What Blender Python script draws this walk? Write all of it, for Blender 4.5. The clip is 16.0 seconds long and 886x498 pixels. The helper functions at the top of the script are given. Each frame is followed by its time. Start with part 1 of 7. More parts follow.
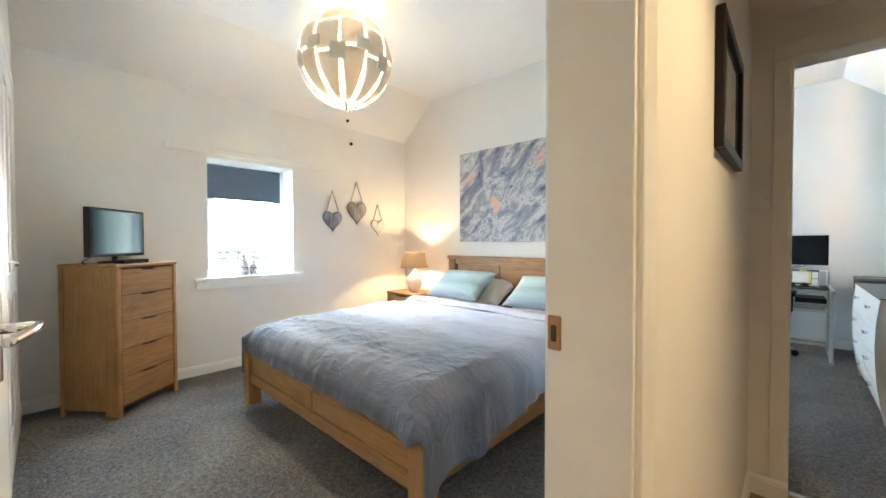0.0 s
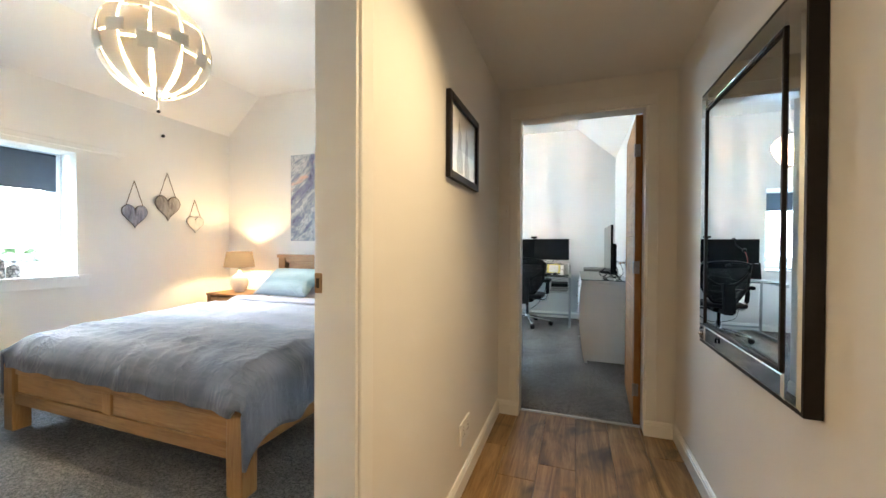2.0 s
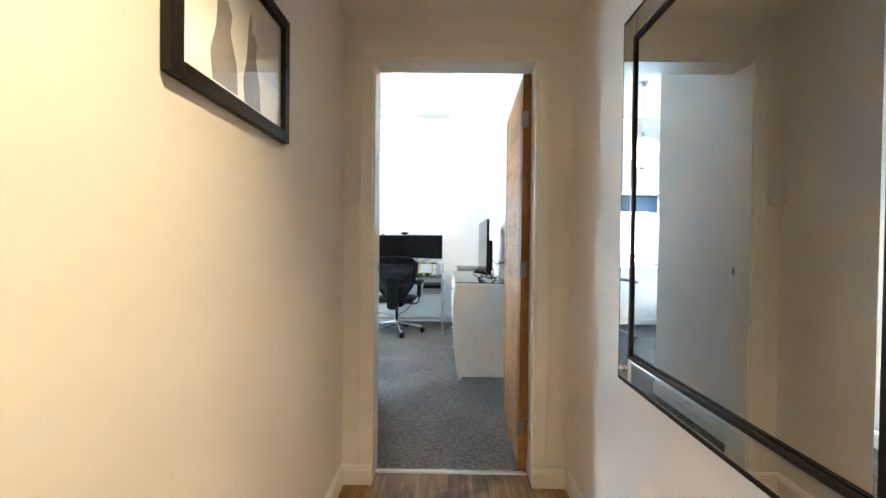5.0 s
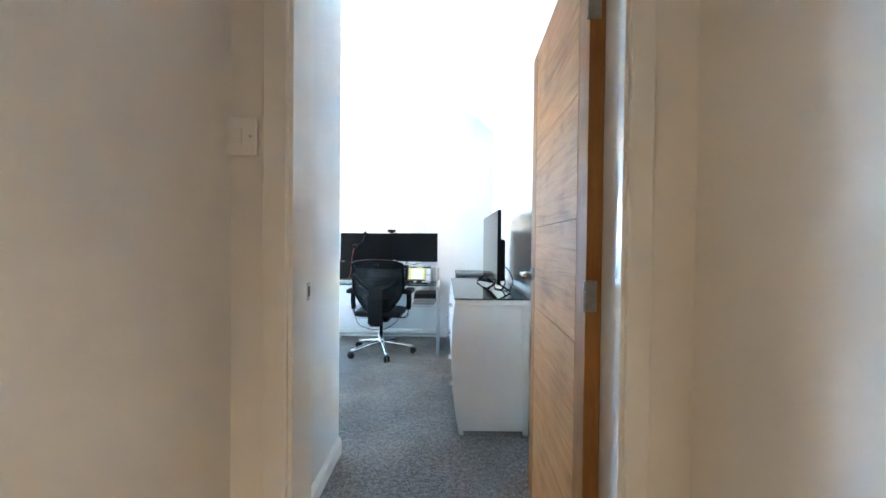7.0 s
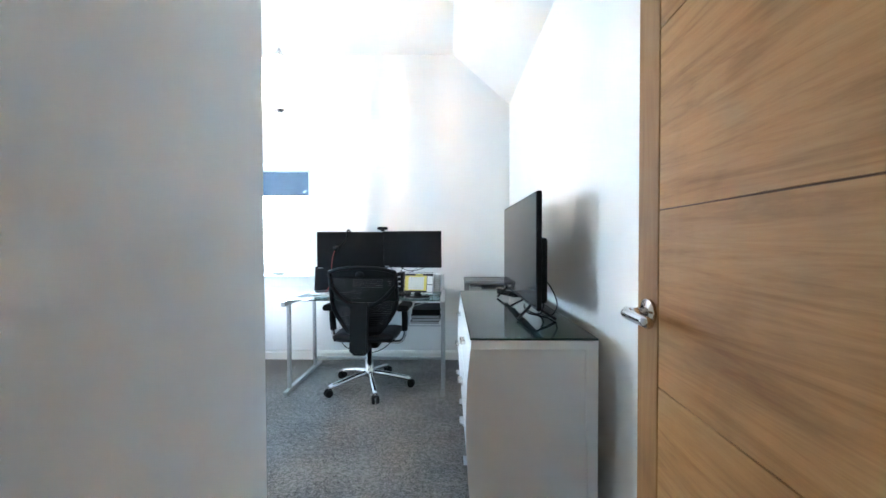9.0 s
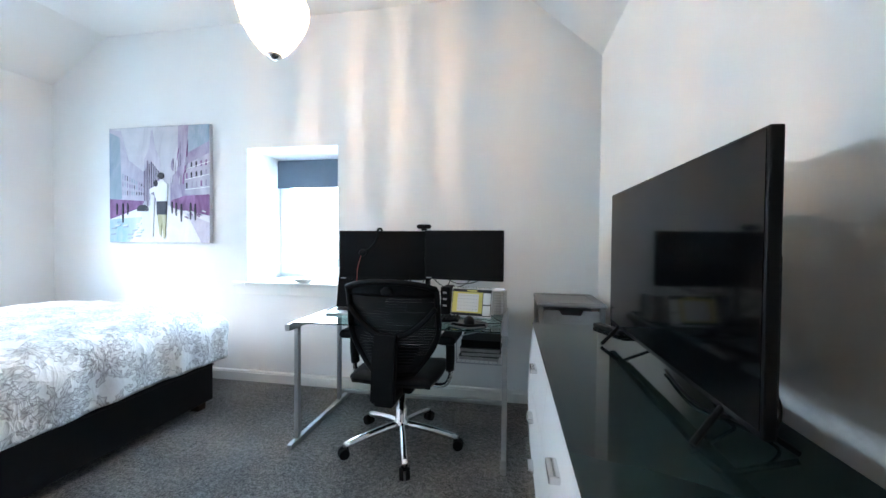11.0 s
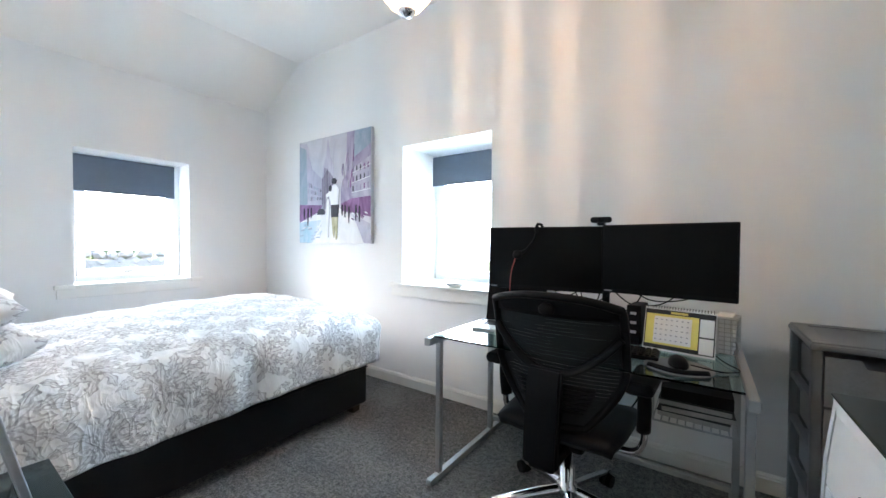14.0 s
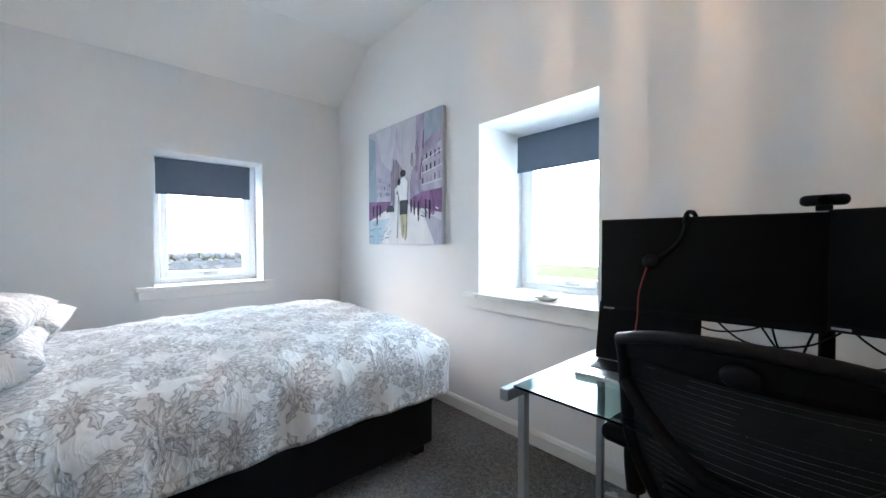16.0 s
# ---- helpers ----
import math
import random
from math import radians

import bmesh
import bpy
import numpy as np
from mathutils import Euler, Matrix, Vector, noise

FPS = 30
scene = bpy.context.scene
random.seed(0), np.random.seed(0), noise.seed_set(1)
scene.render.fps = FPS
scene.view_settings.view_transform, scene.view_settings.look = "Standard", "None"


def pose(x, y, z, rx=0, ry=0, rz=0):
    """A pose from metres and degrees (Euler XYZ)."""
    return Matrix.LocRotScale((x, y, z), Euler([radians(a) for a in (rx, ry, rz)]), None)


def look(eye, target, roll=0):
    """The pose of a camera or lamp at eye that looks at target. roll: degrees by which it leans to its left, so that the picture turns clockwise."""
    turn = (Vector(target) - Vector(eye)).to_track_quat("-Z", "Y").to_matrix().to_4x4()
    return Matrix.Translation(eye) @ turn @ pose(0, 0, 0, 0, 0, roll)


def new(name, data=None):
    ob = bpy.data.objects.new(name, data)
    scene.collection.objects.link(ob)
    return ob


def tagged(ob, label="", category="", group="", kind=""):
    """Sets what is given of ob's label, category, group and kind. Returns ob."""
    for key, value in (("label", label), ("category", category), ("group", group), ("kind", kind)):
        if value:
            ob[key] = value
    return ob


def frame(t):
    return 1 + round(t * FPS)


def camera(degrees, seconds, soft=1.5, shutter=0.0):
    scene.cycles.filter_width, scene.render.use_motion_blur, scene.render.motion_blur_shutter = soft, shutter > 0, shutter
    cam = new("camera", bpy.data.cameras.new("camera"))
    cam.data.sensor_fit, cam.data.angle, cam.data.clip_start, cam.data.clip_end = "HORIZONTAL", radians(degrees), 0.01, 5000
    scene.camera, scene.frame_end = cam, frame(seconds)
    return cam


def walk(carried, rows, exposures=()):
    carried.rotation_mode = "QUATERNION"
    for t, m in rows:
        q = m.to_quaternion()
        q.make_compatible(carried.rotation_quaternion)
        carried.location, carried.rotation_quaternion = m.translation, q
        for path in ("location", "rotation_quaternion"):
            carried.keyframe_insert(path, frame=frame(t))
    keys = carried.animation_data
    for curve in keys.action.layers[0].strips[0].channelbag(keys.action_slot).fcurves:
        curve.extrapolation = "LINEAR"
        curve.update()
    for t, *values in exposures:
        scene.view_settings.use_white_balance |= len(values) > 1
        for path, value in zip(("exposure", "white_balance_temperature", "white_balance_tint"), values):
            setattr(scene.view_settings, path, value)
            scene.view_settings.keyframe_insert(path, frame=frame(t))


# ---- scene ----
cam = camera(99.8, 16.0)
PATH = [
    (0, (0.150, 0.0735, 1.179), (-1.219, 1.5315, 1.143), -0.1),
    (0.5, (0.26, 0.014, 1.162), (-0.953, 1.604, 1.143), 0.0),
    (1, (0.367, -0.082, 1.159), (-0.68, 1.623, 1.143), 0.1),
    (1.5, (0.447, -0.15, 1.156), (-0.419, 1.652, 1.135), 0.2),
    (2, (0.495, -0.187, 1.142), (-0.172, 1.698, 1.122), 0.3),
    (2.5, (0.511, -0.177, 1.126), (0.029, 1.764, 1.103), 0.3),
    (3, (0.508, -0.084, 1.12), (0.191, 1.891, 1.096), 0.4),
    (3.5, (0.495, 0.055, 1.124), (0.327, 2.048, 1.1), 0.4),
    (3.7, (0.495, 0.111, 1.116), (0.37, 2.107, 1.099), 0.4),
    (6, (0.488, 1.034, 1.141), (0.47, 3.033, 1.107), 0.7),
    (6.5, (0.486, 1.245, 1.134), (0.471, 3.244, 1.103), 0.7),
    (7, (0.492, 1.504, 1.139), (0.483, 3.504, 1.108), 0.6),
    (7.5, (0.492, 1.71, 1.137), (0.485, 3.71, 1.113), 0.5),
    (8, (0.501, 1.959, 1.139), (0.476, 3.959, 1.112), 0.1),
    (8.5, (0.488, 2.162, 1.134), (0.465, 4.162, 1.108), 0.6),
    (8.7, (0.484, 2.252, 1.142), (0.467, 4.251, 1.106), 0.1),
    (10.8, (0.453, 3.226, 1.169), (0.156, 5.203, 1.133), 0.5),
    (11, (0.447, 3.271, 1.175), (0.097, 5.239, 1.135), 0.5),
    (11.5, (0.432, 3.389, 1.179), (-0.095, 5.318, 1.141), 0.4),
    (12, (0.422, 3.475, 1.167), (-0.296, 5.342, 1.134), 0.5),
    (12.5, (0.425, 3.536, 1.158), (-0.444, 5.337, 1.126), 0.4),
    (13, (0.413, 3.581, 1.153), (-0.559, 5.329, 1.122), 0.4),
    (13.5, (0.381, 3.637, 1.158), (-0.682, 5.331, 1.126), 0.4),
    (14, (0.301, 3.751, 1.16), (-0.843, 5.391, 1.124), 0.4),
    (14.5, (0.217, 3.871, 1.157), (-1.003, 5.455, 1.119), 0.3),
    (15, (0.127, 3.972, 1.153), (-1.172, 5.492, 1.115), 0.3),
    (15.5, (0.044, 4.104, 1.161), (-1.351, 5.536, 1.12), 0.1),
    (16, (-0.023, 4.237, 1.163), (-1.518, 5.565, 1.125), 0.0),
]

# the clip's camera opens up as it nears the bright room
LIGHT = ((0, 4.55, 6700, 13), (2, 4.62, 6650, 14), (3.5, 5.0, 6700, 15), (6, 5.35, 6100, 14), (7, 5.38, 5800, 13), (8.5, 5.0, 6100, 14), (11, 3.95, 6600, 18), (12.5, 3.72, 6900, 20), (14.5, 3.65, 7300, 22), (16, 3.15, 7100, 22))
walk(cam, [(t, look(eye, target, roll)) for t, eye, target, roll in PATH], LIGHT)

# ---------------------------------------------------------------- light
GLOBE_W, TABLE_W, HALL_W, PENDANT_W = 3.2, 1.3, 3.0, 2.9
world = bpy.data.worlds.new("sky")
scene.world = world
world.use_nodes = True
sky = world.node_tree.nodes.new("ShaderNodeTexSky")
sky.sky_type, sky.sun_disc, sky.sun_elevation, sky.sun_rotation = "NISHITA", False, radians(24), radians(-60)
sky.air_density, sky.dust_density, sky.ozone_density = 1.0, 1.2, 1.5
world.node_tree.links.new(sky.outputs[0], world.node_tree.nodes["Background"].inputs["Color"])
world.node_tree.nodes["Background"].inputs["Strength"].default_value = 0.15
sun = bpy.data.lights.new("sun", "SUN")
sun.energy, sun.angle, sun.color = 0.7, radians(30), (1.0, 0.97, 0.93)
so = new("sun", sun)
so.matrix_world = look((0, 0, 0), (1.74, 1.14, -0.9))


def sky_light(at, target, w, h, watts):
    """Daylight of the open sky entering at a window's opening."""
    d = bpy.data.lights.new("window_sky", "AREA")
    d.shape, d.size, d.size_y, d.energy, d.color = "RECTANGLE", w, h, watts, (0.45, 0.755, 1.0)
    new("window_sky", d).matrix_world = look(at, target)


sky_light((-4.02, 1.47, 1.50), (-3.0, 1.47, 1.50), 0.66, 0.80, 3.0)
sky_light((-4.02, 4.88, 1.45), (-3.0, 4.88, 1.45), 0.66, 0.76, 3.5)
sky_light((-1.30, 6.63, 1.45), (-1.30, 5.0, 1.45), 0.70, 0.90, 4.0)

# ---------------------------------------------------------------- helpers
def bm_new():
    return bmesh.new()


def box(bm, a, b, bev=0.0, seg=2):
    """An upright box from corner a to corner b, its edges rounded by bev."""
    sx, sy, sz = (max(abs(b[i] - a[i]), 1e-4) for i in range(3))
    c = [(a[i] + b[i]) / 2 for i in range(3)]
    m = Matrix.Translation(c) @ Matrix.Diagonal((sx, sy, sz, 1))
    vs = bmesh.ops.create_cube(bm, size=1.0, matrix=m)["verts"]
    if bev > 0:
        es = list({e for v in vs for e in v.link_edges})
        bmesh.ops.bevel(bm, geom=es, offset=min(bev, 0.45 * min(sx, sy, sz)), segments=seg, affect="EDGES", profile=0.5)
    return bm


def prism(bm, pts, axis, a, b):
    """A polygon (pairs of numbers) drawn out along an axis from a to b."""
    def put(p, h):
        return {"x": (h, p[0], p[1]), "y": (p[0], h, p[1]), "z": (p[0], p[1], h)}[axis]
    lo = [bm.verts.new(put(p, a)) for p in pts]
    hi = [bm.verts.new(put(p, b)) for p in pts]
    fs = [bm.faces.new(lo), bm.faces.new(hi[::-1])]
    n = len(pts)
    for i in range(n):
        fs.append(bm.faces.new((lo[i], hi[i], hi[(i + 1) % n], lo[(i + 1) % n])))
    bmesh.ops.recalc_face_normals(bm, faces=fs)
    return bm


def rod(bm, p, q, r0, r1=None, n=16):
    p, q = Vector(p), Vector(q)
    r1 = r0 if r1 is None else r1
    d = q - p
    m = Matrix.Translation((p + q) / 2) @ d.to_track_quat("Z", "Y").to_matrix().to_4x4()
    bmesh.ops.create_cone(bm, cap_ends=True, segments=n, radius1=r0, radius2=r1, depth=d.length, matrix=m)
    return bm


def ball(bm, c, r, u=20, v=12, sq=(1, 1, 1)):
    bmesh.ops.create_uvsphere(bm, u_segments=u, v_segments=v, radius=1, matrix=Matrix.Translation(c) @ Matrix.Diagonal((r * sq[0], r * sq[1], r * sq[2], 1)))
    return bm


def lathe(bm, prof, n=32, c=(0, 0, 0)):
    """A turned body from (radius, height) pairs."""
    rings = []
    for r, z in prof:
        if r < 1e-5:
            rings.append([bm.verts.new((c[0], c[1], c[2] + z))])
        else:
            rings.append([bm.verts.new((c[0] + r * math.cos(2 * math.pi * i / n), c[1] + r * math.sin(2 * math.pi * i / n), c[2] + z)) for i in range(n)])
    for A, B in zip(rings, rings[1:]):
        for i in range(n):
            j = (i + 1) % n
            if len(A) == 1 and len(B) == 1:
                continue
            if len(A) == 1:
                bm.faces.new((A[0], B[j], B[i]))
            elif len(B) == 1:
                bm.faces.new((A[i], A[j], B[0]))
            else:
                bm.faces.new((A[i], A[j], B[j], B[i]))
    return bm


def tube(bm, pts, r, n=8, flat=1.0, closed=False):
    """A round bar along a line of points; flat squeezes it along its second axis."""
    pts = [Vector(p) for p in pts]
    rings, side = [], None
    for i, p in enumerate(pts):
        a = pts[i - 1] if (i > 0 or closed) else p
        b = pts[(i + 1) % len(pts)] if (i < len(pts) - 1 or closed) else p
        d = (b - a).normalized()
        if side is None:
            side = d.orthogonal().normalized()
        side = (side - d * side.dot(d)).normalized()
        up = d.cross(side)
        rings.append([bm.verts.new(p + r * (math.cos(2 * math.pi * k / n) * side + flat * math.sin(2 * math.pi * k / n) * up)) for k in range(n)])
    pairs = list(zip(rings, rings[1:])) + ([(rings[-1], rings[0])] if closed else [])
    for A, B in pairs:
        for k in range(n):
            bm.faces.new((A[k], A[(k + 1) % n], B[(k + 1) % n], B[k]))
    if not closed:
        bm.faces.new(rings[0][::-1])
        bm.faces.new(rings[-1])
    return bm


def bend(pts, steps=8):
    """A smooth line through a few points."""
    P = [Vector(p) for p in pts]
    P = [2 * P[0] - P[1]] + P + [2 * P[-1] - P[-2]]
    out = []
    for i in range(1, len(P) - 2):
        for k in range(steps):
            t = k / steps
            a, b, c, d = P[i - 1], P[i], P[i + 1], P[i + 2]
            out.append(0.5 * (2 * b + (c - a) * t + (2 * a - 5 * b + 4 * c - d) * t * t + (3 * b - a - 3 * c + d) * t ** 3))
    out.append(P[-2])
    return out


def sheet(bm, f, nu, nv, thick=0.0, size=(1, 1)):
    """A surface f(u, v) with u and v from 0 to 1; its uv map is in metres by size."""
    uv = bm.loops.layers.uv.verify()
    g = [[bm.verts.new(f(i / nu, j / nv)) for j in range(nv + 1)] for i in range(nu + 1)]
    fs = []
    for i in range(nu):
        for j in range(nv):
            q = bm.faces.new((g[i][j], g[i + 1][j], g[i + 1][j + 1], g[i][j + 1]))
            for loop, (a, b) in zip(q.loops, ((i, j), (i + 1, j), (i + 1, j + 1), (i, j + 1))):
                loop[uv].uv = (a / nu * size[0], b / nv * size[1])
            fs.append(q)
    if thick:
        bm.normal_update()
        back = {v: bm.verts.new(v.co - v.normal * thick) for row in g for v in row}
        rim = [g[i][0] for i in range(nu + 1)] + [g[nu][j] for j in range(1, nv + 1)] + [g[i][nv] for i in range(nu - 1, -1, -1)] + [g[0][j] for j in range(nv - 1, 0, -1)]
        for q in fs:
            p = bm.faces.new([back[v] for v in reversed(q.verts)])
            for loop, src in zip(p.loops, reversed(list(q.loops))):
                loop[uv].uv = src[uv].uv
        for a, b in zip(rim, rim[1:] + rim[:1]):
            bm.faces.new((b, a, back[a], back[b]))
    return bm


def link(name, bm, mat, smooth=False):
    me = bpy.data.meshes.new(name)
    bm.to_mesh(me)
    bm.free()
    if smooth:
        me.polygons.foreach_set("use_smooth", [True] * len(me.polygons))
    me.materials.append(mat)
    return new(name, me)


def part(name, bm, mat, parent, label="", smooth=False):
    ob = link(name, bm, mat, smooth)
    ob.parent = parent
    return tagged(ob, label)


def thing(name, at, label, category, group="", rz=0.0):
    ob = new(name)
    ob.empty_display_size = 0.1
    ob.matrix_world = pose(at[0], at[1], at[2], 0, 0, rz)
    return tagged(ob, label, category, group)


def setting(name, bm, mat, label, category, smooth=False):
    return tagged(link(name, bm, mat, smooth), label, category, "", "structure")


# ---------------------------------------------------------------- materials
def shader(name, rough=0.5, metal=0.0, color=(0.8, 0.8, 0.8)):
    m = bpy.data.materials.new(name)
    m.use_nodes = True
    b = m.node_tree.nodes["Principled BSDF"]
    b.inputs["Base Color"].default_value = (*color, 1)
    b.inputs["Roughness"].default_value = rough
    b.inputs["Metallic"].default_value = metal
    if max(color) < 0.03:
        b.inputs["Specular IOR Level"].default_value = 0.2
    return m, m.node_tree, b


def node(nt, kind, **inputs):
    n = nt.nodes.new(kind)
    for k, v in inputs.items():
        key = k.replace("_", " ")
        if isinstance(v, bpy.types.NodeSocket):
            nt.links.new(v, n.inputs[key])
        else:
            n.inputs[key].default_value = v
    return n


def coords(nt, which="Object", scale=(1, 1, 1), rot=(0, 0, 0)):
    tc = nt.nodes.new("ShaderNodeTexCoord")
    mp = nt.nodes.new("ShaderNodeMapping")
    nt.links.new(tc.outputs[which], mp.inputs["Vector"])
    mp.inputs["Scale"].default_value = scale
    mp.inputs["Rotation"].default_value = rot
    return mp.outputs["Vector"]


def noise_of(nt, vec, scale, detail=4.0, rough=0.55, dist=0.0):
    n = node(nt, "ShaderNodeTexNoise", Vector=vec, Scale=scale, Detail=detail, Roughness=rough, Distortion=dist)
    return n.outputs["Fac"]


def ramp(nt, fac, stops):
    r = nt.nodes.new("ShaderNodeValToRGB")
    els = r.color_ramp.elements
    while len(els) < len(stops):
        els.new(0.5)
    for e, (p, c) in zip(els, stops):
        e.position, e.color = p, (*c, 1) if len(c) == 3 else c
    nt.links.new(fac, r.inputs["Fac"])
    return r.outputs["Color"]


def mix(nt, fac, a, b, how="MIX"):
    n = nt.nodes.new("ShaderNodeMix")
    n.data_type, n.blend_type = "RGBA", how
    for sock, v in ((n.inputs[0], fac), (n.inputs[6], a), (n.inputs[7], b)):
        if isinstance(v, bpy.types.NodeSocket):
            nt.links.new(v, sock)
        else:
            sock.default_value = v if not isinstance(v, tuple) else (*v, 1) if len(v) == 3 else v
    return n.outputs[2]


def mathn(nt, op, a, b=None, c=None):
    n = nt.nodes.new("ShaderNodeMath")
    n.operation = op
    for i, v in enumerate((a, b, c)):
        if v is None:
            continue
        if isinstance(v, bpy.types.NodeSocket):
            nt.links.new(v, n.inputs[i])
        else:
            n.inputs[i].default_value = v
    return n.outputs[0]


def bump(nt, b, height, strength=0.2, dist=0.01):
    n = node(nt, "ShaderNodeBump", Height=height, Strength=strength, Distance=dist)
    nt.links.new(n.outputs["Normal"], b.inputs["Normal"])


def set_in(nt, b, key, sock):
    nt.links.new(sock, b.inputs[key])


def m_plain(name, color, rough=0.5, metal=0.0, var=0.06, scale=30.0, rel=0.05):
    """Painted, moulded or metal surface with faint mottling and grain."""
    m, nt, b = shader(name, rough, metal, color)
    v = coords(nt)
    n1 = noise_of(nt, v, scale, 5)
    n2 = noise_of(nt, v, scale * 0.12, 3)
    f = mathn(nt, "ADD", mathn(nt, "MULTIPLY", n1, 0.5), mathn(nt, "MULTIPLY", n2, 0.5))
    lo = tuple(c * (1 - var) for c in color)
    hi = tuple(min(1, c * (1 + var)) for c in color)
    set_in(nt, b, "Base Color", ramp(nt, f, ((0.3, lo), (0.7, hi))))
    r = node(nt, "ShaderNodeMapRange", Value=n2)
    r.inputs["To Min"].default_value, r.inputs["To Max"].default_value = max(0.02, rough - 0.07), min(1, rough + 0.07)
    set_in(nt, b, "Roughness", r.outputs["Result"])
    if rel:
        bump(nt, b, n1, rel, 0.002)
    return m


def m_wall(name, color, scale=90.0, strength=0.12):
    m, nt, b = shader(name, 0.85, 0, color)
    v = coords(nt)
    fine, broad = noise_of(nt, v, scale, 6, 0.6), noise_of(nt, v, 1.7, 4)
    set_in(nt, b, "Base Color", ramp(nt, broad, ((0.25, tuple(c * 0.965 for c in color)), (0.75, color))))
    h = mathn(nt, "ADD", fine, mathn(nt, "MULTIPLY", noise_of(nt, v, 9, 3), 0.8))
    bump(nt, b, h, strength, 0.004)
    return m


def m_carpet(name, dark, light):
    m, nt, b = shader(name, 0.95)
    b.inputs["Sheen Weight"].default_value = 0.3
    v = coords(nt)
    tuft = node(nt, "ShaderNodeTexVoronoi", Vector=v, Scale=170.0)
    speck = noise_of(nt, v, 120, 3, 0.8)
    mid = noise_of(nt, v, 42, 5, 0.8)
    broad = noise_of(nt, v, 2.2, 3)
    f = mathn(nt, "ADD", mathn(nt, "MULTIPLY", speck, 0.45), mathn(nt, "ADD", mathn(nt, "MULTIPLY", mid, 0.40), mathn(nt, "MULTIPLY", broad, 0.15)))
    set_in(nt, b, "Base Color", ramp(nt, f, ((0.445, dark), (0.50, tuple(0.4 * c for c in light)), (0.57, light))))
    h = mathn(nt, "ADD", mathn(nt, "MULTIPLY", tuft.outputs["Distance"], 0.7), mathn(nt, "ADD", mathn(nt, "MULTIPLY", speck, 0.6), mid))
    bump(nt, b, h, 1.0, 0.03)
    return m


def m_wood(name, dark, mid, light, along="x", rough=0.45, knots=0.35, scale=1.0, gloss_var=0.1):
    """Timber with long grain, pores, figure and a tone of its own for each piece."""
    m, nt, b = shader(name, rough)
    s = {"x": (1.1, 14, 14), "y": (14, 1.1, 14), "z": (14, 14, 1.1)}[along]
    info = nt.nodes.new("ShaderNodeObjectInfo")
    tc = nt.nodes.new("ShaderNodeTexCoord")
    shift = node(nt, "ShaderNodeVectorMath", Vector=tc.outputs["Object"])
    shift.operation = "ADD"
    comb = nt.nodes.new("ShaderNodeCombineXYZ")
    for k in ("X", "Y", "Z"):
        nt.links.new(mathn(nt, "MULTIPLY", info.outputs["Random"], 17.0), comb.inputs[k])
    nt.links.new(comb.outputs[0], shift.inputs[1])
    mp = nt.nodes.new("ShaderNodeMapping")
    mp.inputs["Scale"].default_value = tuple(scale * k for k in s)
    nt.links.new(shift.outputs[0], mp.inputs["Vector"])
    v = mp.outputs["Vector"]
    grain = noise_of(nt, v, 2.6, 7, 0.65, 1.2)
    fine = noise_of(nt, v, 16, 5, 0.7)
    figure = noise_of(nt, shift.outputs[0], 4.0 * scale, 3, 0.5, 1.5)
    f = mathn(nt, "ADD", mathn(nt, "MULTIPLY", grain, 0.6), mathn(nt, "ADD", mathn(nt, "MULTIPLY", fine, 0.2), mathn(nt, "MULTIPLY", figure, 0.2)))
    col = ramp(nt, f, ((0.33, dark), (0.5, mid), (0.66, light)))
    patch = ramp(nt, figure, ((0.30, (1 - knots,) * 3), (0.46, (1, 1, 1))))
    col = mix(nt, 1.0, col, patch, "MULTIPLY")
    tone = ramp(nt, info.outputs["Random"], ((0, (0.88, 0.87, 0.85)), (1, (1.0, 1.0, 1.0))))
    set_in(nt, b, "Base Color", mix(nt, 1.0, col, tone, "MULTIPLY"))
    r = node(nt, "ShaderNodeMapRange", Value=fine)
    r.inputs["To Min"].default_value, r.inputs["To Max"].default_value = rough - gloss_var, rough + gloss_var
    set_in(nt, b, "Roughness", r.outputs["Result"])
    bump(nt, b, mathn(nt, "ADD", fine, grain), 0.12, 0.002)
    return m


def m_glass(name, color=(1, 1, 1), rough=0.0, ior=1.45, thin=True):
    m, nt, b = shader(name, rough, 0, color)
    b.inputs["Transmission Weight"].default_value = 1.0
    b.inputs["IOR"].default_value = ior
    return m


def m_glow(name, color, strength):
    m = bpy.data.materials.new(name)
    m.use_nodes = True
    nt = m.node_tree
    nt.nodes.clear()
    e = node(nt, "ShaderNodeEmission", Color=(*color, 1), Strength=strength)
    o = nt.nodes.new("ShaderNodeOutputMaterial")
    nt.links.new(e.outputs[0], o.inputs["Surface"])
    return m


def creases(nt, which):
    """Sharp wandering ridges of rumpled linen at two sizes."""
    total = None
    for scale, size, turn in ((4.5, 1.0, 0.5), (10.0, 0.6, -0.4)):
        n = noise_of(nt, coords(nt, which, (1, 1.9, 1), (0, 0, turn)), scale, 2, 0.5, 0.9)
        away = mathn(nt, "MINIMUM", mathn(nt, "MULTIPLY", mathn(nt, "ABSOLUTE", mathn(nt, "SUBTRACT", n, 0.5)), 9.0), 1.0)
        ridge = mathn(nt, "MULTIPLY", mathn(nt, "POWER", mathn(nt, "SUBTRACT", 1.0, away), 1.6), size)
        total = ridge if total is None else mathn(nt, "ADD", total, ridge)
    where = node(nt, "ShaderNodeMapRange", Value=noise_of(nt, coords(nt, which), 2.6, 2))
    where.inputs["From Min"].default_value, where.inputs["From Max"].default_value = 0.42, 0.58
    where.inputs["To Min"].default_value = 0.15
    return mathn(nt, "MULTIPLY", total, where.outputs["Result"])


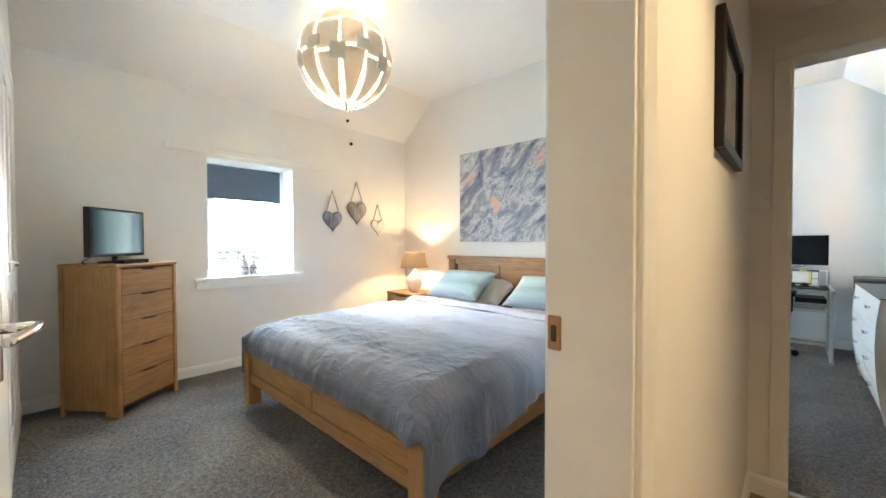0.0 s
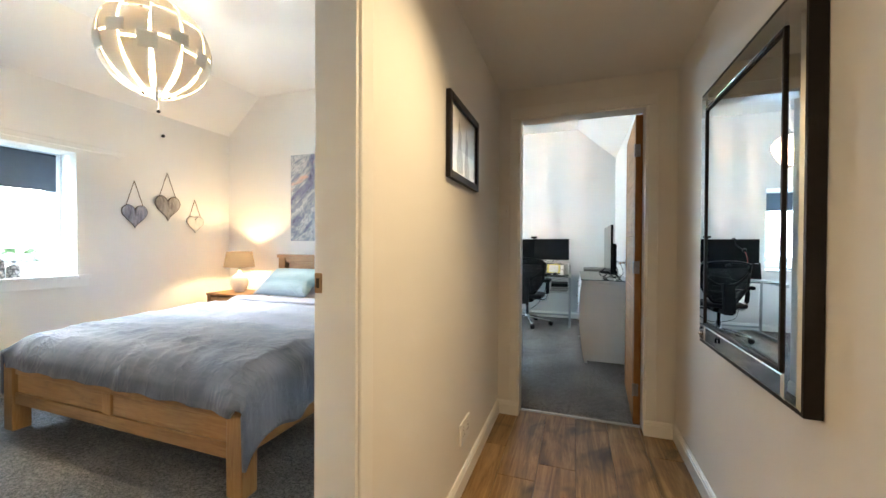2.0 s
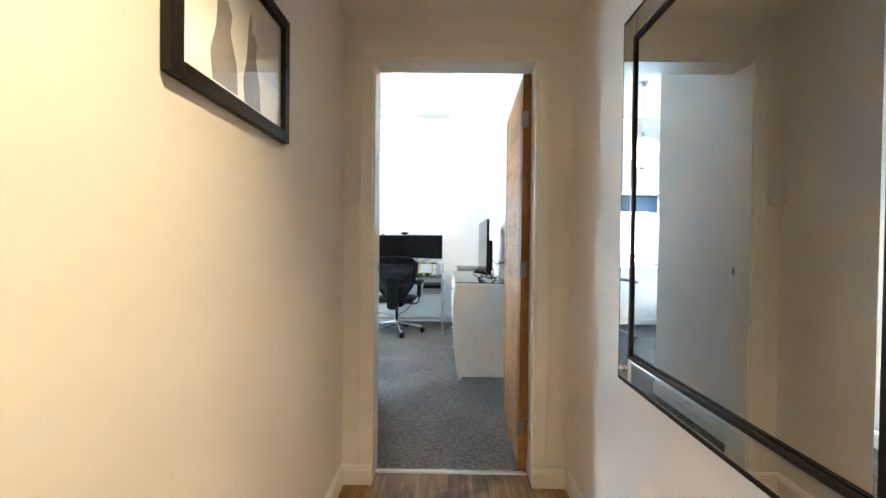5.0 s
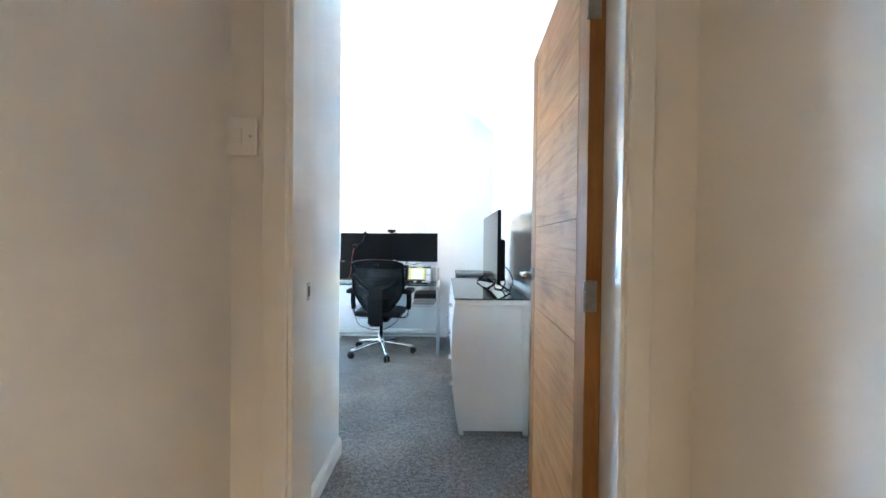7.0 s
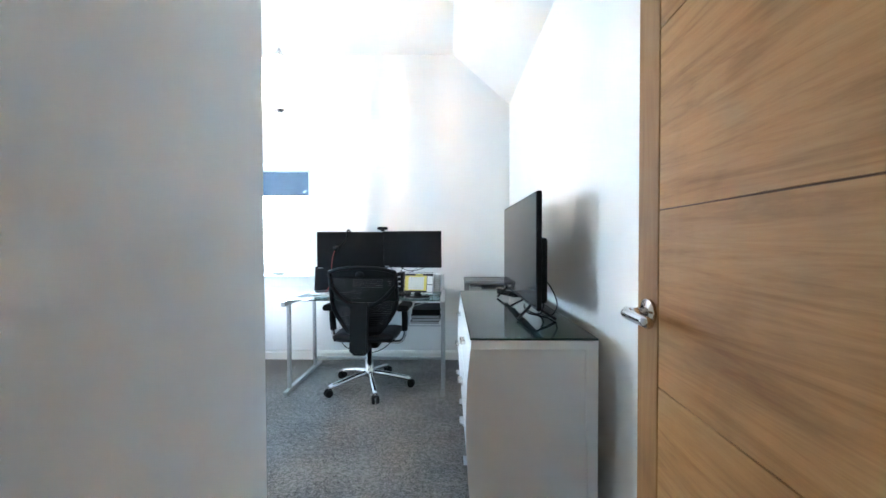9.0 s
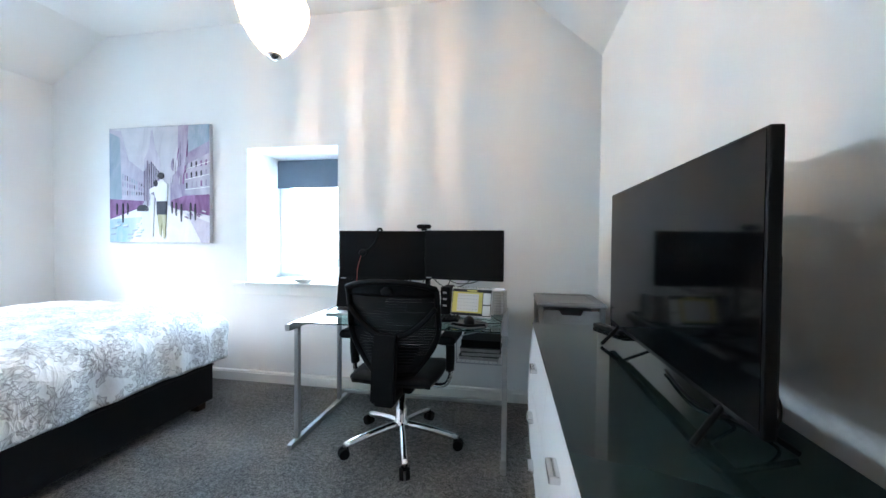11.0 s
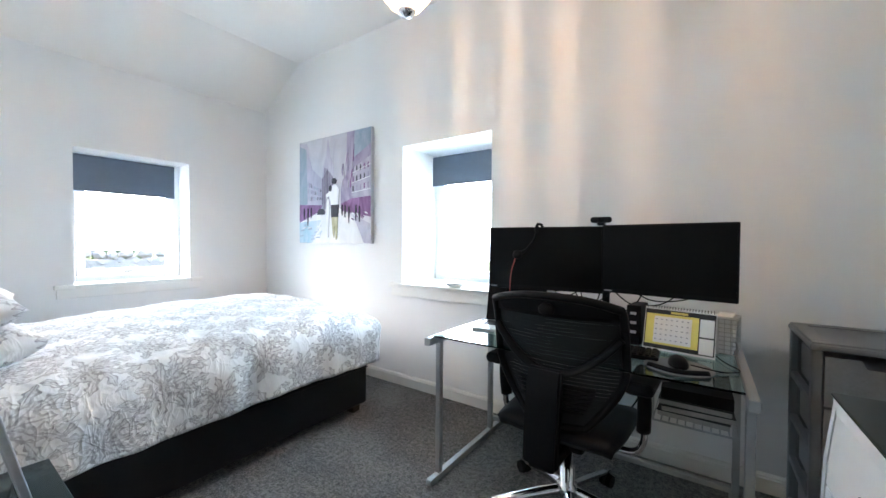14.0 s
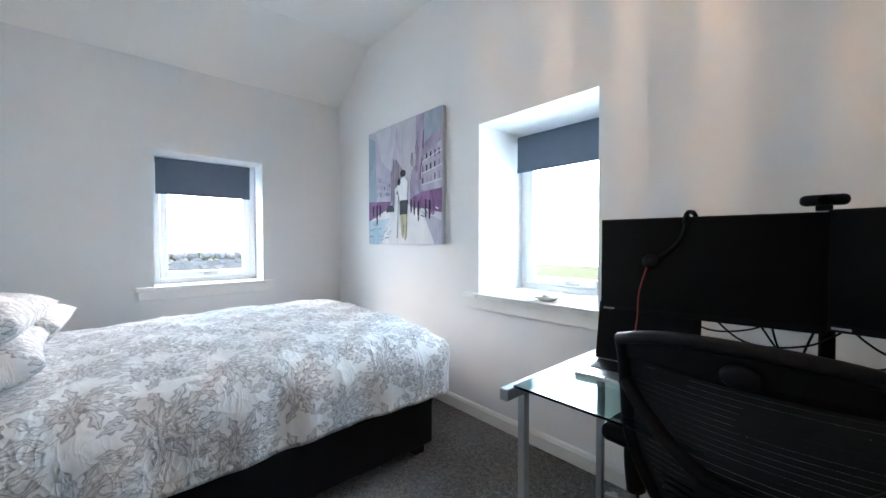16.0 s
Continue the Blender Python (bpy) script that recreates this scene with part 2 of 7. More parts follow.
def m_cloth(name, stops, axis, along, streak=0.25):
    """Woven cloth coloured in soft bands along one axis of its uv map."""
    m, nt, b = shader(name, 0.9)
    b.inputs["Sheen Weight"].default_value = 0.25
    tc = nt.nodes.new("ShaderNodeTexCoord")
    sep = nt.nodes.new("ShaderNodeSeparateXYZ")
    nt.links.new(tc.outputs["UV"], sep.inputs[0])
    v = coords(nt, "UV", (3, 70, 1) if axis == "Y" else (70, 3, 1))
    st = noise_of(nt, v, 1.0, 4, 0.6)
    soft = noise_of(nt, coords(nt, "UV", (1, 1, 1)), 3.0, 3)
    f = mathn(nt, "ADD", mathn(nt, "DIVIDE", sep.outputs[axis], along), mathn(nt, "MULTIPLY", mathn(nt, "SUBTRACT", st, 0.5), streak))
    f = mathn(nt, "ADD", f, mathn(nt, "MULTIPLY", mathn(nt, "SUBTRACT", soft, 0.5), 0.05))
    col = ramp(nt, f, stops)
    set_in(nt, b, "Base Color", col)
    w = noise_of(nt, coords(nt, "UV", (1, 1, 1)), 420, 2)
    cr = noise_of(nt, coords(nt, "UV", (1, 1, 1)), 14, 5, 0.6, 0.6)
    bump(nt, b, mathn(nt, "ADD", mathn(nt, "MULTIPLY", w, 0.08), mathn(nt, "ADD", mathn(nt, "MULTIPLY", cr, 0.7), mathn(nt, "MULTIPLY", creases(nt, "UV"), 0.7))), 0.36, 0.02)
    return m


def m_damask(name, ground, ink):
    """White cotton with a repeating grey flower print, uv in metres."""
    m, nt, b = shader(name, 0.88)
    b.inputs["Sheen Weight"].default_value = 0.2
    uv = coords(nt, "UV", (1.0, 1.0, 1))
    wob = node(nt, "ShaderNodeTexNoise", Vector=uv, Scale=9.0, Detail=2.0)
    add = node(nt, "ShaderNodeVectorMath", Vector=wob.outputs["Color"])
    add.operation = "SCALE"
    add.inputs["Scale"].default_value = 0.04
    sh = nt.nodes.new("ShaderNodeVectorMath")
    nt.links.new(uv, sh.inputs[0])
    nt.links.new(add.outputs[0], sh.inputs[1])
    sep = nt.nodes.new("ShaderNodeSeparateXYZ")
    nt.links.new(sh.outputs[0], sep.inputs[0])
    X, Y = sep.outputs["X"], sep.outputs["Y"]

    def cell(px, py, ox, oy):
        """Place within one repeat of the print, mirrored about its middle line."""
        a = mathn(nt, "SUBTRACT", mathn(nt, "FRACT", mathn(nt, "ADD", mathn(nt, "DIVIDE", X, px), ox)), 0.5)
        c = mathn(nt, "SUBTRACT", mathn(nt, "FRACT", mathn(nt, "ADD", mathn(nt, "DIVIDE", Y, py), oy)), 0.5)
        return mathn(nt, "ABSOLUTE", mathn(nt, "MULTIPLY", a, px)), mathn(nt, "MULTIPLY", c, py)

    def leaf(at, cx, cy, turn, long, wide):
        """A pointed leaf with a pale middle vein and a scalloped edge."""
        p, q = mathn(nt, "SUBTRACT", at[0], cx), mathn(nt, "SUBTRACT", at[1], cy)
        co, si = math.cos(radians(turn)), math.sin(radians(turn))
        u = mathn(nt, "ADD", mathn(nt, "MULTIPLY", p, co), mathn(nt, "MULTIPLY", q, si))
        v = mathn(nt, "ABSOLUTE", mathn(nt, "SUBTRACT", mathn(nt, "MULTIPLY", q, co), mathn(nt, "MULTIPLY", p, si)))
        e = mathn(nt, "DIVIDE", u, long)
        w = mathn(nt, "MULTIPLY", mathn(nt, "SUBTRACT", 1.0, mathn(nt, "MULTIPLY", e, e)), mathn(nt, "ADD", wide, mathn(nt, "MULTIPLY", mathn(nt, "SINE", mathn(nt, "MULTIPLY", u, 210.0)), wide * 0.30)))
        inside = mathn(nt, "LESS_THAN", v, w)
        core = mathn(nt, "GREATER_THAN", v, mathn(nt, "MULTIPLY", w, 0.55))
        vein = mathn(nt, "LESS_THAN", v, wide * 0.10)
        return mathn(nt, "MULTIPLY", inside, mathn(nt, "MAXIMUM", mathn(nt, "MAXIMUM", core, vein), 0.38))

    sprays = ((0.0, 0.045, 90, 0.055, 0.026), (0.028, 0.026, 48, 0.050, 0.022), (0.040, -0.012, 8, 0.048, 0.021), (0.026, -0.046, -38, 0.046, 0.020), (0.0, -0.070, 90, 0.034, 0.017), (0.050, 0.074, 70, 0.042, 0.017), (0.084, 0.040, 28, 0.042, 0.017), (0.092, -0.020, -22, 0.040, 0.016), (0.064, -0.078, -62, 0.042, 0.016), (0.022, 0.112, 104, 0.036, 0.013), (0.104, 0.094, 118, 0.034, 0.012), (0.106, -0.088, 60, 0.034, 0.012), (0.030, -0.122, -100, 0.036, 0.012))
    f = None
    for at, big in ((cell(0.30, 0.42, 0.0, 0.0), 1.04), (cell(0.30, 0.42, 0.5, 0.5), 0.92)):
        for cx, cy, turn, long, wide in sprays:
            one = leaf(at, cx * big, cy * big, turn, long * big, wide * big)
            f = one if f is None else mathn(nt, "MAXIMUM", f, one)
    wave = mathn(nt, "ABSOLUTE", mathn(nt, "SUBTRACT", mathn(nt, "FRACT", mathn(nt, "ADD", mathn(nt, "DIVIDE", X, 0.15), mathn(nt, "MULTIPLY", mathn(nt, "SINE", mathn(nt, "MULTIPLY", Y, 14.96)), 0.34))), 0.5))
    f = mathn(nt, "MAXIMUM", f, mathn(nt, "MULTIPLY", mathn(nt, "LESS_THAN", wave, 0.018), 0.7))
    worn = node(nt, "ShaderNodeMapRange", Value=noise_of(nt, uv, 60, 3))
    worn.inputs["From Min"].default_value, worn.inputs["From Max"].default_value = 0.35, 0.6
    worn.inputs["To Min"].default_value = 0.45
    f = mathn(nt, "MULTIPLY", f, worn.outputs["Result"])
    set_in(nt, b, "Base Color", mix(nt, f, ground, ink))
    cr = noise_of(nt, uv, 12, 5, 0.6, 0.7)
    bump(nt, b, mathn(nt, "ADD", mathn(nt, "MULTIPLY", cr, 0.5), mathn(nt, "ADD", mathn(nt, "MULTIPLY", creases(nt, "UV"), 0.6), mathn(nt, "MULTIPLY", noise_of(nt, uv, 400, 2), 0.08))), 0.3, 0.02)
    return m


def turned(nt, turn, scale):
    """Object coordinates turned about the wall's normal, then stretched."""
    a = coords(nt, "Object", (1, 1, 1), (0, turn, 0))
    mp = nt.nodes.new("ShaderNodeMapping")
    mp.inputs["Scale"].default_value = scale
    nt.links.new(a, mp.inputs["Vector"])
    return mp.outputs["Vector"]


def m_abstract(name):
    """Brushed and scraped paint in slate, white, violet and peach."""
    m, nt, b = shader(name, 0.6)
    v = turned(nt, radians(38), (1.0, 1, 1.7))
    big = node(nt, "ShaderNodeTexNoise", Vector=v, Scale=2.2, Detail=7.0, Roughness=0.66, Distortion=1.9)
    st = turned(nt, radians(42), (1.6, 1, 5.0))
    scrape = noise_of(nt, st, 2.6, 8, 0.7, 0.8)
    f = mathn(nt, "ADD", mathn(nt, "MULTIPLY", big.outputs["Fac"], 0.6), mathn(nt, "MULTIPLY", scrape, 0.4))
    col = ramp(nt, f, ((0.36, (0.04, 0.035, 0.08)), (0.42, (0.17, 0.17, 0.28)), (0.47, (0.24, 0.27, 0.32)), (0.52, (0.40, 0.42, 0.44)), (0.545, (0.64, 0.63, 0.62)), (0.58, (0.22, 0.24, 0.28)), (0.64, (0.60, 0.58, 0.56))))
    warm = noise_of(nt, turned(nt, radians(35), (1.2, 1, 2.6)), 2.0, 4, 0.6, 0.6)
    wf = node(nt, "ShaderNodeMapRange", Value=warm)
    wf.inputs["From Min"].default_value, wf.inputs["From Max"].default_value = 0.60, 0.70
    col = mix(nt, wf.outputs["Result"], col, (0.72, 0.42, 0.30))
    dk = node(nt, "ShaderNodeMapRange", Value=noise_of(nt, st, 4.5, 6, 0.75, 1.2))
    dk.inputs["From Min"].default_value, dk.inputs["From Max"].default_value = 0.62, 0.68
    col = mix(nt, dk.outputs["Result"], col, (0.05, 0.04, 0.06))
    set_in(nt, b, "Base Color", col)
    bump(nt, b, scrape, 0.3, 0.004)
    return m


def m_paint_smear(name, a, c, scale=6.0):
    m, nt, b = shader(name, 0.7)
    n = noise_of(nt, coords(nt, "Object", (1, 1, 0.35)), scale, 5, 0.65, 1.0)
    set_in(nt, b, "Base Color", ramp(nt, n, ((0.3, a), (0.7, c))))
    bump(nt, b, n, 0.2, 0.002)
    return m


def m_mesh_net(name, color, rows=420.0):
    """Woven net: fine dark bands with open gaps between them."""
    m, nt, b = shader(name, 0.6, 0, color)
    tc = nt.nodes.new("ShaderNodeTexCoord")
    sep = nt.nodes.new("ShaderNodeSeparateXYZ")
    nt.links.new(tc.outputs["UV"], sep.inputs[0])
    s = mathn(nt, "SINE", mathn(nt, "MULTIPLY", sep.outputs["Y"], rows))
    s2 = mathn(nt, "SINE", mathn(nt, "MULTIPLY", sep.outputs["X"], rows * 2.2))
    f = mathn(nt, "MAXIMUM", mathn(nt, "GREATER_THAN", s, -0.985), mathn(nt, "GREATER_THAN", s2, 0.55))
    set_in(nt, b, "Alpha", mathn(nt, "MAXIMUM", f, 0.5))
    return m


WALL = m_wall("wall_paint", (0.80, 0.775, 0.735))
WALL_OFFICE = m_wall("office_wall_paint", (0.80, 0.795, 0.785))
CEIL = m_wall("ceiling_paint", (0.80, 0.785, 0.755), 45, 0.35)
TRIM = m_plain("white_gloss_trim", (0.80, 0.785, 0.75), 0.35, 0, 0.03, 8)
CARPET = m_carpet("grey_carpet", (0.028, 0.026, 0.025), (0.43, 0.395, 0.37))
PLANK = m_wood("laminate_plank", (0.04, 0.018, 0.007), (0.25, 0.14, 0.052), (0.47, 0.30, 0.135), "y", 0.34, 0.82, 0.5)
OAK_X = m_wood("oak_along_x", (0.23, 0.105, 0.034), (0.36, 0.185, 0.066), (0.46, 0.258, 0.104), "x", 0.42, 0.14)
OAK_Y = m_wood("oak_along_y", (0.23, 0.105, 0.034), (0.36, 0.185, 0.066), (0.46, 0.258, 0.104), "y", 0.42, 0.14)
OAK_Z = m_wood("oak_upright", (0.23, 0.105, 0.034), (0.36, 0.185, 0.066), (0.46, 0.258, 0.104), "z", 0.42, 0.14)
DOOR_OAK = m_wood("door_oak_veneer", (0.30, 0.135, 0.045), (0.45, 0.225, 0.08), (0.54, 0.29, 0.115), "x", 0.6, 0.10, 0.9)
# stile oak darkened: the dim light on the hinge side is in its colour
DOOR_OAK_SHADED = m_wood("door_oak_stile_shaded", (0.21, 0.088, 0.028), (0.29, 0.135, 0.045), (0.35, 0.175, 0.065), "z", 0.6, 0.08, 0.8)
for _m in (DOOR_OAK, DOOR_OAK_SHADED):
    _m.node_tree.nodes["Principled BSDF"].inputs["Specular IOR Level"].default_value = 0.2
DOOR_GROOVE = m_plain("door_groove", (0.13, 0.06, 0.022), 0.8)
GROOVE = m_plain("dark_groove", (0.05, 0.028, 0.014), 0.7)
BLACK = m_plain("black_plastic", (0.006, 0.006, 0.007), 0.5, 0, 0.15, 60)
BLACK.node_tree.nodes["Principled BSDF"].inputs["Specular IOR Level"].default_value = 0.12
BLACK_GLOSS = m_plain("black_screen", (0.0025, 0.0025, 0.003), 0.05, 0, 0.1, 5, 0)
BLACK_GLOSS.node_tree.nodes["Principled BSDF"].inputs["Specular IOR Level"].default_value = 0.16
SCREEN_MATT = m_plain("matt_screen", (0.003, 0.003, 0.0035), 0.4, 0, 0.1, 5, 0)
SCREEN_MATT.node_tree.nodes["Principled BSDF"].inputs["Specular IOR Level"].default_value = 0.1
BLACK_LEATHER = m_plain("black_faux_leather", (0.008, 0.008, 0.010), 0.5, 0, 0.2, 140, 0.3)
FRAME_BLACK = m_plain("black_frame_wood", (0.014, 0.011, 0.01), 0.38, 0, 0.2, 50)
CHROME = m_plain("chrome", (0.75, 0.75, 0.76), 0.12, 1.0, 0.03, 20, 0)
STEEL = m_plain("brushed_steel", (0.55, 0.54, 0.52), 0.3, 1.0, 0.05, 80)
HINGE = m_plain("worn_hinge_steel", (0.30, 0.29, 0.27), 0.38, 1.0, 0.25, 60)
BRASS = m_plain("aged_brass", (0.42, 0.25, 0.13), 0.4, 1.0, 0.2, 60)
SILVER = m_plain("silver_powder_coat", (0.42, 0.43, 0.44), 0.4, 0.6, 0.05, 80)
WHITE = m_plain("white_lacquer", (0.78, 0.78, 0.78), 0.3, 0, 0.02, 10, 0)
WHITE_PLASTIC = m_plain("white_plastic", (0.78, 0.775, 0.76), 0.4, 0, 0.02, 20, 0)
PVC = m_plain("white_pvc", (0.80, 0.81, 0.82), 0.3, 0, 0.02, 10, 0)
PAGES = m_plain("worn_page_edges", (0.42, 0.41, 0.40), 0.85, 0, 0.25, 160)
PAPER = m_plain("white_paper", (0.80, 0.80, 0.79), 0.8, 0, 0.03, 40)
BLIND = m_plain("slate_blind_cloth", (0.10, 0.135, 0.18), 0.9, 0, 0.08, 200, 0.2)
DARK_GLASS = m_plain("dark_green_back_painted_glass", (0.012, 0.026, 0.026), 0.05, 0, 0.05, 4, 0)
GREY_PLASTIC = m_plain("grey_plastic", (0.16, 0.165, 0.17), 0.5, 0, 0.06, 30)
GREY_MID = m_plain("mid_grey_paint", (0.32, 0.33, 0.35), 0.6, 0, 0.1, 20)
CERAMIC = m_plain("white_ceramic", (0.80, 0.77, 0.72), 0.2, 0, 0.03, 12, 0)
MIRROR, _nt, _b = shader("mirror_silver", 0.0, 1.0, (0.60, 0.63, 0.63))
GLASS = m_glass("clear_glass")
GREEN_GLASS = m_glass("green_tinted_glass", (0.55, 0.86, 0.86), 0.02)
SHEET_WHITE = m_plain("white_cotton", (0.80, 0.79, 0.78), 0.9, 0, 0.04, 60, 0.2)
# dyed bands; middle and head stops also brightened and blued for window light
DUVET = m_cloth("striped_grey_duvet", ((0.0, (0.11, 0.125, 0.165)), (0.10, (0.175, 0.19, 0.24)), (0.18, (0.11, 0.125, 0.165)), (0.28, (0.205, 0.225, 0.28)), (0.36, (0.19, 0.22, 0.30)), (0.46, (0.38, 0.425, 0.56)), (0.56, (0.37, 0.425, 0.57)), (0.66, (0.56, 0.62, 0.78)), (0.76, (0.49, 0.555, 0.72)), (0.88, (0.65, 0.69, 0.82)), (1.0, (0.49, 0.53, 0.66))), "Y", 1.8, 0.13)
PILLOW = m_cloth("teal_pillow_stripe", ((0.0, (0.20, 0.27, 0.33)), (0.2, (0.34, 0.46, 0.50)), (0.35, (0.26, 0.38, 0.42)), (0.55, (0.46, 0.60, 0.62)), (0.7, (0.36, 0.50, 0.53)), (0.85, (0.52, 0.64, 0.66)), (1.0, (0.34, 0.42, 0.47))), "Y", 0.5, 0.22)
DAMASK = m_damask("damask_cotton", (0.80, 0.795, 0.80), (0.34, 0.325, 0.335))
ABSTRACT = m_abstract("abstract_paint")
NET = m_mesh_net("black_chair_net", (0.012, 0.012, 0.013))

# ---------------------------------------------------------------- setting
WX, WY, RX, PARTY = -3.70, 6.04, 1.065, 3.42
BED_CEIL, HALL_CEIL = 2.96, 2.19


def wall(name, x0, x1, y0, y1, z0, z1, mat, label, holes=(), run="y"):
    """A wall with openings; a hole is (from, to, low, high) along its run."""
    bm = bm_new()
    cuts = sorted({y0 if run == "y" else x0, y1 if run == "y" else x1, *[h[0] for h in holes], *[h[1] for h in holes]})
    for a, b in zip(cuts, cuts[1:]):
        spans = [(z0, z1)]
        for h in holes:
            if h[0] <= a + 1e-6 and h[1] >= b - 1e-6:
                spans = [(z0, h[2]), (h[3], z1)]
        for lo, hi in spans:
            if hi - lo > 1e-3:
                box(bm, *(((x0, a, lo), (x1, b, hi)) if run == "y" else ((a, y0, lo), (b, y1, hi))))
    bmesh.ops.remove_doubles(bm, verts=bm.verts, dist=1e-5)
    return setting(name, bm, mat, label, "wall")


WIN_A, WIN_B, WIN_C = (1.076, 1.862, 0.85, 1.947), (4.484, 5.28, 0.80, 1.882), (-1.697, -0.895, 0.815, 1.93)
DOOR_BED, DOOR_OFF = (-0.198, 0.598, 0.0, 2.003), (0.127, 0.913, 0.0, 2.003)

wall("wall_west_bedroom", WX - 0.3, WX, -0.2, 3.46, 0, 3.1, WALL, "cream painted plaster outer wall with a window opening", (WIN_A,))
wall("wall_west_office", WX - 0.3, WX, 3.46, WY + 0.55, 0, 3.1, WALL_OFFICE, "white painted plaster outer wall with a window opening", (WIN_B,))
wall("wall_north", WX, RX + 0.14, WY, WY + 0.55, 0, 3.1, WALL_OFFICE, "white painted plaster outer wall behind the desk", (WIN_C,), "x")
wall("wall_east", RX, RX + 0.14, -2.6, WY, 0, 3.1, WALL, "cream painted plaster wall along hall and office")
wall("wall_party", WX, -0.11, PARTY, PARTY + 0.08, 0, 3.1, WALL, "cream painted plaster partition between the bedrooms", (), "x")
wall("wall_hall", -0.11, 0.0, -2.6, 2.36, 0, 3.1, WALL, "cream painted plaster hall wall with a doorway", (DOOR_BED,))
wall("wall_passage", -0.11, -0.07, 2.48, PARTY + 0.08, 0, 3.1, WALL_OFFICE, "white painted short wall inside the office door")
wall("wall_hall_end", -0.11, RX, 2.36, 2.48, 0, 3.1, WALL, "cream painted plaster wall round the office doorway", (DOOR_OFF,), "x")
wall("wall_south_bedroom", WX, -0.11, -0.2, -0.07, 0, 3.1, WALL, "cream painted plaster bedroom wall", (), "x")
wall("wall_hall_south", -0.11, RX + 0.14, -2.72, -2.6, 0, 3.1, WALL, "cream painted plaster wall closing the hall", (), "x")

bm = bm_new()
prism(bm, ((-3.2, BED_CEIL), (-0.11, BED_CEIL), (-0.11, 3.1), (WX, 3.1), (WX, 2.52)), "y", -0.07, PARTY)
setting("ceiling_bedroom", bm, CEIL, "cream textured ceiling sloping down to the window wall", "ceiling")
bm = bm_new()
prism(bm, ((-3.09, BED_CEIL), (0.52, BED_CEIL), (RX, 2.48), (RX, 3.1), (WX, 3.1), (WX, 2.57)), "y", PARTY + 0.08, WY)
prism(bm, ((-0.07, BED_CEIL), (0.52, BED_CEIL), (RX, 2.48), (RX, 3.1), (-0.07, 3.1)), "y", 2.48, PARTY + 0.08)
setting("ceiling_office", bm, CEIL, "white textured ceiling with sloped sides", "ceiling")
bm = bm_new()
box(bm, (0.0, -2.6, HALL_CEIL), (RX, 2.36, HALL_CEIL + 0.1))
setting("ceiling_hall", bm, CEIL, "cream painted low hall ceiling", "ceiling")

bm = bm_new()
box(bm, (WX, -0.07, -0.1), (-0.11, PARTY, 0.0))
box(bm, (-0.11, -0.198, -0.1), (-0.055, 0.598, 0.0))
setting("floor_bedroom", bm, CARPET, "speckled grey cut-pile carpet", "floor")
bm = bm_new()
box(bm, (WX, PARTY + 0.08, -0.1), (-0.07, WY, 0.0))
box(bm, (-0.07, 2.48, -0.1), (RX, WY, 0.0))
box(bm, (0.145, 2.44, -0.1), (0.895, 2.48, 0.0))
setting("floor_office", bm, CARPET, "speckled grey cut-pile carpet", "floor")
bm = bm_new()
box(bm, (-0.055, -2.6, -0.1), (RX, 2.44, -0.014))
hall_floor = setting("floor_hall", bm, GROOVE, "warm brown oak-look laminate floor", "floor")
bm = bm_new()
prism(bm, ((2.425, -0.002), (2.432, 0.006), (2.452, 0.006), (2.459, -0.002)), "x", 0.147, 0.893)
setting("threshold_strip", bm, SILVER, "silver metal threshold strip between laminate and carpet", "threshold")
bm = bm_new()
prism(bm, ((-0.07, -0.002), (-0.063, 0.006), (-0.047, 0.006), (-0.04, -0.002)), "y", -0.178, 0.578)
setting("threshold_strip", bm, SILVER, "silver metal threshold strip between laminate and carpet", "threshold")


def skirting(name, p, q, side):
    """A skirting board from p to q on a wall; side is the way it faces."""
    bm = bm_new()
    prof = ((0, 0), (0.016, 0), (0.016, 0.067), (0.012, 0.073), (0.012, 0.079), (0.005, 0.088), (0, 0.09))
    if abs(p[0] - q[0]) < 1e-6:
        prism(bm, [(p[0] + side * d, z) for d, z in prof], "y", p[1], q[1])
    else:
        prism(bm, [(p[1] + side * d, z) for d, z in prof], "x", p[0], q[0])
    return setting(name, bm, TRIM, "white painted skirting board", "skirting board")


skirting("baseboard", (WX, -0.07), (WX, PARTY), 1)
skirting("baseboard", (WX + 0.016, PARTY), (-0.11, PARTY), -1)
skirting("baseboard", (WX + 0.016, -0.07), (-0.11, -0.07), 1)
skirting("baseboard", (WX, PARTY + 0.08), (WX, WY), 1)
skirting("baseboard", (WX + 0.016, WY), (RX, WY), -1)
skirting("baseboard", (RX, 2.48), (RX, WY - 0.016), -1)
skirting("baseboard", (-0.07, 2.58), (-0.07, PARTY + 0.08), 1)
skirting("baseboard", (WX + 0.016, PARTY + 0.08), (-0.07, PARTY + 0.08), 1)
skirting("baseboard", (0.0, 0.655), (0.0, 2.344), 1)
skirting("baseboard", (0.0, -2.6), (0.0, -0.255), 1)
skirting("baseboard", (RX, -2.6), (RX, 2.344), -1)
skirting("baseboard", (0.0, 2.345), (0.145, 2.345), -1)
skirting("baseboard", (0.895, 2.345), (RX - 0.016, 2.345), -1)


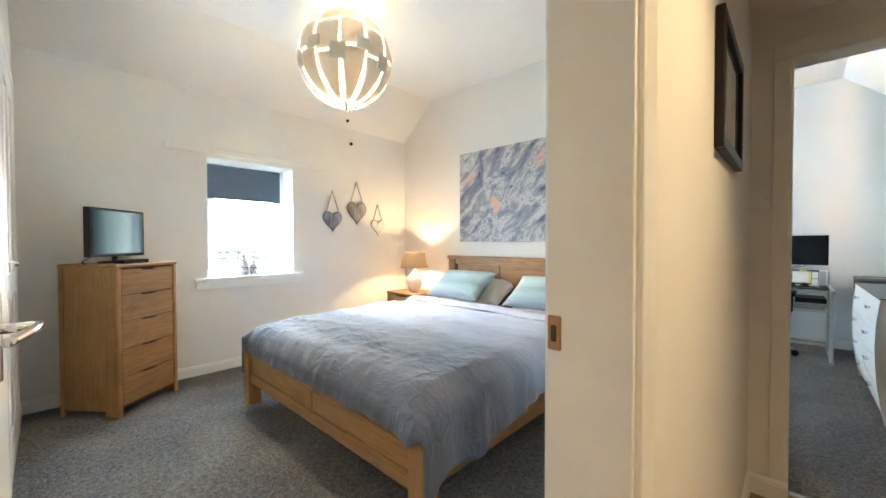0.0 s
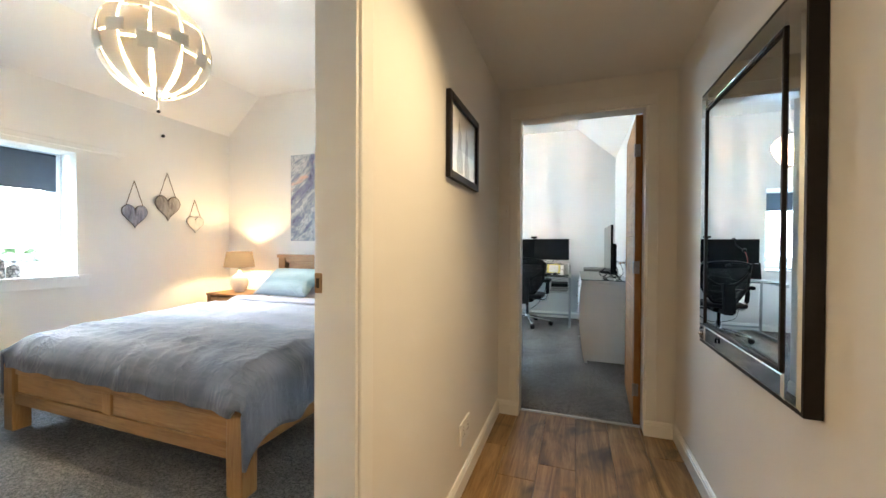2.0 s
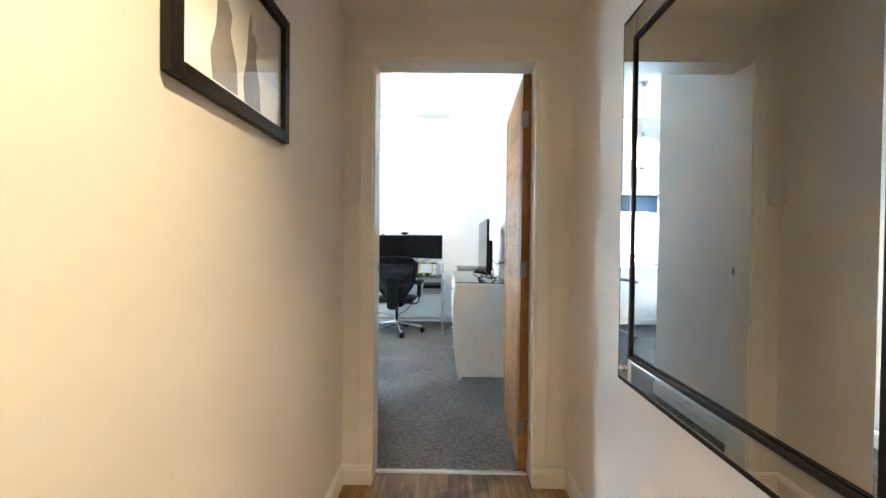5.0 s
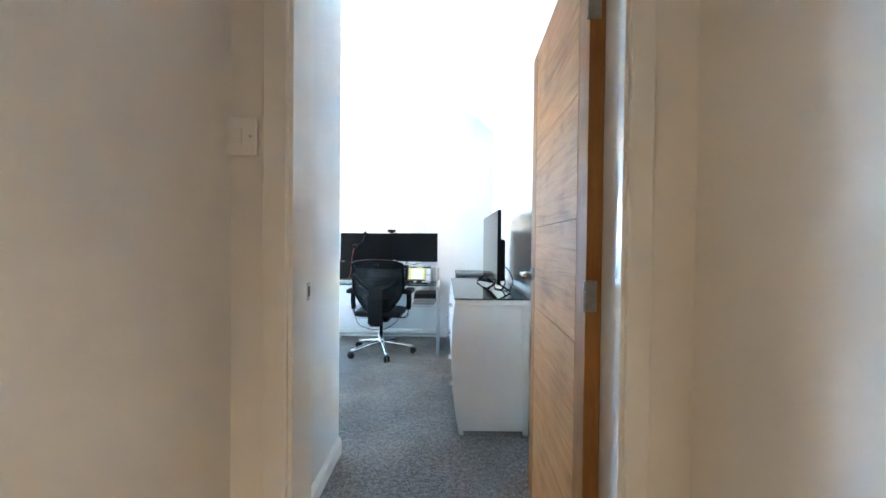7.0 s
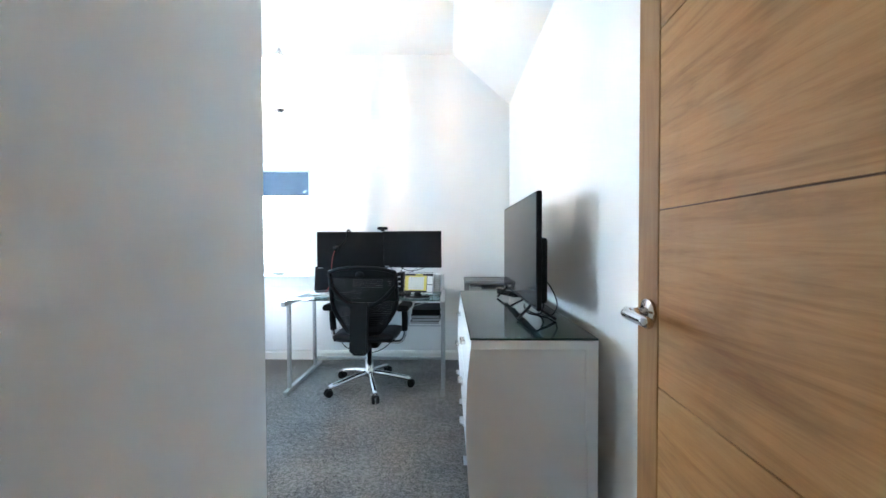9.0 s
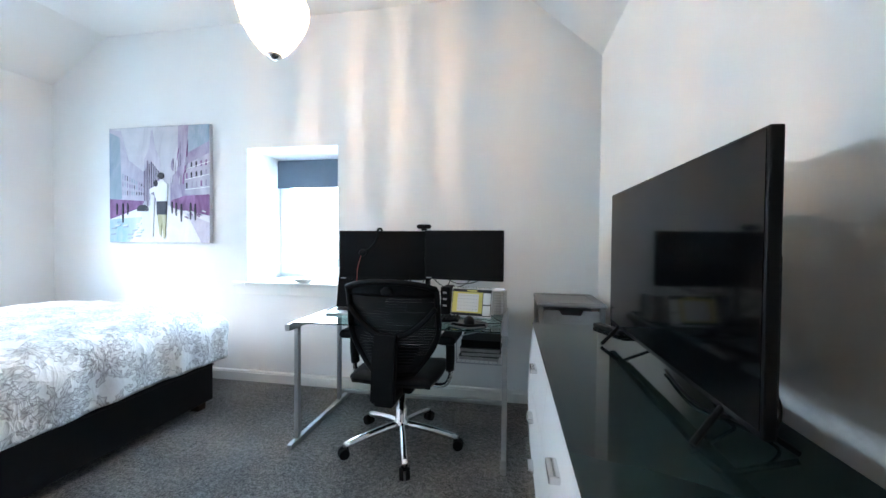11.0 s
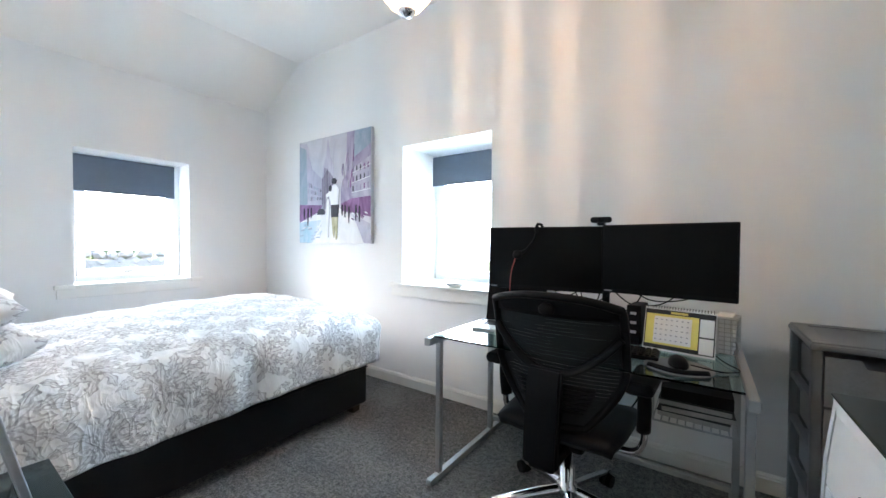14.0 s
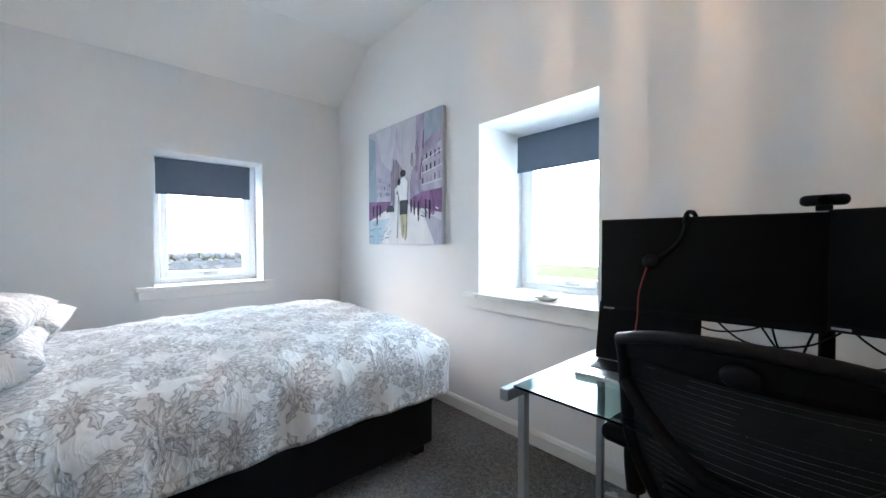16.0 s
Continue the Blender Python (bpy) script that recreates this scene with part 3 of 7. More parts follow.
def frame_door(name, label, lo, hi, top, across0, across1, run, faces):
    """Lining and architraves round a doorway. run: the axis along the wall."""
    ob = setting(name, bm_new(), TRIM, label, "door frame")

    def bx(bm, a0, a1, c0, c1, z0, z1, bev=0.002):
        return box(bm, *(((a0, c0, z0), (a1, c1, z1)) if run == "x" else ((c0, a0, z0), (c1, a1, z1))), bev)
    part("jamb", bx(bm_new(), lo - 0.004, lo + 0.018, across0, across1, 0, top), TRIM, ob)
    part("jamb", bx(bm_new(), hi - 0.018, hi + 0.004, across0, across1, 0, top), TRIM, ob)
    part("head", bx(bm_new(), lo + 0.018, hi - 0.018, across0, across1, top - 0.018, top + 0.004), TRIM, ob)
    for c0, c1 in faces:
        part("architrave", bx(bm_new(), lo - 0.05, lo + 0.008, c0, c1, 0, top - 0.008, 0.005), TRIM, ob)
        part("architrave", bx(bm_new(), hi - 0.008, hi + 0.05, c0, c1, 0, top - 0.008, 0.005), TRIM, ob)
        part("architrave", bx(bm_new(), lo - 0.05, hi + 0.05, c0, c1, top - 0.008, top + 0.06, 0.005), TRIM, ob)
    return ob


fr = frame_door("door_frame_bedroom", "white painted door lining and architrave with a brass strike plate", DOOR_BED[0], DOOR_BED[1], 2.003, -0.115, 0.004, "y", ((0.0, 0.013), (-0.125, -0.11)))
bm = bm_new()
box(bm, (-0.112, 0.576, 1.022), (-0.092, 0.5815, 1.072), 0.002)
sp = part("strike_plate", bm, BRASS, fr, "aged brass strike plate")
bm = bm_new()
box(bm, (-0.106, 0.5735, 1.035), (-0.098, 0.577, 1.059), 0.001)
part("latch_hole", bm, GROOVE, sp)
fr = frame_door("door_frame_office", "white painted door lining round the office doorway", DOOR_OFF[0], DOOR_OFF[1], 2.003, 2.355, 2.485, "x", ((2.347, 2.36), (2.48, 2.492)))
bm = bm_new()
box(bm, (0.1435, 2.443, 0.990), (0.1475, 2.459, 1.036), 0.001)
sp = part("strike_plate", bm, STEEL, fr, "small steel strike plate")
bm = bm_new()
box(bm, (0.146, 2.446, 1.0), (0.1483, 2.456, 1.026), 0.001)
part("latch_hole", bm, GROOVE, sp)

# boxed ledge over the bedroom window
bm = bm_new()
box(bm, (WX - 0.002, 0.755, 1.985), (WX + 0.014, 2.25, 2.035), 0.005)
setting("trim_lintel", bm, WALL, "painted plaster lintel ledge above the window", "trim")


def window(name, at, turn, w, h, label, depth=0.235, fw=0.055):
    """A pvc window in a deep reveal: local x along the wall, y outwards, z up from the sill."""
    ob = tagged(new(name), label, "window", "", "structure")
    ob.matrix_world = pose(*at, 0, 0, turn)
    d0, d1 = depth, depth + 0.055
    bm = bm_new()
    for a, b in (((0, d0, 0), (fw, d1, h)), ((w - fw, d0, 0), (w, d1, h)), ((fw, d0, 0), (w - fw, d1, fw)), ((fw, d0, h - fw), (w - fw, d1, h))):
        box(bm, a, b, 0.004)
    fo = part("window_frame", bm, PVC, ob)
    s = 0.052
    bm = bm_new()
    x0, x1, z0, z1 = fw + 0.003, w - fw - 0.003, fw + 0.003, h - fw - 0.003
    for a, b in (((x0, d0 - 0.012, z0), (x0 + s, d1 - 0.01, z1)), ((x1 - s, d0 - 0.012, z0), (x1, d1 - 0.01, z1)), ((x0 + s, d0 - 0.012, z0), (x1 - s, d1 - 0.01, z0 + s)), ((x0 + s, d0 - 0.012, z1 - s), (x1 - s, d1 - 0.01, z1))):
        box(bm, a, b, 0.004)
    sash = part("sash", bm, PVC, ob)
    bm = bm_new()
    box(bm, (x0 + s - 0.004, d0 + 0.014, z0 + s - 0.004), (x1 - s + 0.004, d0 + 0.02, z1 - s + 0.004))
    pane = part("pane", bm, GLASS, sash)
    pane.visible_shadow = False
    bm = bm_new()
    box(bm, (w / 2 - 0.03, d0 - 0.022, z0 + 0.012), (w / 2 + 0.03, d0 - 0.012, z0 + 0.034), 0.003)
    box(bm, (w / 2 - 0.008, d0 - 0.036, z0 + 0.016), (w / 2 + 0.07, d0 - 0.022, z0 + 0.028), 0.004)
    part("window_handle", bm, STEEL, sash)
    bm = bm_new()
    prism(bm, ((-0.035, 0.0), (-0.04, 0.006), (-0.035, 0.012), (d0, 0.012), (d0, -0.022), (-0.03, -0.022)), "x", 0.0, w)
    for a, b in ((-0.115, 0.0), (w, w + 0.095)):
        box(bm, (a, -0.038, -0.022), (b, -0.001, 0.012), 0.004)
    part("window_sill", bm, TRIM, ob)
    bm = bm_new()
    box(bm, (-0.10, -0.018, -0.092), (w + 0.08, -0.001, -0.022), 0.003)
    part("apron", bm, TRIM, ob)
    return ob


window("window_1", (WX, WIN_A[0], WIN_A[2]), 90, WIN_A[1] - WIN_A[0], WIN_A[3] - WIN_A[2], "white pvc casement window in a deep plaster reveal")
window("window_2", (WX, WIN_B[0], WIN_B[2]), 90, WIN_B[1] - WIN_B[0], WIN_B[3] - WIN_B[2], "white pvc casement window in a deep plaster reveal")
window("window_3", (WIN_C[0], WY, WIN_C[2]), 0, WIN_C[1] - WIN_C[0], WIN_C[3] - WIN_C[2], "white pvc casement window beside the desk", 0.46, 0.048)


def blind(at, turn, w, drop):
    ob = thing("roller_blind", at, "slate grey roller blind pulled a third down", "blind", "window blinds", turn)
    bm = bm_new()
    rod(bm, (0.01, 0, 0), (w - 0.01, 0, 0), 0.02, n=20)
    part("roller", bm, BLIND, ob, smooth=True)
    bm = bm_new()

    def f(u, v):
        return (0.012 + u * (w - 0.024), -0.02 + 0.002 * math.sin(u * 9), -v * (drop - 0.012))
    sheet(bm, f, 12, 6, 0.0015)
    part("blind_cloth", bm, BLIND, ob)
    bm = bm_new()
    box(bm, (0.012, -0.027, -drop), (w - 0.012, -0.014, -drop + 0.018), 0.004)
    part("bottom_bar", bm, BLIND, ob)
    for x in (0.0, w - 0.008):
        bm = bm_new()
        box(bm, (x, -0.03, -0.03), (x + 0.008, 0.028, 0.028), 0.003)
        part("bracket", bm, WHITE_PLASTIC, ob, "white plastic bracket")
    return ob


blind((WX - 0.18, WIN_A[0] + 0.012, 1.905), 90, 0.72, 0.31)
blind((WX - 0.18, WIN_B[0] + 0.012, 1.842), 90, 0.73, 0.285)
blind((WIN_C[0] + 0.01, WY + 0.40, 1.893), 0, 0.78, 0.24)

# ---------------------------------------------------------------- outside
bm = bm_new()
bmesh.ops.create_grid(bm, x_segments=8, y_segments=8, size=1500, matrix=Matrix.Translation((0, 0, -0.35)))
GRASS = m_plain("field_grass", (0.075, 0.12, 0.035), 0.95, 0, 0.4, 3)
setting("ground", bm, GRASS, "green grass field round the house", "ground")
STONE = m_plain("dry_stone", (0.36, 0.35, 0.33), 0.9, 0, 0.25, 12, 0.5)


def stone_wall(at, turn, length, height, label):
    ob = thing("stone_wall", at, label, "wall", "garden walls", turn)
    rng = random.Random(5)
    bm = bm_new()
    box(bm, (0, -0.14, 0), (length, 0.14, height - 0.2), 0.02)
    part("core", bm, STONE, ob)
    shapes = []
    for k in range(6):
        b2 = bm_new()
        bmesh.ops.create_icosphere(b2, subdivisions=1, radius=0.5)
        for v in b2.verts:
            v.co *= 1 + rng.uniform(-0.16, 0.16)
        me = bpy.data.meshes.new("stone")
        b2.to_mesh(me)
        b2.free()
        me.materials.append(STONE)
        shapes.append(me)
    z = height - 0.52
    for row in range(3):
        x = 0.0
        while x < length:
            w = rng.uniform(0.26, 0.55)
            o = new("stone", rng.choice(shapes))
            o.parent = ob
            o.matrix_basis = pose(x + w / 2, rng.uniform(-0.03, 0.03), z + 0.1, rng.uniform(-12, 12), rng.uniform(-12, 12), rng.uniform(0, 30)) @ Matrix.Diagonal((w * 1.05, 0.42, 0.27, 1))
            x += w
        z += 0.19
    return ob


stone_wall((-14.0, 3.0, -0.35), 90, 11, 1.12, "pale grey dry stone field wall")
stone_wall((-6.0, 17.0, -0.35), 0, 9, 1.05, "pale grey dry stone field wall")
stone_wall((-15.0, -1.0, -0.35), 62, 5, 1.0, "pale grey dry stone field wall")


def hedge(at, turn, length):
    bm = bm_new()
    rng = random.Random(8)
    for k in range(900):
        x, y, z = rng.uniform(0, length), rng.gauss(0, 0.35), abs(rng.gauss(0.7, 0.35))
        s = rng.uniform(0.08, 0.2)
        n = Vector((rng.uniform(-1, 1), rng.uniform(-1, 1), rng.uniform(-0.4, 1))).normalized()
        t = n.orthogonal() * s
        b = n.cross(t)
        c = Vector((x, y, min(z, 1.45)))
        bm.faces.new([bm.verts.new(c + p) for p in (t, b * 0.5, -t, -b * 0.5)])
    ob = link("hedge", bm, m_plain("hedge_leaf", (0.06, 0.115, 0.03), 0.7, 0, 0.4, 6))
    ob.matrix_world = pose(*at, 0, 0, turn)
    return tagged(ob, "low green hedge behind the stone wall", "hedge", "", "stuff")


hedge((-18.0, 1.0, -0.35), 90, 14)

# ---------------------------------------------------------------- hall things
def oak_door():
    """Oak door with grooved panels, open into the office; local x from hinge to lock edge, y thickness."""
    ob = thing("oak_door", (0.893, 2.455, 0.008), "oak veneer door with grooves across it standing open", "door", "", 87.2)
    w, h, t = 0.762, 1.965, 0.04
    bm = bm_new()
    box(bm, (0.0, 0.0, 0), (0.085, t, h), 0.002)
    part("stile", bm, DOOR_OAK_SHADED, ob)
    bm = bm_new()
    box(bm, (w - 0.085, 0.0, 0), (w, t, h), 0.002)
    part("stile", bm, DOOR_OAK_SHADED, ob)
    bm = bm_new()
    box(bm, (0.084, 0.004, 0.002), (w - 0.084, t - 0.004, h - 0.002))
    part("core", bm, DOOR_GROOVE, ob, "brown grooves between panels")
    x0, x1, g = 0.0885, w - 0.0885, 0.003
    lows = (0.0, 0.52, 0.86, 1.205, 1.552)
    for i, z in enumerate(lows):
        top = h if i == 4 else lows[i + 1] - g
        bm = bm_new()
        prism(bm, ((x0, z), (x1, z), (x1, top), (x0, top)), "y", 0.0005, t - 0.0005)
        part("panel", bm, DOOR_OAK, ob)
    for z in (0.22, 1.0, 1.74):
        bm = bm_new()
        box(bm, (-0.004, 0.012, z - 0.04), (-0.0005, t - 0.002, z + 0.04), 0.001)
        for k in range(3):
            rod(bm, (-0.005, t + 0.003, z - 0.04 + k * 0.027), (-0.005, t + 0.003, z - 0.015 + k * 0.027), 0.0055, n=12)
        part("hinge", bm, HINGE, ob, "brushed steel hinge")
    for side in (1, -1):
        y = t if side > 0 else 0.0
        bm = bm_new()
        rod(bm, (w - 0.055, y, 1.0), (w - 0.055, y + side * 0.008, 1.0), 0.026, n=24)
        rod(bm, (w - 0.055, y + side * 0.008, 1.0), (w - 0.055, y + side * 0.05, 1.0), 0.009, n=12)
        tube(bm, bend(((w - 0.055, y + side * 0.045, 1.0), (w - 0.08, y + side * 0.055, 1.0), (w - 0.165, y + side * 0.055, 1.0)), 6), 0.010, 12)
        part("door_handle", bm, CHROME, ob, "chrome lever handle", True)
    return ob


oak_door()


def white_door():
    """The bedroom's own door, open inwards, with its lever handle."""
    ob = thing("bedroom_door", (-0.128, -0.155, 0.008), "white painted panelled bedroom door standing open", "door", "", 166.0)
    w, h, t = 0.745, 1.955, 0.038
    bm = bm_new()
    for a, b in (((0, 0, 0), (0.1, t, h)), ((w - 0.1, 0, 0), (w, t, h)), ((0.1, 0, 0), (w - 0.1, t, 0.2)), ((0.1, 0, h - 0.11), (w - 0.1, t, h)), ((0.1, 0, 0.88), (w - 0.1, t, 1.0)), ((w / 2 - 0.045, 0, 0.2), (w / 2 + 0.045, t, 0.88)), ((w / 2 - 0.045, 0, 1.0), (w / 2 + 0.045, t, h - 0.11))):
        box(bm, a, b, 0.003)
    part("door_frame", bm, TRIM, ob)
    for x0, x1 in ((0.1, w / 2 - 0.045), (w / 2 + 0.045, w - 0.1)):
        for z0, z1 in ((0.2, 0.88), (1.0, h - 0.11)):
            bm = bm_new()
            box(bm, (x0 - 0.002, 0.008, z0 - 0.002), (x1 + 0.002, t - 0.008, z1 + 0.002))
            box(bm, (x0 + 0.035, 0.003, z0 + 0.035), (x1 - 0.035, t - 0.003, z1 - 0.035), 0.004)
            part("panel", bm, TRIM, ob)
    for side in (-1, 1):
        y = t if side > 0 else 0.0
        bm = bm_new()
        box(bm, (w - 0.075, min(y, y + side * 0.006), 0.94), (w - 0.035, max(y, y + side * 0.006), 1.09), 0.003)
        rod(bm, (w - 0.055, y, 1.03), (w - 0.055, y + side * 0.05, 1.03), 0.009, n=12)
        tube(bm, bend(((w - 0.045, y + side * 0.05, 1.03), (w - 0.1, y + side * 0.056, 1.03), (w - 0.165, y + side * 0.05, 1.026)), 6), 0.0075, 12)
        part("door_handle", bm, CHROME, ob, "chrome lever handle", True)
    return ob


white_door()


def framed_print():
    ob = thing("framed_print", (0.0, 1.233, 1.418), "black framed monochrome print of two plain dog shapes", "picture")
    w, h, f = 0.47, 0.355, 0.033
    bm = bm_new()
    for a, b in (((0.001, 0, 0), (0.022, f, h)), ((0.001, w - f, 0), (0.022, w, h)), ((0.001, f, 0), (0.022, w - f, f)), ((0.001, f, h - f), (0.022, w - f, h))):
        box(bm, a, b, 0.003)
    part("picture_frame", bm, FRAME_BLACK, ob)
    bm = bm_new()
    box(bm, (0.001, f - 0.002, f - 0.002), (0.008, w - f + 0.002, h - f + 0.002))
    part("print", bm, m_paint_smear("print_paper", (0.70, 0.70, 0.70), (0.82, 0.82, 0.82), 3), ob)
    shade = m_paint_smear("print_ink", (0.16, 0.16, 0.17), (0.30, 0.30, 0.31), 14)
    for y0, s in ((0.17, 1.0), (0.29, 0.8)):
        bm = bm_new()
        pts = ((0.0, 0.045), (0.09, 0.045), (0.085, 0.11), (0.06, 0.17), (0.068, 0.21), (0.05, 0.235), (0.04, 0.225), (0.032, 0.285), (0.018, 0.23), (0.012, 0.16), (-0.008, 0.10))
        prism(bm, [(y0 - 0.04 + a * s, b * (0.75 + 0.25 * s)) for a, b in pts], "x", 0.008, 0.0088)
        part("dog_shape", bm, shade, ob, "grey dog silhouette")
    bm = bm_new()
    box(bm, (0.0105, f - 0.001, f - 0.001), (0.012, w - f + 0.001, h - f + 0.001))
    g = part("glazing", bm, GLASS, ob)
    g.visible_shadow = False
    return ob


framed_print()


def wall_mirror():
    """Bevelled mirror with mirrored borders and black edges, on the east wall."""
    y0, y1, z0, z1 = 0.962, 1.768, 0.722, 1.812
    ob = thing("wall_mirror", (RX, y0, z0), "large wall mirror with black edge and mirrored border strips", "mirror")
    w, h, d = y1 - y0, z1 - z0, 0.047
    bm = bm_new()
    box(bm, (-d + 0.006, 0, 0), (-0.001, w, h), 0.002)
    part("backing_frame", bm, FRAME_BLACK, ob, "black wooden edge")
    bw, e = 0.085, 0.011
    inner = bw + 0.012

    def border(a, b, c, dd, tilt):
        bm = bm_new()
        x0, x1 = -d, -d + 0.006
        y_a, y_b, z_a, z_b = a, b, c, dd
        v = [bm.verts.new((x1, y_a, z_a)), bm.verts.new((x1, y_b, z_a)), bm.verts.new((x1, y_b, z_b)), bm.verts.new((x1, y_a, z_b))]
        k = 0.009
        u = [bm.verts.new((x0, y_a + k, z_a + k)), bm.verts.new((x0, y_b - k, z_a + k)), bm.verts.new((x0, y_b - k, z_b - k)), bm.verts.new((x0, y_a + k, z_b - k))]
        bm.faces.new(u)
        for i in range(4):
            bm.faces.new((v[i], v[(i + 1) % 4], u[(i + 1) % 4], u[i]))
        bmesh.ops.recalc_face_normals(bm, faces=bm.faces)
        return bm
    part("border", border(e, bw, e, h - e, 0), MIRROR, ob, "bevelled mirror strip", False)
    part("border", border(w - bw, w - e, e, h - e, 0), MIRROR, ob, "bevelled mirror strip", False)
    part("border", border(bw + 0.002, w - bw - 0.002, e, bw, 0), MIRROR, ob, "bevelled mirror strip", False)
    part("border", border(bw + 0.002, w - bw - 0.002, h - bw, h - e, 0), MIRROR, ob, "bevelled mirror strip", False)
    for a, b in (((-d - 0.006, bw, bw), (-d + 0.004, inner, h - bw)), ((-d - 0.006, w - inner, bw), (-d + 0.004, w - bw, h - bw)), ((-d - 0.006, inner, bw), (-d + 0.004, w - inner, inner)), ((-d - 0.006, inner, h - inner), (-d + 0.004, w - inner, h - bw))):
        part("inner_bead", box(bm_new(), a, b, 0.002), FRAME_BLACK, ob, "thin black bead")
    part("mirror_glass", border(inner, w - inner, inner, h - inner, 0), MIRROR, ob, "clear mirror glass")
    bm = bm_new()
    ball(bm, (-d - 0.004, w - 0.045, 0.045), 0.009)
    part("stud", bm, CHROME, ob, "small chrome stud", True)
    return ob


wall_mirror()


def plate(name, label, at, turn, rocker):
    ob = thing(name, at, label, "switch" if rocker else "socket", "", turn)
    bm = bm_new()
    box(bm, (-0.043, -0.009, -0.043), (0.043, 0.0, 0.043), 0.003) if rocker else box(bm, (-0.073, -0.011, -0.052), (0.073, 0.0, 0.052), 0.004)
    part("plate", bm, WHITE_PLASTIC, ob)
    if rocker:
        bm = bm_new()
        box(bm, (-0.012, -0.014, -0.018), (0.012, -0.009, 0.018), 0.003)
        part("rocker", bm, WHITE_PLASTIC, ob)
        xs = (-0.03, 0.03)
    else:
        for cx in (-0.035, 0.035):
            bm = bm_new()
            for a, b in (((cx - 0.003, -0.0116, 0.006), (cx + 0.003, -0.0108, 0.016)), ((cx - 0.013, -0.0116, -0.012), (cx - 0.007, -0.0108, -0.006)), ((cx + 0.007, -0.0116, -0.012), (cx + 0.013, -0.0108, -0.006))):
                box(bm, a, b)
            part("pin_hole", bm, GROOVE, ob)
            bm = bm_new()
            box(bm, (cx - 0.006, -0.015, 0.024), (cx + 0.006, -0.011, 0.036), 0.002)
            part("rocker", bm, WHITE_PLASTIC, ob)
        xs = (0.0,)
    for x in xs:
        bm = bm_new()
        rod(bm, (x, -0.0085, 0.0), (x, -0.0102, 0.0), 0.004, n=10)
        part("screw", bm, STEEL, ob)
    return ob


plate("light_switch", "white plastic light switch beside the office doorway", (0.024 + 0.002, 2.347, 1.373), 0, True)
plate("wall_socket", "white double socket low on the hall wall", (0.0, 1.52, 0.263), 90, False)
plate("wall_socket", "white double socket low behind the desk", (-0.62, WY, 0.33), 0, False)


def downlight(at, w, cone, aim):
    ob = thing("ceiling_downlight", at, "small recessed white ceiling downlight, added out of view, lit", "ceiling light")
    bm = bm_new()
    lathe(bm, ((0.032, -0.001), (0.034, -0.006), (0.045, -0.004), (0.046, 0.0)), 28)
    part("bezel", bm, WHITE_PLASTIC, ob, smooth=True)
    bm = bm_new()
    lathe(bm, ((0.0, -0.002), (0.031, -0.002)), 24)
    part("lens", bm, m_glow("downlight_lens", (1.0, 0.78, 0.5), 1.0), ob)
    d = bpy.data.lights.new("downlight_lamp", "SPOT")
    d.energy, d.color, d.spot_size, d.spot_blend, d.shadow_soft_size = w, (1.0, 0.76, 0.43), radians(cone), 1.0, 0.04
    lo = new("downlight_lamp", d)
    lo.matrix_world = look((at[0], at[1], at[2] - 0.012), aim)


downlight((0.68, 0.90, HALL_CEIL), HALL_W * 1.2, 104, (0.0, 0.74, 0.80))
# no fitting known here: unseen extra lamp that brightens jamb and left wall
downlight((0.95, -0.40, HALL_CEIL), HALL_W * 0.85, 150, (0.60, -0.30, 0.0))

# ---------------------------------------------------------------- bedroom things
BX0, BX1, BY0, BY1 = -2.80, -0.885, 1.075, 3.40


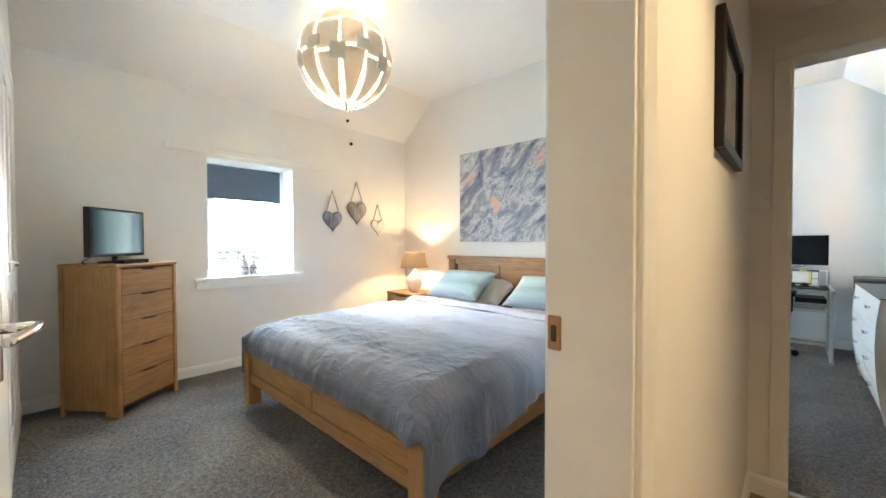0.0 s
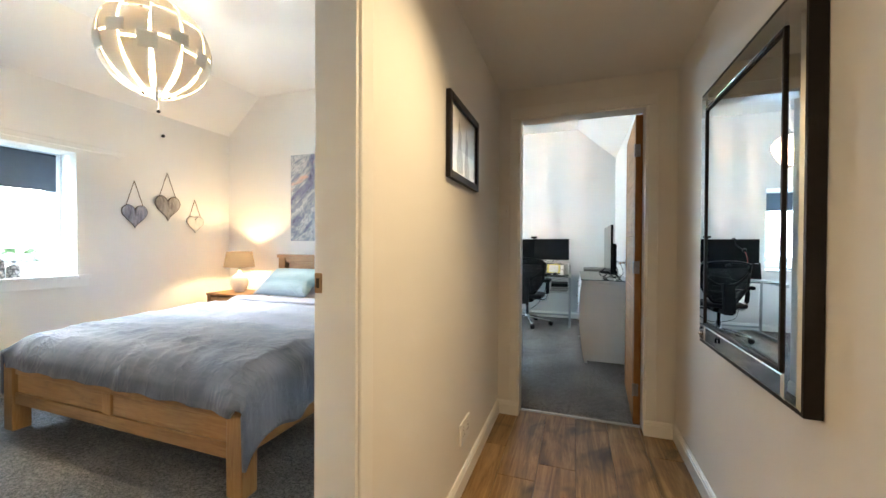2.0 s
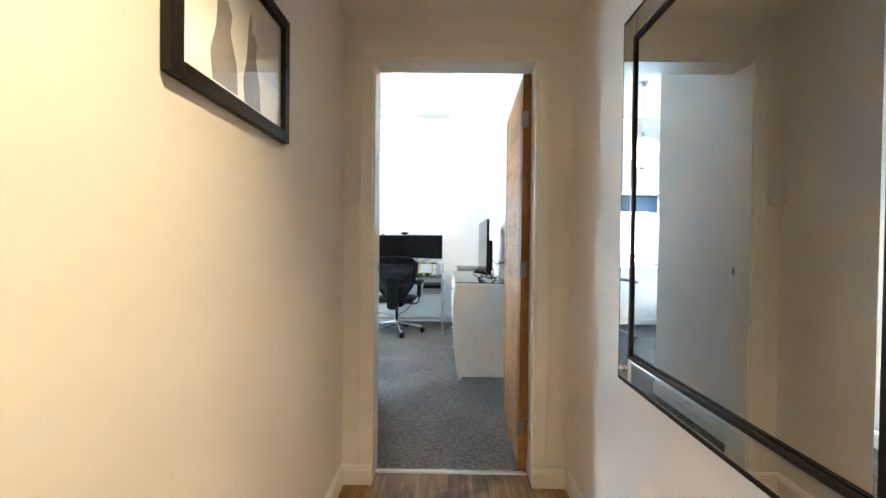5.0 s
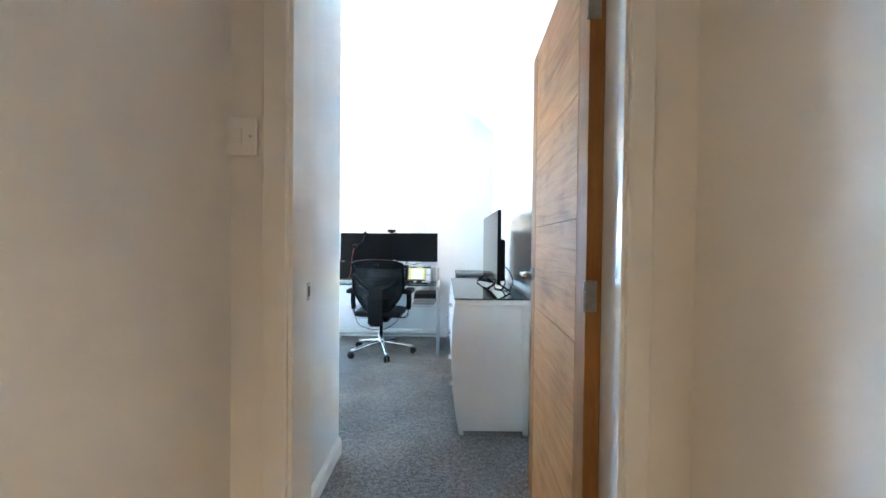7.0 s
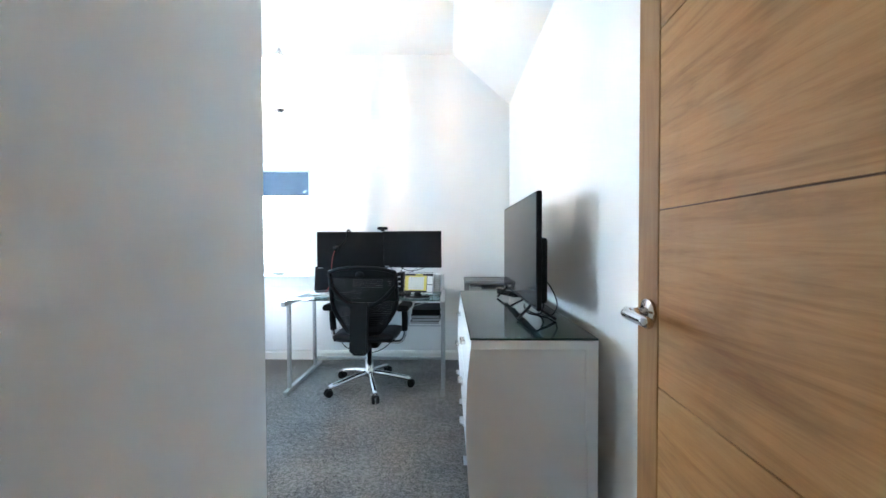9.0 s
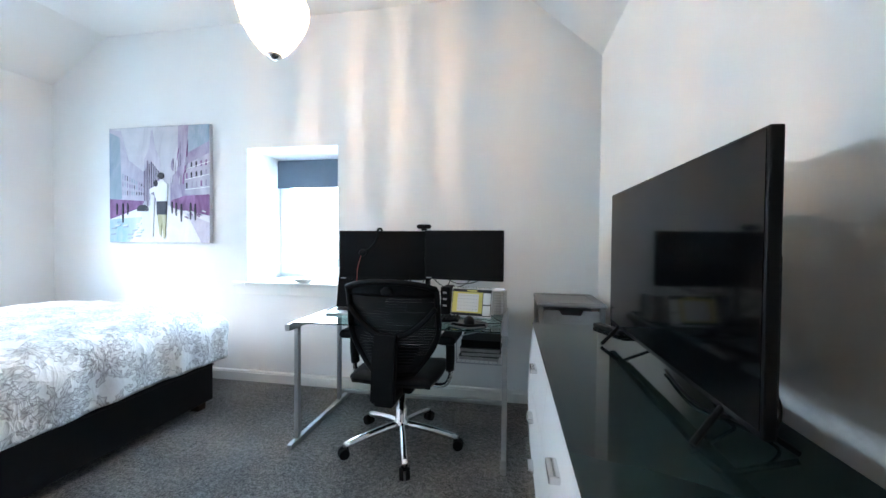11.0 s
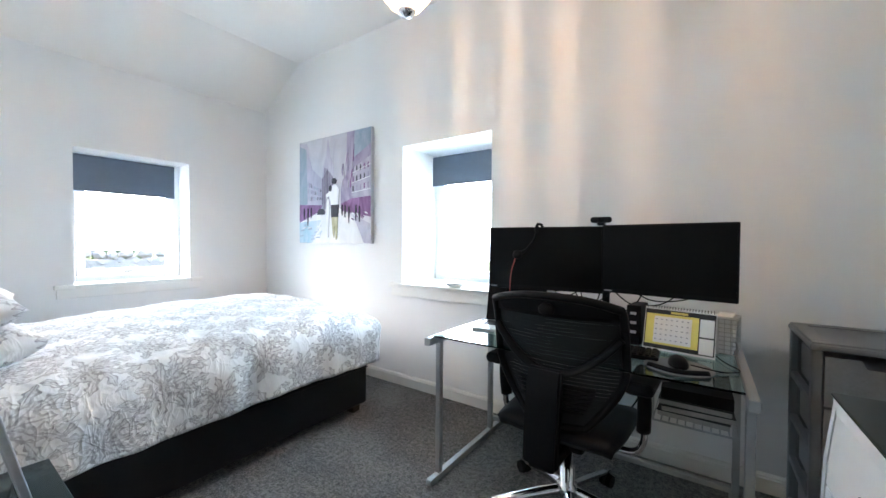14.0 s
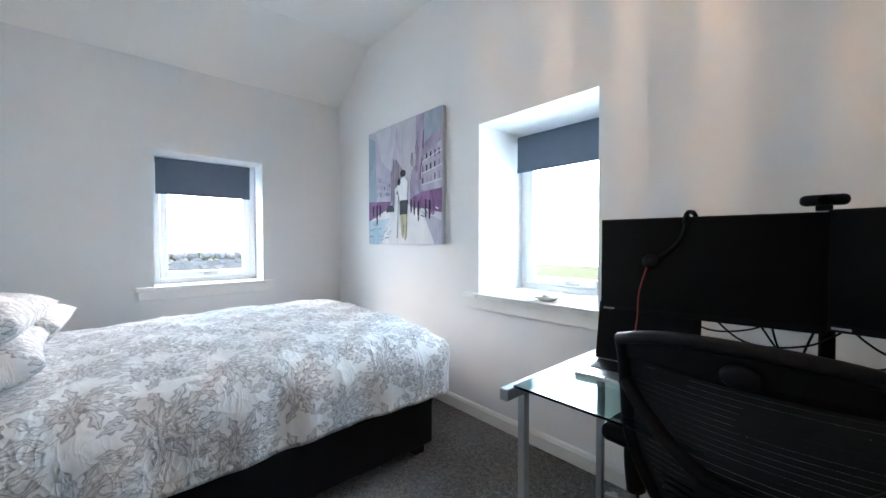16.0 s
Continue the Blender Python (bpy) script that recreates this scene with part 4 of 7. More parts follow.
def oak_bed():
    ob = thing("double_bed", (0, 0, 0), "oak framed double bed with panelled headboard", "bed")
    for x in (BX0, BX1 - 0.095):
        bm = bm_new()
        box(bm, (x, BY0 - 0.012, 0), (x + 0.095, BY0 + 0.075, 0.405), 0.006)
        part("leg", bm, OAK_Z, ob)
        bm = bm_new()
        box(bm, (x, BY1 - 0.09, 0), (x + 0.095, BY1 - 0.02, 1.0), 0.006)
        part("leg", bm, OAK_Z, ob)
    a, b = BX0 + 0.095, BX1 - 0.095
    mid = (a + b) / 2
    for z0, z1 in ((0.165, 0.235), (0.345, 0.405)):
        bm = bm_new()
        box(bm, (a, BY0, z0), (b, BY0 + 0.05, z1), 0.004)
        part("foot_rail", bm, OAK_X, ob)
    for c in (mid - 0.035,):
        bm = bm_new()
        box(bm, (c, BY0, 0.235), (c + 0.07, BY0 + 0.05, 0.345), 0.003)
        part("foot_stile", bm, OAK_Z, ob)
    for x0, x1 in ((a, mid - 0.035), (mid + 0.035, b)):
        bm = bm_new()
        box(bm, (x0, BY0 + 0.012, 0.235), (x1, BY0 + 0.04, 0.345), 0.002)
        part("foot_panel", bm, OAK_X, ob)
    for x in (BX0 + 0.02, BX1 - 0.055):
        bm = bm_new()
        box(bm, (x, BY0 + 0.075, 0.18), (x + 0.035, BY1 - 0.09, 0.36), 0.004)
        part("side_rail", bm, OAK_Y, ob)
    bm = bm_new()
    box(bm, (BX0 - 0.02, BY1 - 0.095, 0.985), (BX1 + 0.02, BY1 - 0.012, 1.025), 0.006)
    part("head_cap", bm, OAK_X, ob)
    for z0, z1 in ((0.3, 0.42), (0.93, 0.985)):
        bm = bm_new()
        box(bm, (a, BY1 - 0.075, z0), (b, BY1 - 0.03, z1), 0.003)
        part("head_rail", bm, OAK_X, ob)
    step = (b - a) / 3
    for i in range(3):
        x0, x1 = a + i * step, a + (i + 1) * step
        bm = bm_new()
        box(bm, (x0 + 0.035, BY1 - 0.062, 0.42), (x1 - 0.035, BY1 - 0.04, 0.93), 0.002)
        part("head_panel", bm, OAK_X, ob)
        if i:
            bm = bm_new()
            box(bm, (x0 - 0.035, BY1 - 0.075, 0.42), (x0 + 0.035, BY1 - 0.03, 0.93), 0.003)
            part("head_stile", bm, OAK_Z, ob)
    bm = bm_new()
    box(bm, (a - 0.03, BY0 + 0.06, 0.30), (b + 0.03, BY1 - 0.1, 0.33), 0.003)
    part("slat_base", bm, OAK_X, ob)
    return ob


oak_bed()
mt = thing("mattress", (0, 0, 0), "white mattress lying on the oak bed", "mattress")
bm = bm_new()
box(bm, (BX0 + 0.09, BY0 + 0.085, 0.332), (BX1 - 0.09, BY1 - 0.12, 0.47), 0.05, 3)
part("mattress_body", bm, SHEET_WHITE, mt)


def fold(x, y, s=1.0):
    """Soft creases of bed linen."""
    p = Vector((x * 2.1, y * 3.0, 0.3))
    q = Vector((x * 6.0 + y * 2.0, y * 7.0, 1.7))
    k = Vector((x * 3.4 - y * 1.8, y * 5.2 + x, 4.1))
    ridge = (1 - abs(noise.noise(k))) ** 6 + 0.6 * (1 - abs(noise.noise(k * 2.1))) ** 6
    return s * (0.018 * noise.noise(p) + 0.010 * noise.noise(q) + 0.005 * noise.noise(q * 2.3) + 0.010 * ridge)


def cover(W, rise, r, hang):
    """Cross-section of a spread cover: across s metres from the middle, gives (offset, height)."""
    half = W / 2 - r

    def f(s):
        a, sg = abs(s), 1 if s >= 0 else -1
        if a <= half:
            return s, rise
        arc = r * math.pi / 2
        if a <= half + arc:
            t = (a - half) / r
            return sg * (half + r * math.sin(t)), rise - r * (1 - math.cos(t))
        return sg * (half + r + 0.03 * (a - half - arc)), rise - r - (a - half - arc)
    return f


def duvet_one():
    ob = thing("duvet", (0, 0, 0), "grey and lilac banded duvet spread over the bed", "duvet")
    bm = bm_new()
    xm, W = (BX0 + BX1) / 2, BX1 - BX0 + 0.05
    y0, y1 = BY0 - 0.021, 2.88
    cs = cover(W, 0.0, 0.13, 0)
    total = W - 0.26 + 0.13 * math.pi + 2 * 0.24
    L = y1 - y0

    def f(u, v):
        s = (u - 0.5) * total
        dx, dz = cs(s)
        y = y0 + v * L
        near = max(0.0, 1 - v / 0.075)
        top = 0.56 + 0.028 * math.sin(math.pi * min(1, max(0, v))) + 0.015 * v
        drop = 0.15 * near ** 2.4
        side = max(0.0, (abs(s) - W / 2 + 0.1))
        right = 1 if s > 0 else 0
        past = max(0.0, -dz - 0.13)
        reach = (0.86 - 0.36 * min(1.0, v / 0.42)) if right else 0.9
        reach += 0.08 * math.sin(y * 9 + 1) * right
        z = top + max(dz, -0.13) - past * reach - drop * (1 - (0.55 if right else 1.0) * min(1, side / 0.12))
        hangfold = min(1.0, side / 0.15)
        x = xm + dx + hangfold * 0.016 * math.sin(y * 15 + 1.6 * math.sin(y * 5)) + hangfold * 0.006 * math.sin(y * 43 + 2 * math.sin(y * 7))
        lift = fold(x, y, 0.85) + 0.004 * (1 - abs(noise.noise(Vector((x * 9 + y * 4, y * 11 - x * 3, 7.7))))) ** 5
        z += lift * (0.35 + 0.65 * min(1.0, v / 0.16)) + (1 - hangfold) * max(0, 1 - v / 0.35) * (0.0035 * math.sin(x * 47 + 3.5 * math.sin(x * 9)) + 0.012 * (1 - abs(noise.noise(Vector((x * 8 + y * 5, y * 6 - x * 4, 2.2))))) ** 7)
        yy = y - 0.01 * near * hangfold * right + 0.003 * near * math.sin(x * 37 + 2 * math.sin(x * 11))
        if hangfold < 0.3 and v < 0.06:
            z = max(z, 0.409) if v > 0.009 else 0.388 + 0.006 * math.sin(x * 23)
        if right:
            corner = max(0.0, min(1.0, (s - W / 2 + 0.24) / 0.12))
            yy -= 0.03 * corner * max(0.0, 1 - v / 0.09)
            x += 0.03 * max(0.0, min(1.0, (hangfold - 0.3) / 0.3))
        return (x, yy, max(z, 0.06))
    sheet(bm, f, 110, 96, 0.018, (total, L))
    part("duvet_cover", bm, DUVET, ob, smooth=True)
    bm = bm_new()

    def g(u, v):
        s = (u - 0.5) * (W - 0.1)
        a = v * math.pi
        y = 2.60 + 0.17 * v
        dx, dz = cs(s * 1.02)
        z = 0.600 + 0.028 * math.sin(a) + dz * 0.9 + 0.7 * fold(xm + s, y + 4)
        return (xm + dx, y + 0.02 * math.sin(s * 7), z)
    sheet(bm, g, 70, 14, 0.012, (W, 0.2))
    part("turned_edge", bm, SHEET_LILAC, ob, "pale lilac turned-back edge", True)
    return ob


SHEET_LILAC = m_plain("pale_lilac_cotton", (0.52, 0.53, 0.63), 0.9, 0, 0.05, 40, 0.2)
duvet_one()


def pillow(at, rx, rz, mat, label, w=0.70, h=0.46, t=0.17, group="bed pillows"):
    ob = thing("pillow", at, label, "pillow", group)
    ob.matrix_world = pose(*at, rx, 0, rz)
    bm = bm_new()
    uv = bm.loops.layers.uv.verify()
    n = 26
    for sg in (1, -1):
        g = []
        for i in range(n + 1):
            row = []
            for j in range(n + 1):
                a, b = i / n * 2 - 1, j / n * 2 - 1
                k = (1 - abs(a) ** 3.2) * (1 - abs(b) ** 3.2)
                pinch = 1 - 0.05 * (1 - abs(a) ** 2) * abs(b) ** 4 - 0.0
                x = a * w / 2 * (1 - 0.07 * (1 - b * b))
                y = b * h / 2 * (1 - 0.08 * (1 - a * a))
                z = sg * t / 2 * max(0, k) ** 0.55 + 0.3 * fold(a + at[0] * 3, b + at[1], 1.0) * k
                row.append(bm.verts.new((x, y + h / 2, z)))
            g.append(row)
        for i in range(n):
            for j in range(n):
                c = ((i, j), (i + 1, j), (i + 1, j + 1), (i, j + 1))
                q = bm.faces.new([g[a][b] for a, b in (c if sg > 0 else c[::-1])])
                for loop, (a, b) in zip(q.loops, c if sg > 0 else c[::-1]):
                    loop[uv].uv = (a / n * w, b / n * h)
    bmesh.ops.remove_doubles(bm, verts=bm.verts, dist=0.0015)
    part("pillow_body", bm, mat, ob, smooth=True)
    return ob


pillow((-2.32, 2.80, 0.625), 36, 0, PILLOW, "teal striped pillow propped against a white one", 0.68, 0.42, 0.15)
pillow((-1.37, 2.80, 0.625), 34, 0, PILLOW, "teal striped pillow propped against a white one", 0.68, 0.42, 0.15)
pillow((-2.26, 3.02, 0.565), 26, 0, SHEET_WHITE, "white pillow lying against the headboard")
pillow((-1.40, 3.02, 0.565), 26, 0, SHEET_WHITE, "white pillow lying against the headboard")


def drawer_chest():
    ob = thing("chest_of_drawers", (-3.115, 0.392, 0), "tall narrow oak chest of five drawers set cornerwise", "chest of drawers", "", 128.5)
    w, d, h = 0.50, 0.43, 1.035
    # local x along the front, y to the back
    bm = bm_new()
    for x in (0.0, w - 0.035):
        box(bm, (x, 0.0, 0.0), (x + 0.035, 0.10, h - 0.025), 0.008)
    part("front_post", bm, OAK_Z, ob)
    for x in (0.006, w - 0.028):
        bm = bm_new()
        box(bm, (x, 0.10, 0.045), (x + 0.022, d - 0.035, h - 0.025), 0.002)
        part("side_panel", bm, OAK_Z, ob)
        bm = bm_new()
        box(bm, (x - 0.006, d - 0.035, 0.0), (x + 0.028, d, h - 0.025), 0.004)
        part("back_post", bm, OAK_Z, ob)
    bm = bm_new()
    box(bm, (-0.004, -0.004, h - 0.025), (w + 0.004, d + 0.002, h), 0.006)
    part("top", bm, OAK_X, ob)
    bm = bm_new()
    box(bm, (0.035, 0.02, 0.05), (w - 0.035, d - 0.01, h - 0.026))
    part("carcass", bm, GROOVE, ob)
    z = 0.075
    for hh in (0.195, 0.19, 0.185, 0.18, 0.178):
        bm = bm_new()
        top = z + hh - 0.007
        mx, cut = w / 2, 0.012
        prism(bm, ((0.038, z), (w - 0.038, z), (w - 0.038, top), (mx + 0.06, top), (mx + 0.045, top - cut), (mx - 0.045, top - cut), (mx - 0.06, top), (0.038, top)), "y", 0.004, 0.03)
        part("drawer", bm, OAK_X, ob)
        z += hh
    return ob


drawer_chest()


def m_tv_picture():
    """A lit screen: pale teal with a lighter upright band."""
    m, nt, b = shader("tv_picture", 0.15, 0, (0.004, 0.004, 0.005))
    sep = nt.nodes.new("ShaderNodeSeparateXYZ")
    nt.links.new(coords(nt), sep.inputs[0])
    f = mathn(nt, "ADD", mathn(nt, "MULTIPLY", sep.outputs["X"], 2.2), 0.5)
    f = mathn(nt, "ADD", f, mathn(nt, "MULTIPLY", mathn(nt, "SUBTRACT", noise_of(nt, coords(nt, "Object", (6, 1, 1)), 2.0, 3), 0.5), 0.12))
    col = ramp(nt, f, ((0.02, (0.02, 0.045, 0.05)), (0.14, (0.10, 0.20, 0.21)), (0.25, (0.24, 0.40, 0.40)), (0.5, (0.30, 0.47, 0.48)), (0.72, (0.33, 0.50, 0.52)), (0.80, (0.10, 0.20, 0.24)), (0.9, (0.16, 0.30, 0.34)), (0.97, (0.06, 0.11, 0.13))))
    set_in(nt, b, "Emission Color", col)
    b.inputs["Emission Strength"].default_value = 0.026
    return m


TV_PICTURE = m_tv_picture()


def small_tv():
    ob = thing("television", (-3.431, 0.427, 1.035), "small black television, switched on, standing on the oak chest", "television", "", 138.0)
    bm = bm_new()
    box(bm, (-0.25, -0.02, 0.047), (0.25, 0.025, 0.385), 0.006)
    part("casing", bm, m_plain("dark_grey_bezel", (0.016, 0.016, 0.018), 0.35, 0.0), ob)
    bm = bm_new()
    box(bm, (-0.232, -0.0225, 0.068), (0.232, -0.0205, 0.368))
    part("screen", bm, TV_PICTURE, ob, "glowing pale teal screen")
    bm = bm_new()
    box(bm, (-0.15, 0.025, 0.09), (0.15, 0.06, 0.3), 0.02)
    part("back_cover", bm, BLACK, ob)
    bm = bm_new()
    box(bm, (-0.09, -0.06, 0.0), (0.09, 0.07, 0.014), 0.005)
    rod(bm, (0, 0.015, 0.014), (0, 0.015, 0.08), 0.018)
    part("stand", bm, BLACK, ob)
    return ob


small_tv()
bx = thing("set_top_box", (-3.30, 0.49, 1.035), "small black set-top box beside the television", "set-top box", "", 128)
bm = bm_new()
box(bm, (-0.10, -0.045, 0), (0.10, 0.045, 0.026), 0.005)
part("box_body", bm, BLACK, bx)
cb = thing("tv_cable", (0, 0, 0), "black cable trailing from the small television", "cable")
bm = bm_new()
tube(bm, bend(((-3.36, 0.31, 1.10), (-3.31, 0.27, 1.075), (-3.27, 0.235, 1.05), (-3.26, 0.25, 1.0395), (-3.33, 0.24, 1.0395))), 0.004, 6)
part("cable_line", bm, BLACK, cb, smooth=True)


def nightstand():
    ob = thing("nightstand", (-3.47, 2.93, 0), "small oak nightstand with two drawers", "nightstand")
    w, d, h = 0.50, 0.43, 0.585
    bm = bm_new()
    box(bm, (-0.006, -0.008, h - 0.025), (w + 0.006, d, h), 0.005)
    part("top", bm, OAK_X, ob)
    for x in (0.0, w - 0.05):
        for y in (0.0, d - 0.05):
            bm = bm_new()
            box(bm, (x, y, 0), (x + 0.05, y + 0.05, h - 0.025), 0.005)
            part("leg", bm, OAK_Z, ob)
    for x in (0.012, w - 0.032):
        bm = bm_new()
        box(bm, (x, 0.05, 0.1), (x + 0.02, d - 0.05, h - 0.025), 0.002)
        part("side_panel", bm, OAK_Y, ob)
    for z0, z1 in ((0.12, 0.33), (0.34, 0.55)):
        bm = bm_new()
        prism(bm, ((0.052, z0), (w - 0.052, z0), (w - 0.052, z1), (w / 2 + 0.08, z1), (w / 2 + 0.07, z1 - 0.012), (w / 2 - 0.07, z1 - 0.012), (w / 2 - 0.08, z1), (0.052, z1)), "y", 0.006, 0.03)
        part("drawer", bm, OAK_X, ob)
    return ob


nightstand()


def bedside_lamp():
    ob = thing("table_lamp", (-3.19, 3.12, 0.585), "white ceramic table lamp with a taupe cloth shade, lit", "lamp")
    bm = bm_new()
    lathe(bm, ((0.0, 0.0), (0.045, 0.0), (0.05, 0.01), (0.075, 0.04), (0.092, 0.09), (0.093, 0.125), (0.08, 0.17), (0.052, 0.205), (0.026, 0.222), (0.02, 0.235), (0.018, 0.255), (0.0, 0.255)), 36)
    part("base", bm, CERAMIC, ob, "glossy white ceramic base", True)
    bm = bm_new()
    rod(bm, (0, 0, 0.25), (0, 0, 0.34), 0.012)
    part("stem", bm, STEEL, ob)
    sm, nt, b = shader("taupe_shade_cloth", 0.9, 0, (0.25, 0.20, 0.15))
    tr = node(nt, "ShaderNodeBsdfTranslucent", Color=(0.58, 0.43, 0.27, 1))
    mx = nt.nodes.new("ShaderNodeMixShader")
    mx.inputs[0].default_value = 0.02
    nt.links.new(b.outputs[0], mx.inputs[1])
    nt.links.new(tr.outputs[0], mx.inputs[2])
    nt.links.new(mx.outputs[0], nt.nodes["Material Output"].inputs["Surface"])
    bm = bm_new()
    lathe(bm, ((0.165, 0.295), (0.135, 0.47)), 44)
    part("shade", bm, sm, ob, "taupe cloth shade", True)
    for r, z in ((0.1655, 0.295), (0.1355, 0.47)):
        bm = bm_new()
        tube(bm, [(r * math.cos(k * math.pi / 18), r * math.sin(k * math.pi / 18), z) for k in range(36)], 0.003, 6, 1, True)
        part("shade_rim", bm, sm, ob, smooth=True)
    bm = bm_new()
    ball(bm, (0, 0, 0.365), 0.026)
    bu = part("bulb", bm, m_glow("bulb_glow", (1.0, 0.72, 0.40), 2.0), ob, smooth=True)
    bu.visible_shadow = False
    d = bpy.data.lights.new("table_lamp_bulb", "POINT")
    d.energy, d.color, d.shadow_soft_size = TABLE_W, (1.0, 0.72, 0.38), 0.03
    lo = new("table_lamp_bulb", d)
    lo.location = (-3.19, 3.12, 0.585 + 0.365)


bedside_lamp()


def globe_lamp():
    """A hanging globe of white plates on clear ribs, with pull cords below."""
    C, R = Vector((-2.017, 1.445, 2.37)), 0.30
    ob = thing("pendant_lamp", C, "globe pendant lamp of white plates, lit inside", "ceiling light")
    plate_m, nt, b = shader("white_plate_plastic", 0.45, 0, (0.74, 0.70, 0.63))
    tr = node(nt, "ShaderNodeBsdfTranslucent", Color=(0.72, 0.60, 0.44, 1))
    mx = nt.nodes.new("ShaderNodeMixShader")
    mx.inputs[0].default_value = 0.11
    nt.links.new(b.outputs[0], mx.inputs[1])
    nt.links.new(tr.outputs[0], mx.inputs[2])
    nt.links.new(mx.outputs[0], nt.nodes["Material Output"].inputs["Surface"])

    def shell(lon0, lon1, lat0, lat1, r, thick=0.004):
        bm = bm_new()

        def f(u, v):
            la = lat0 + (lat1 - lat0) * v
            slim = 1 - 0.42 * max(0.0, (radians(-18) - la) / radians(50)) - 0.3 * max(0.0, (la - radians(30)) / radians(40))
            lo = (lon0 + lon1) / 2 + (lon1 - lon0) * (u - 0.5) * slim
            return (r * math.cos(la) * math.cos(lo), r * math.cos(la) * math.sin(lo), r * math.sin(la))
        return sheet(bm, f, 6, 8, thick)
    n = 12
    for i in range(n):
        lon = 2 * math.pi * i / n + 0.12
        odd = i % 2
        wd = 2 * math.pi / n
        hw = wd * 0.462
        # upright petals, then small offset tabs that lock them together
        part("plate", shell(lon - hw, lon + hw, radians(-70), radians(-14 + 7 * odd), R), plate_m, ob, smooth=True)
        part("plate", shell(lon - hw, lon + hw * 0.93, radians(-11 + 7 * odd), radians(22 + 6 * odd), R * 0.996), plate_m, ob, smooth=True)
        part("plate", shell(lon - hw * 0.9, lon + hw, radians(25 + 6 * odd), radians(60), R), plate_m, ob, smooth=True)
        part("tab", shell(lon + hw * 0.15, lon + wd * 0.72, radians(-22 + 14 * odd), radians(-4 + 10 * odd), R * 1.006, 0.003), plate_m, ob, smooth=True)
        if odd:
            part("tab", shell(lon - wd * 0.75, lon - hw * 0.3, radians(33), radians(52), R * 1.006, 0.003), plate_m, ob, smooth=True)
        bm = bm_new()
        lonr = lon + wd / 2
        pts = [((R - 0.008) * math.cos(a) * math.cos(lonr), (R - 0.008) * math.cos(a) * math.sin(lonr), (R - 0.008) * math.sin(a)) for a in [radians(-78 + k * 8) for k in range(20)]]
        tube(bm, pts, 0.006, 6, 0.4)
        part("rib", bm, CLEAR_PLASTIC, ob, "clear plastic rib", True)
    bm = bm_new()
    rod(bm, (0, 0, -R - 0.02), (0, 0, 0.28), 0.008)
    part("rod", bm, CHROME, ob, smooth=True)
    bm = bm_new()
    lathe(bm, ((0.0, -0.06), (0.035, -0.03), (0.042, 0.02), (0.02, 0.07), (0.0, 0.075)), 24)
    bu = part("bulb", bm, m_glow("globe_bulb_glow", (1.0, 0.80, 0.50), 1.5), ob, smooth=True)
    bu.visible_shadow = False
    bm = bm_new()
    rod(bm, (0, 0, 0.28), (0, 0, BED_CEIL - C.z - 0.05), 0.004, n=8)
    part("cable", bm, WHITE_PLASTIC, ob)
    bm = bm_new()
    lathe(bm, ((0.0, 0.0), (0.015, 0.0), (0.05, 0.035), (0.055, 0.05), (0.0, 0.05)), 24, (0, 0, BED_CEIL - C.z - 0.05))
    part("ceiling_rose", bm, WHITE_PLASTIC, ob, smooth=True)
    for x, z in ((0.004, -0.385), (0.045, -0.545)):
        bm = bm_new()
        rod(bm, (x, 0.01, -R), (x, 0.01, z), 0.0012, n=6)
        part("pull_cord", bm, WHITE_PLASTIC, ob)
        bm = bm_new()
        ball(bm, (x, 0.01, z), 0.011)
        part("cord_ball", bm, BLACK, ob, "dark ball at the cord's end", True)
    d = bpy.data.lights.new("globe_bulb", "POINT")
    d.energy, d.color, d.shadow_soft_size = GLOBE_W, (1.0, 0.80, 0.44), 0.05
    lo = new("globe_bulb", d)
    lo.location = C


CLEAR_PLASTIC = m_glass("clear_acrylic", (1, 0.99, 0.97), 0.05, 1.4)
globe_lamp()


def canvas_abstract():
    ob = thing("canvas_painting", (-2.69, PARTY, 1.185), "abstract canvas in slate, violet, white and peach", "painting")
    bm = bm_new()
    box(bm, (0, -0.035, 0), (1.66, -0.001, 1.01), 0.004)
    part("canvas", bm, ABSTRACT, ob)
    return ob


canvas_abstract()


def heart(at, w, h, cord, mat, label, ring):
    ob = thing("hanging_heart", at, label, "wall ornament", "hanging hearts", 90)
    pts = []
    for k in range(36):
        t = 2 * math.pi * k / 36
        x = 16 * math.sin(t) ** 3 / 32
        z = (13 * math.cos(t) - 5 * math.cos(2 * t) - 2 * math.cos(3 * t) - math.cos(4 * t) + 2.5) / 29.5
        pts.append((x * w, z * h))
    bm = bm_new()
    prism(bm, pts[::-1], "y", -0.022, -0.006)
    bmesh.ops.bevel(bm, geom=[e for e in bm.edges if abs(e.verts[0].co.y + 0.022) < 1e-5 and abs(e.verts[1].co.y + 0.022) < 1e-5], offset=0.005, segments=2, affect="EDGES")
    part("heart_body", bm, mat, ob)
    bm = bm_new()
    tube(bm, [(x, -0.014, z) for x, z in pts], 0.005 if ring else 0.0035, 8, 1, True)
    part("rim", bm, m_rim, ob, "dark metal rim", True)
    bm = bm_new()
    for s in (-1, 1):
        tube(bm, ((s * w * 0.34, -0.012, h * 0.42), (0, -0.006, cord)), 0.003, 6)
    part("cord", bm, m_cord, ob, "twisted brown cord")
    bm = bm_new()
    rod(bm, (0, 0.0, cord - 0.002), (0, -0.012, cord - 0.002), 0.004, n=10)
    part("hook", bm, STEEL, ob)
    return ob


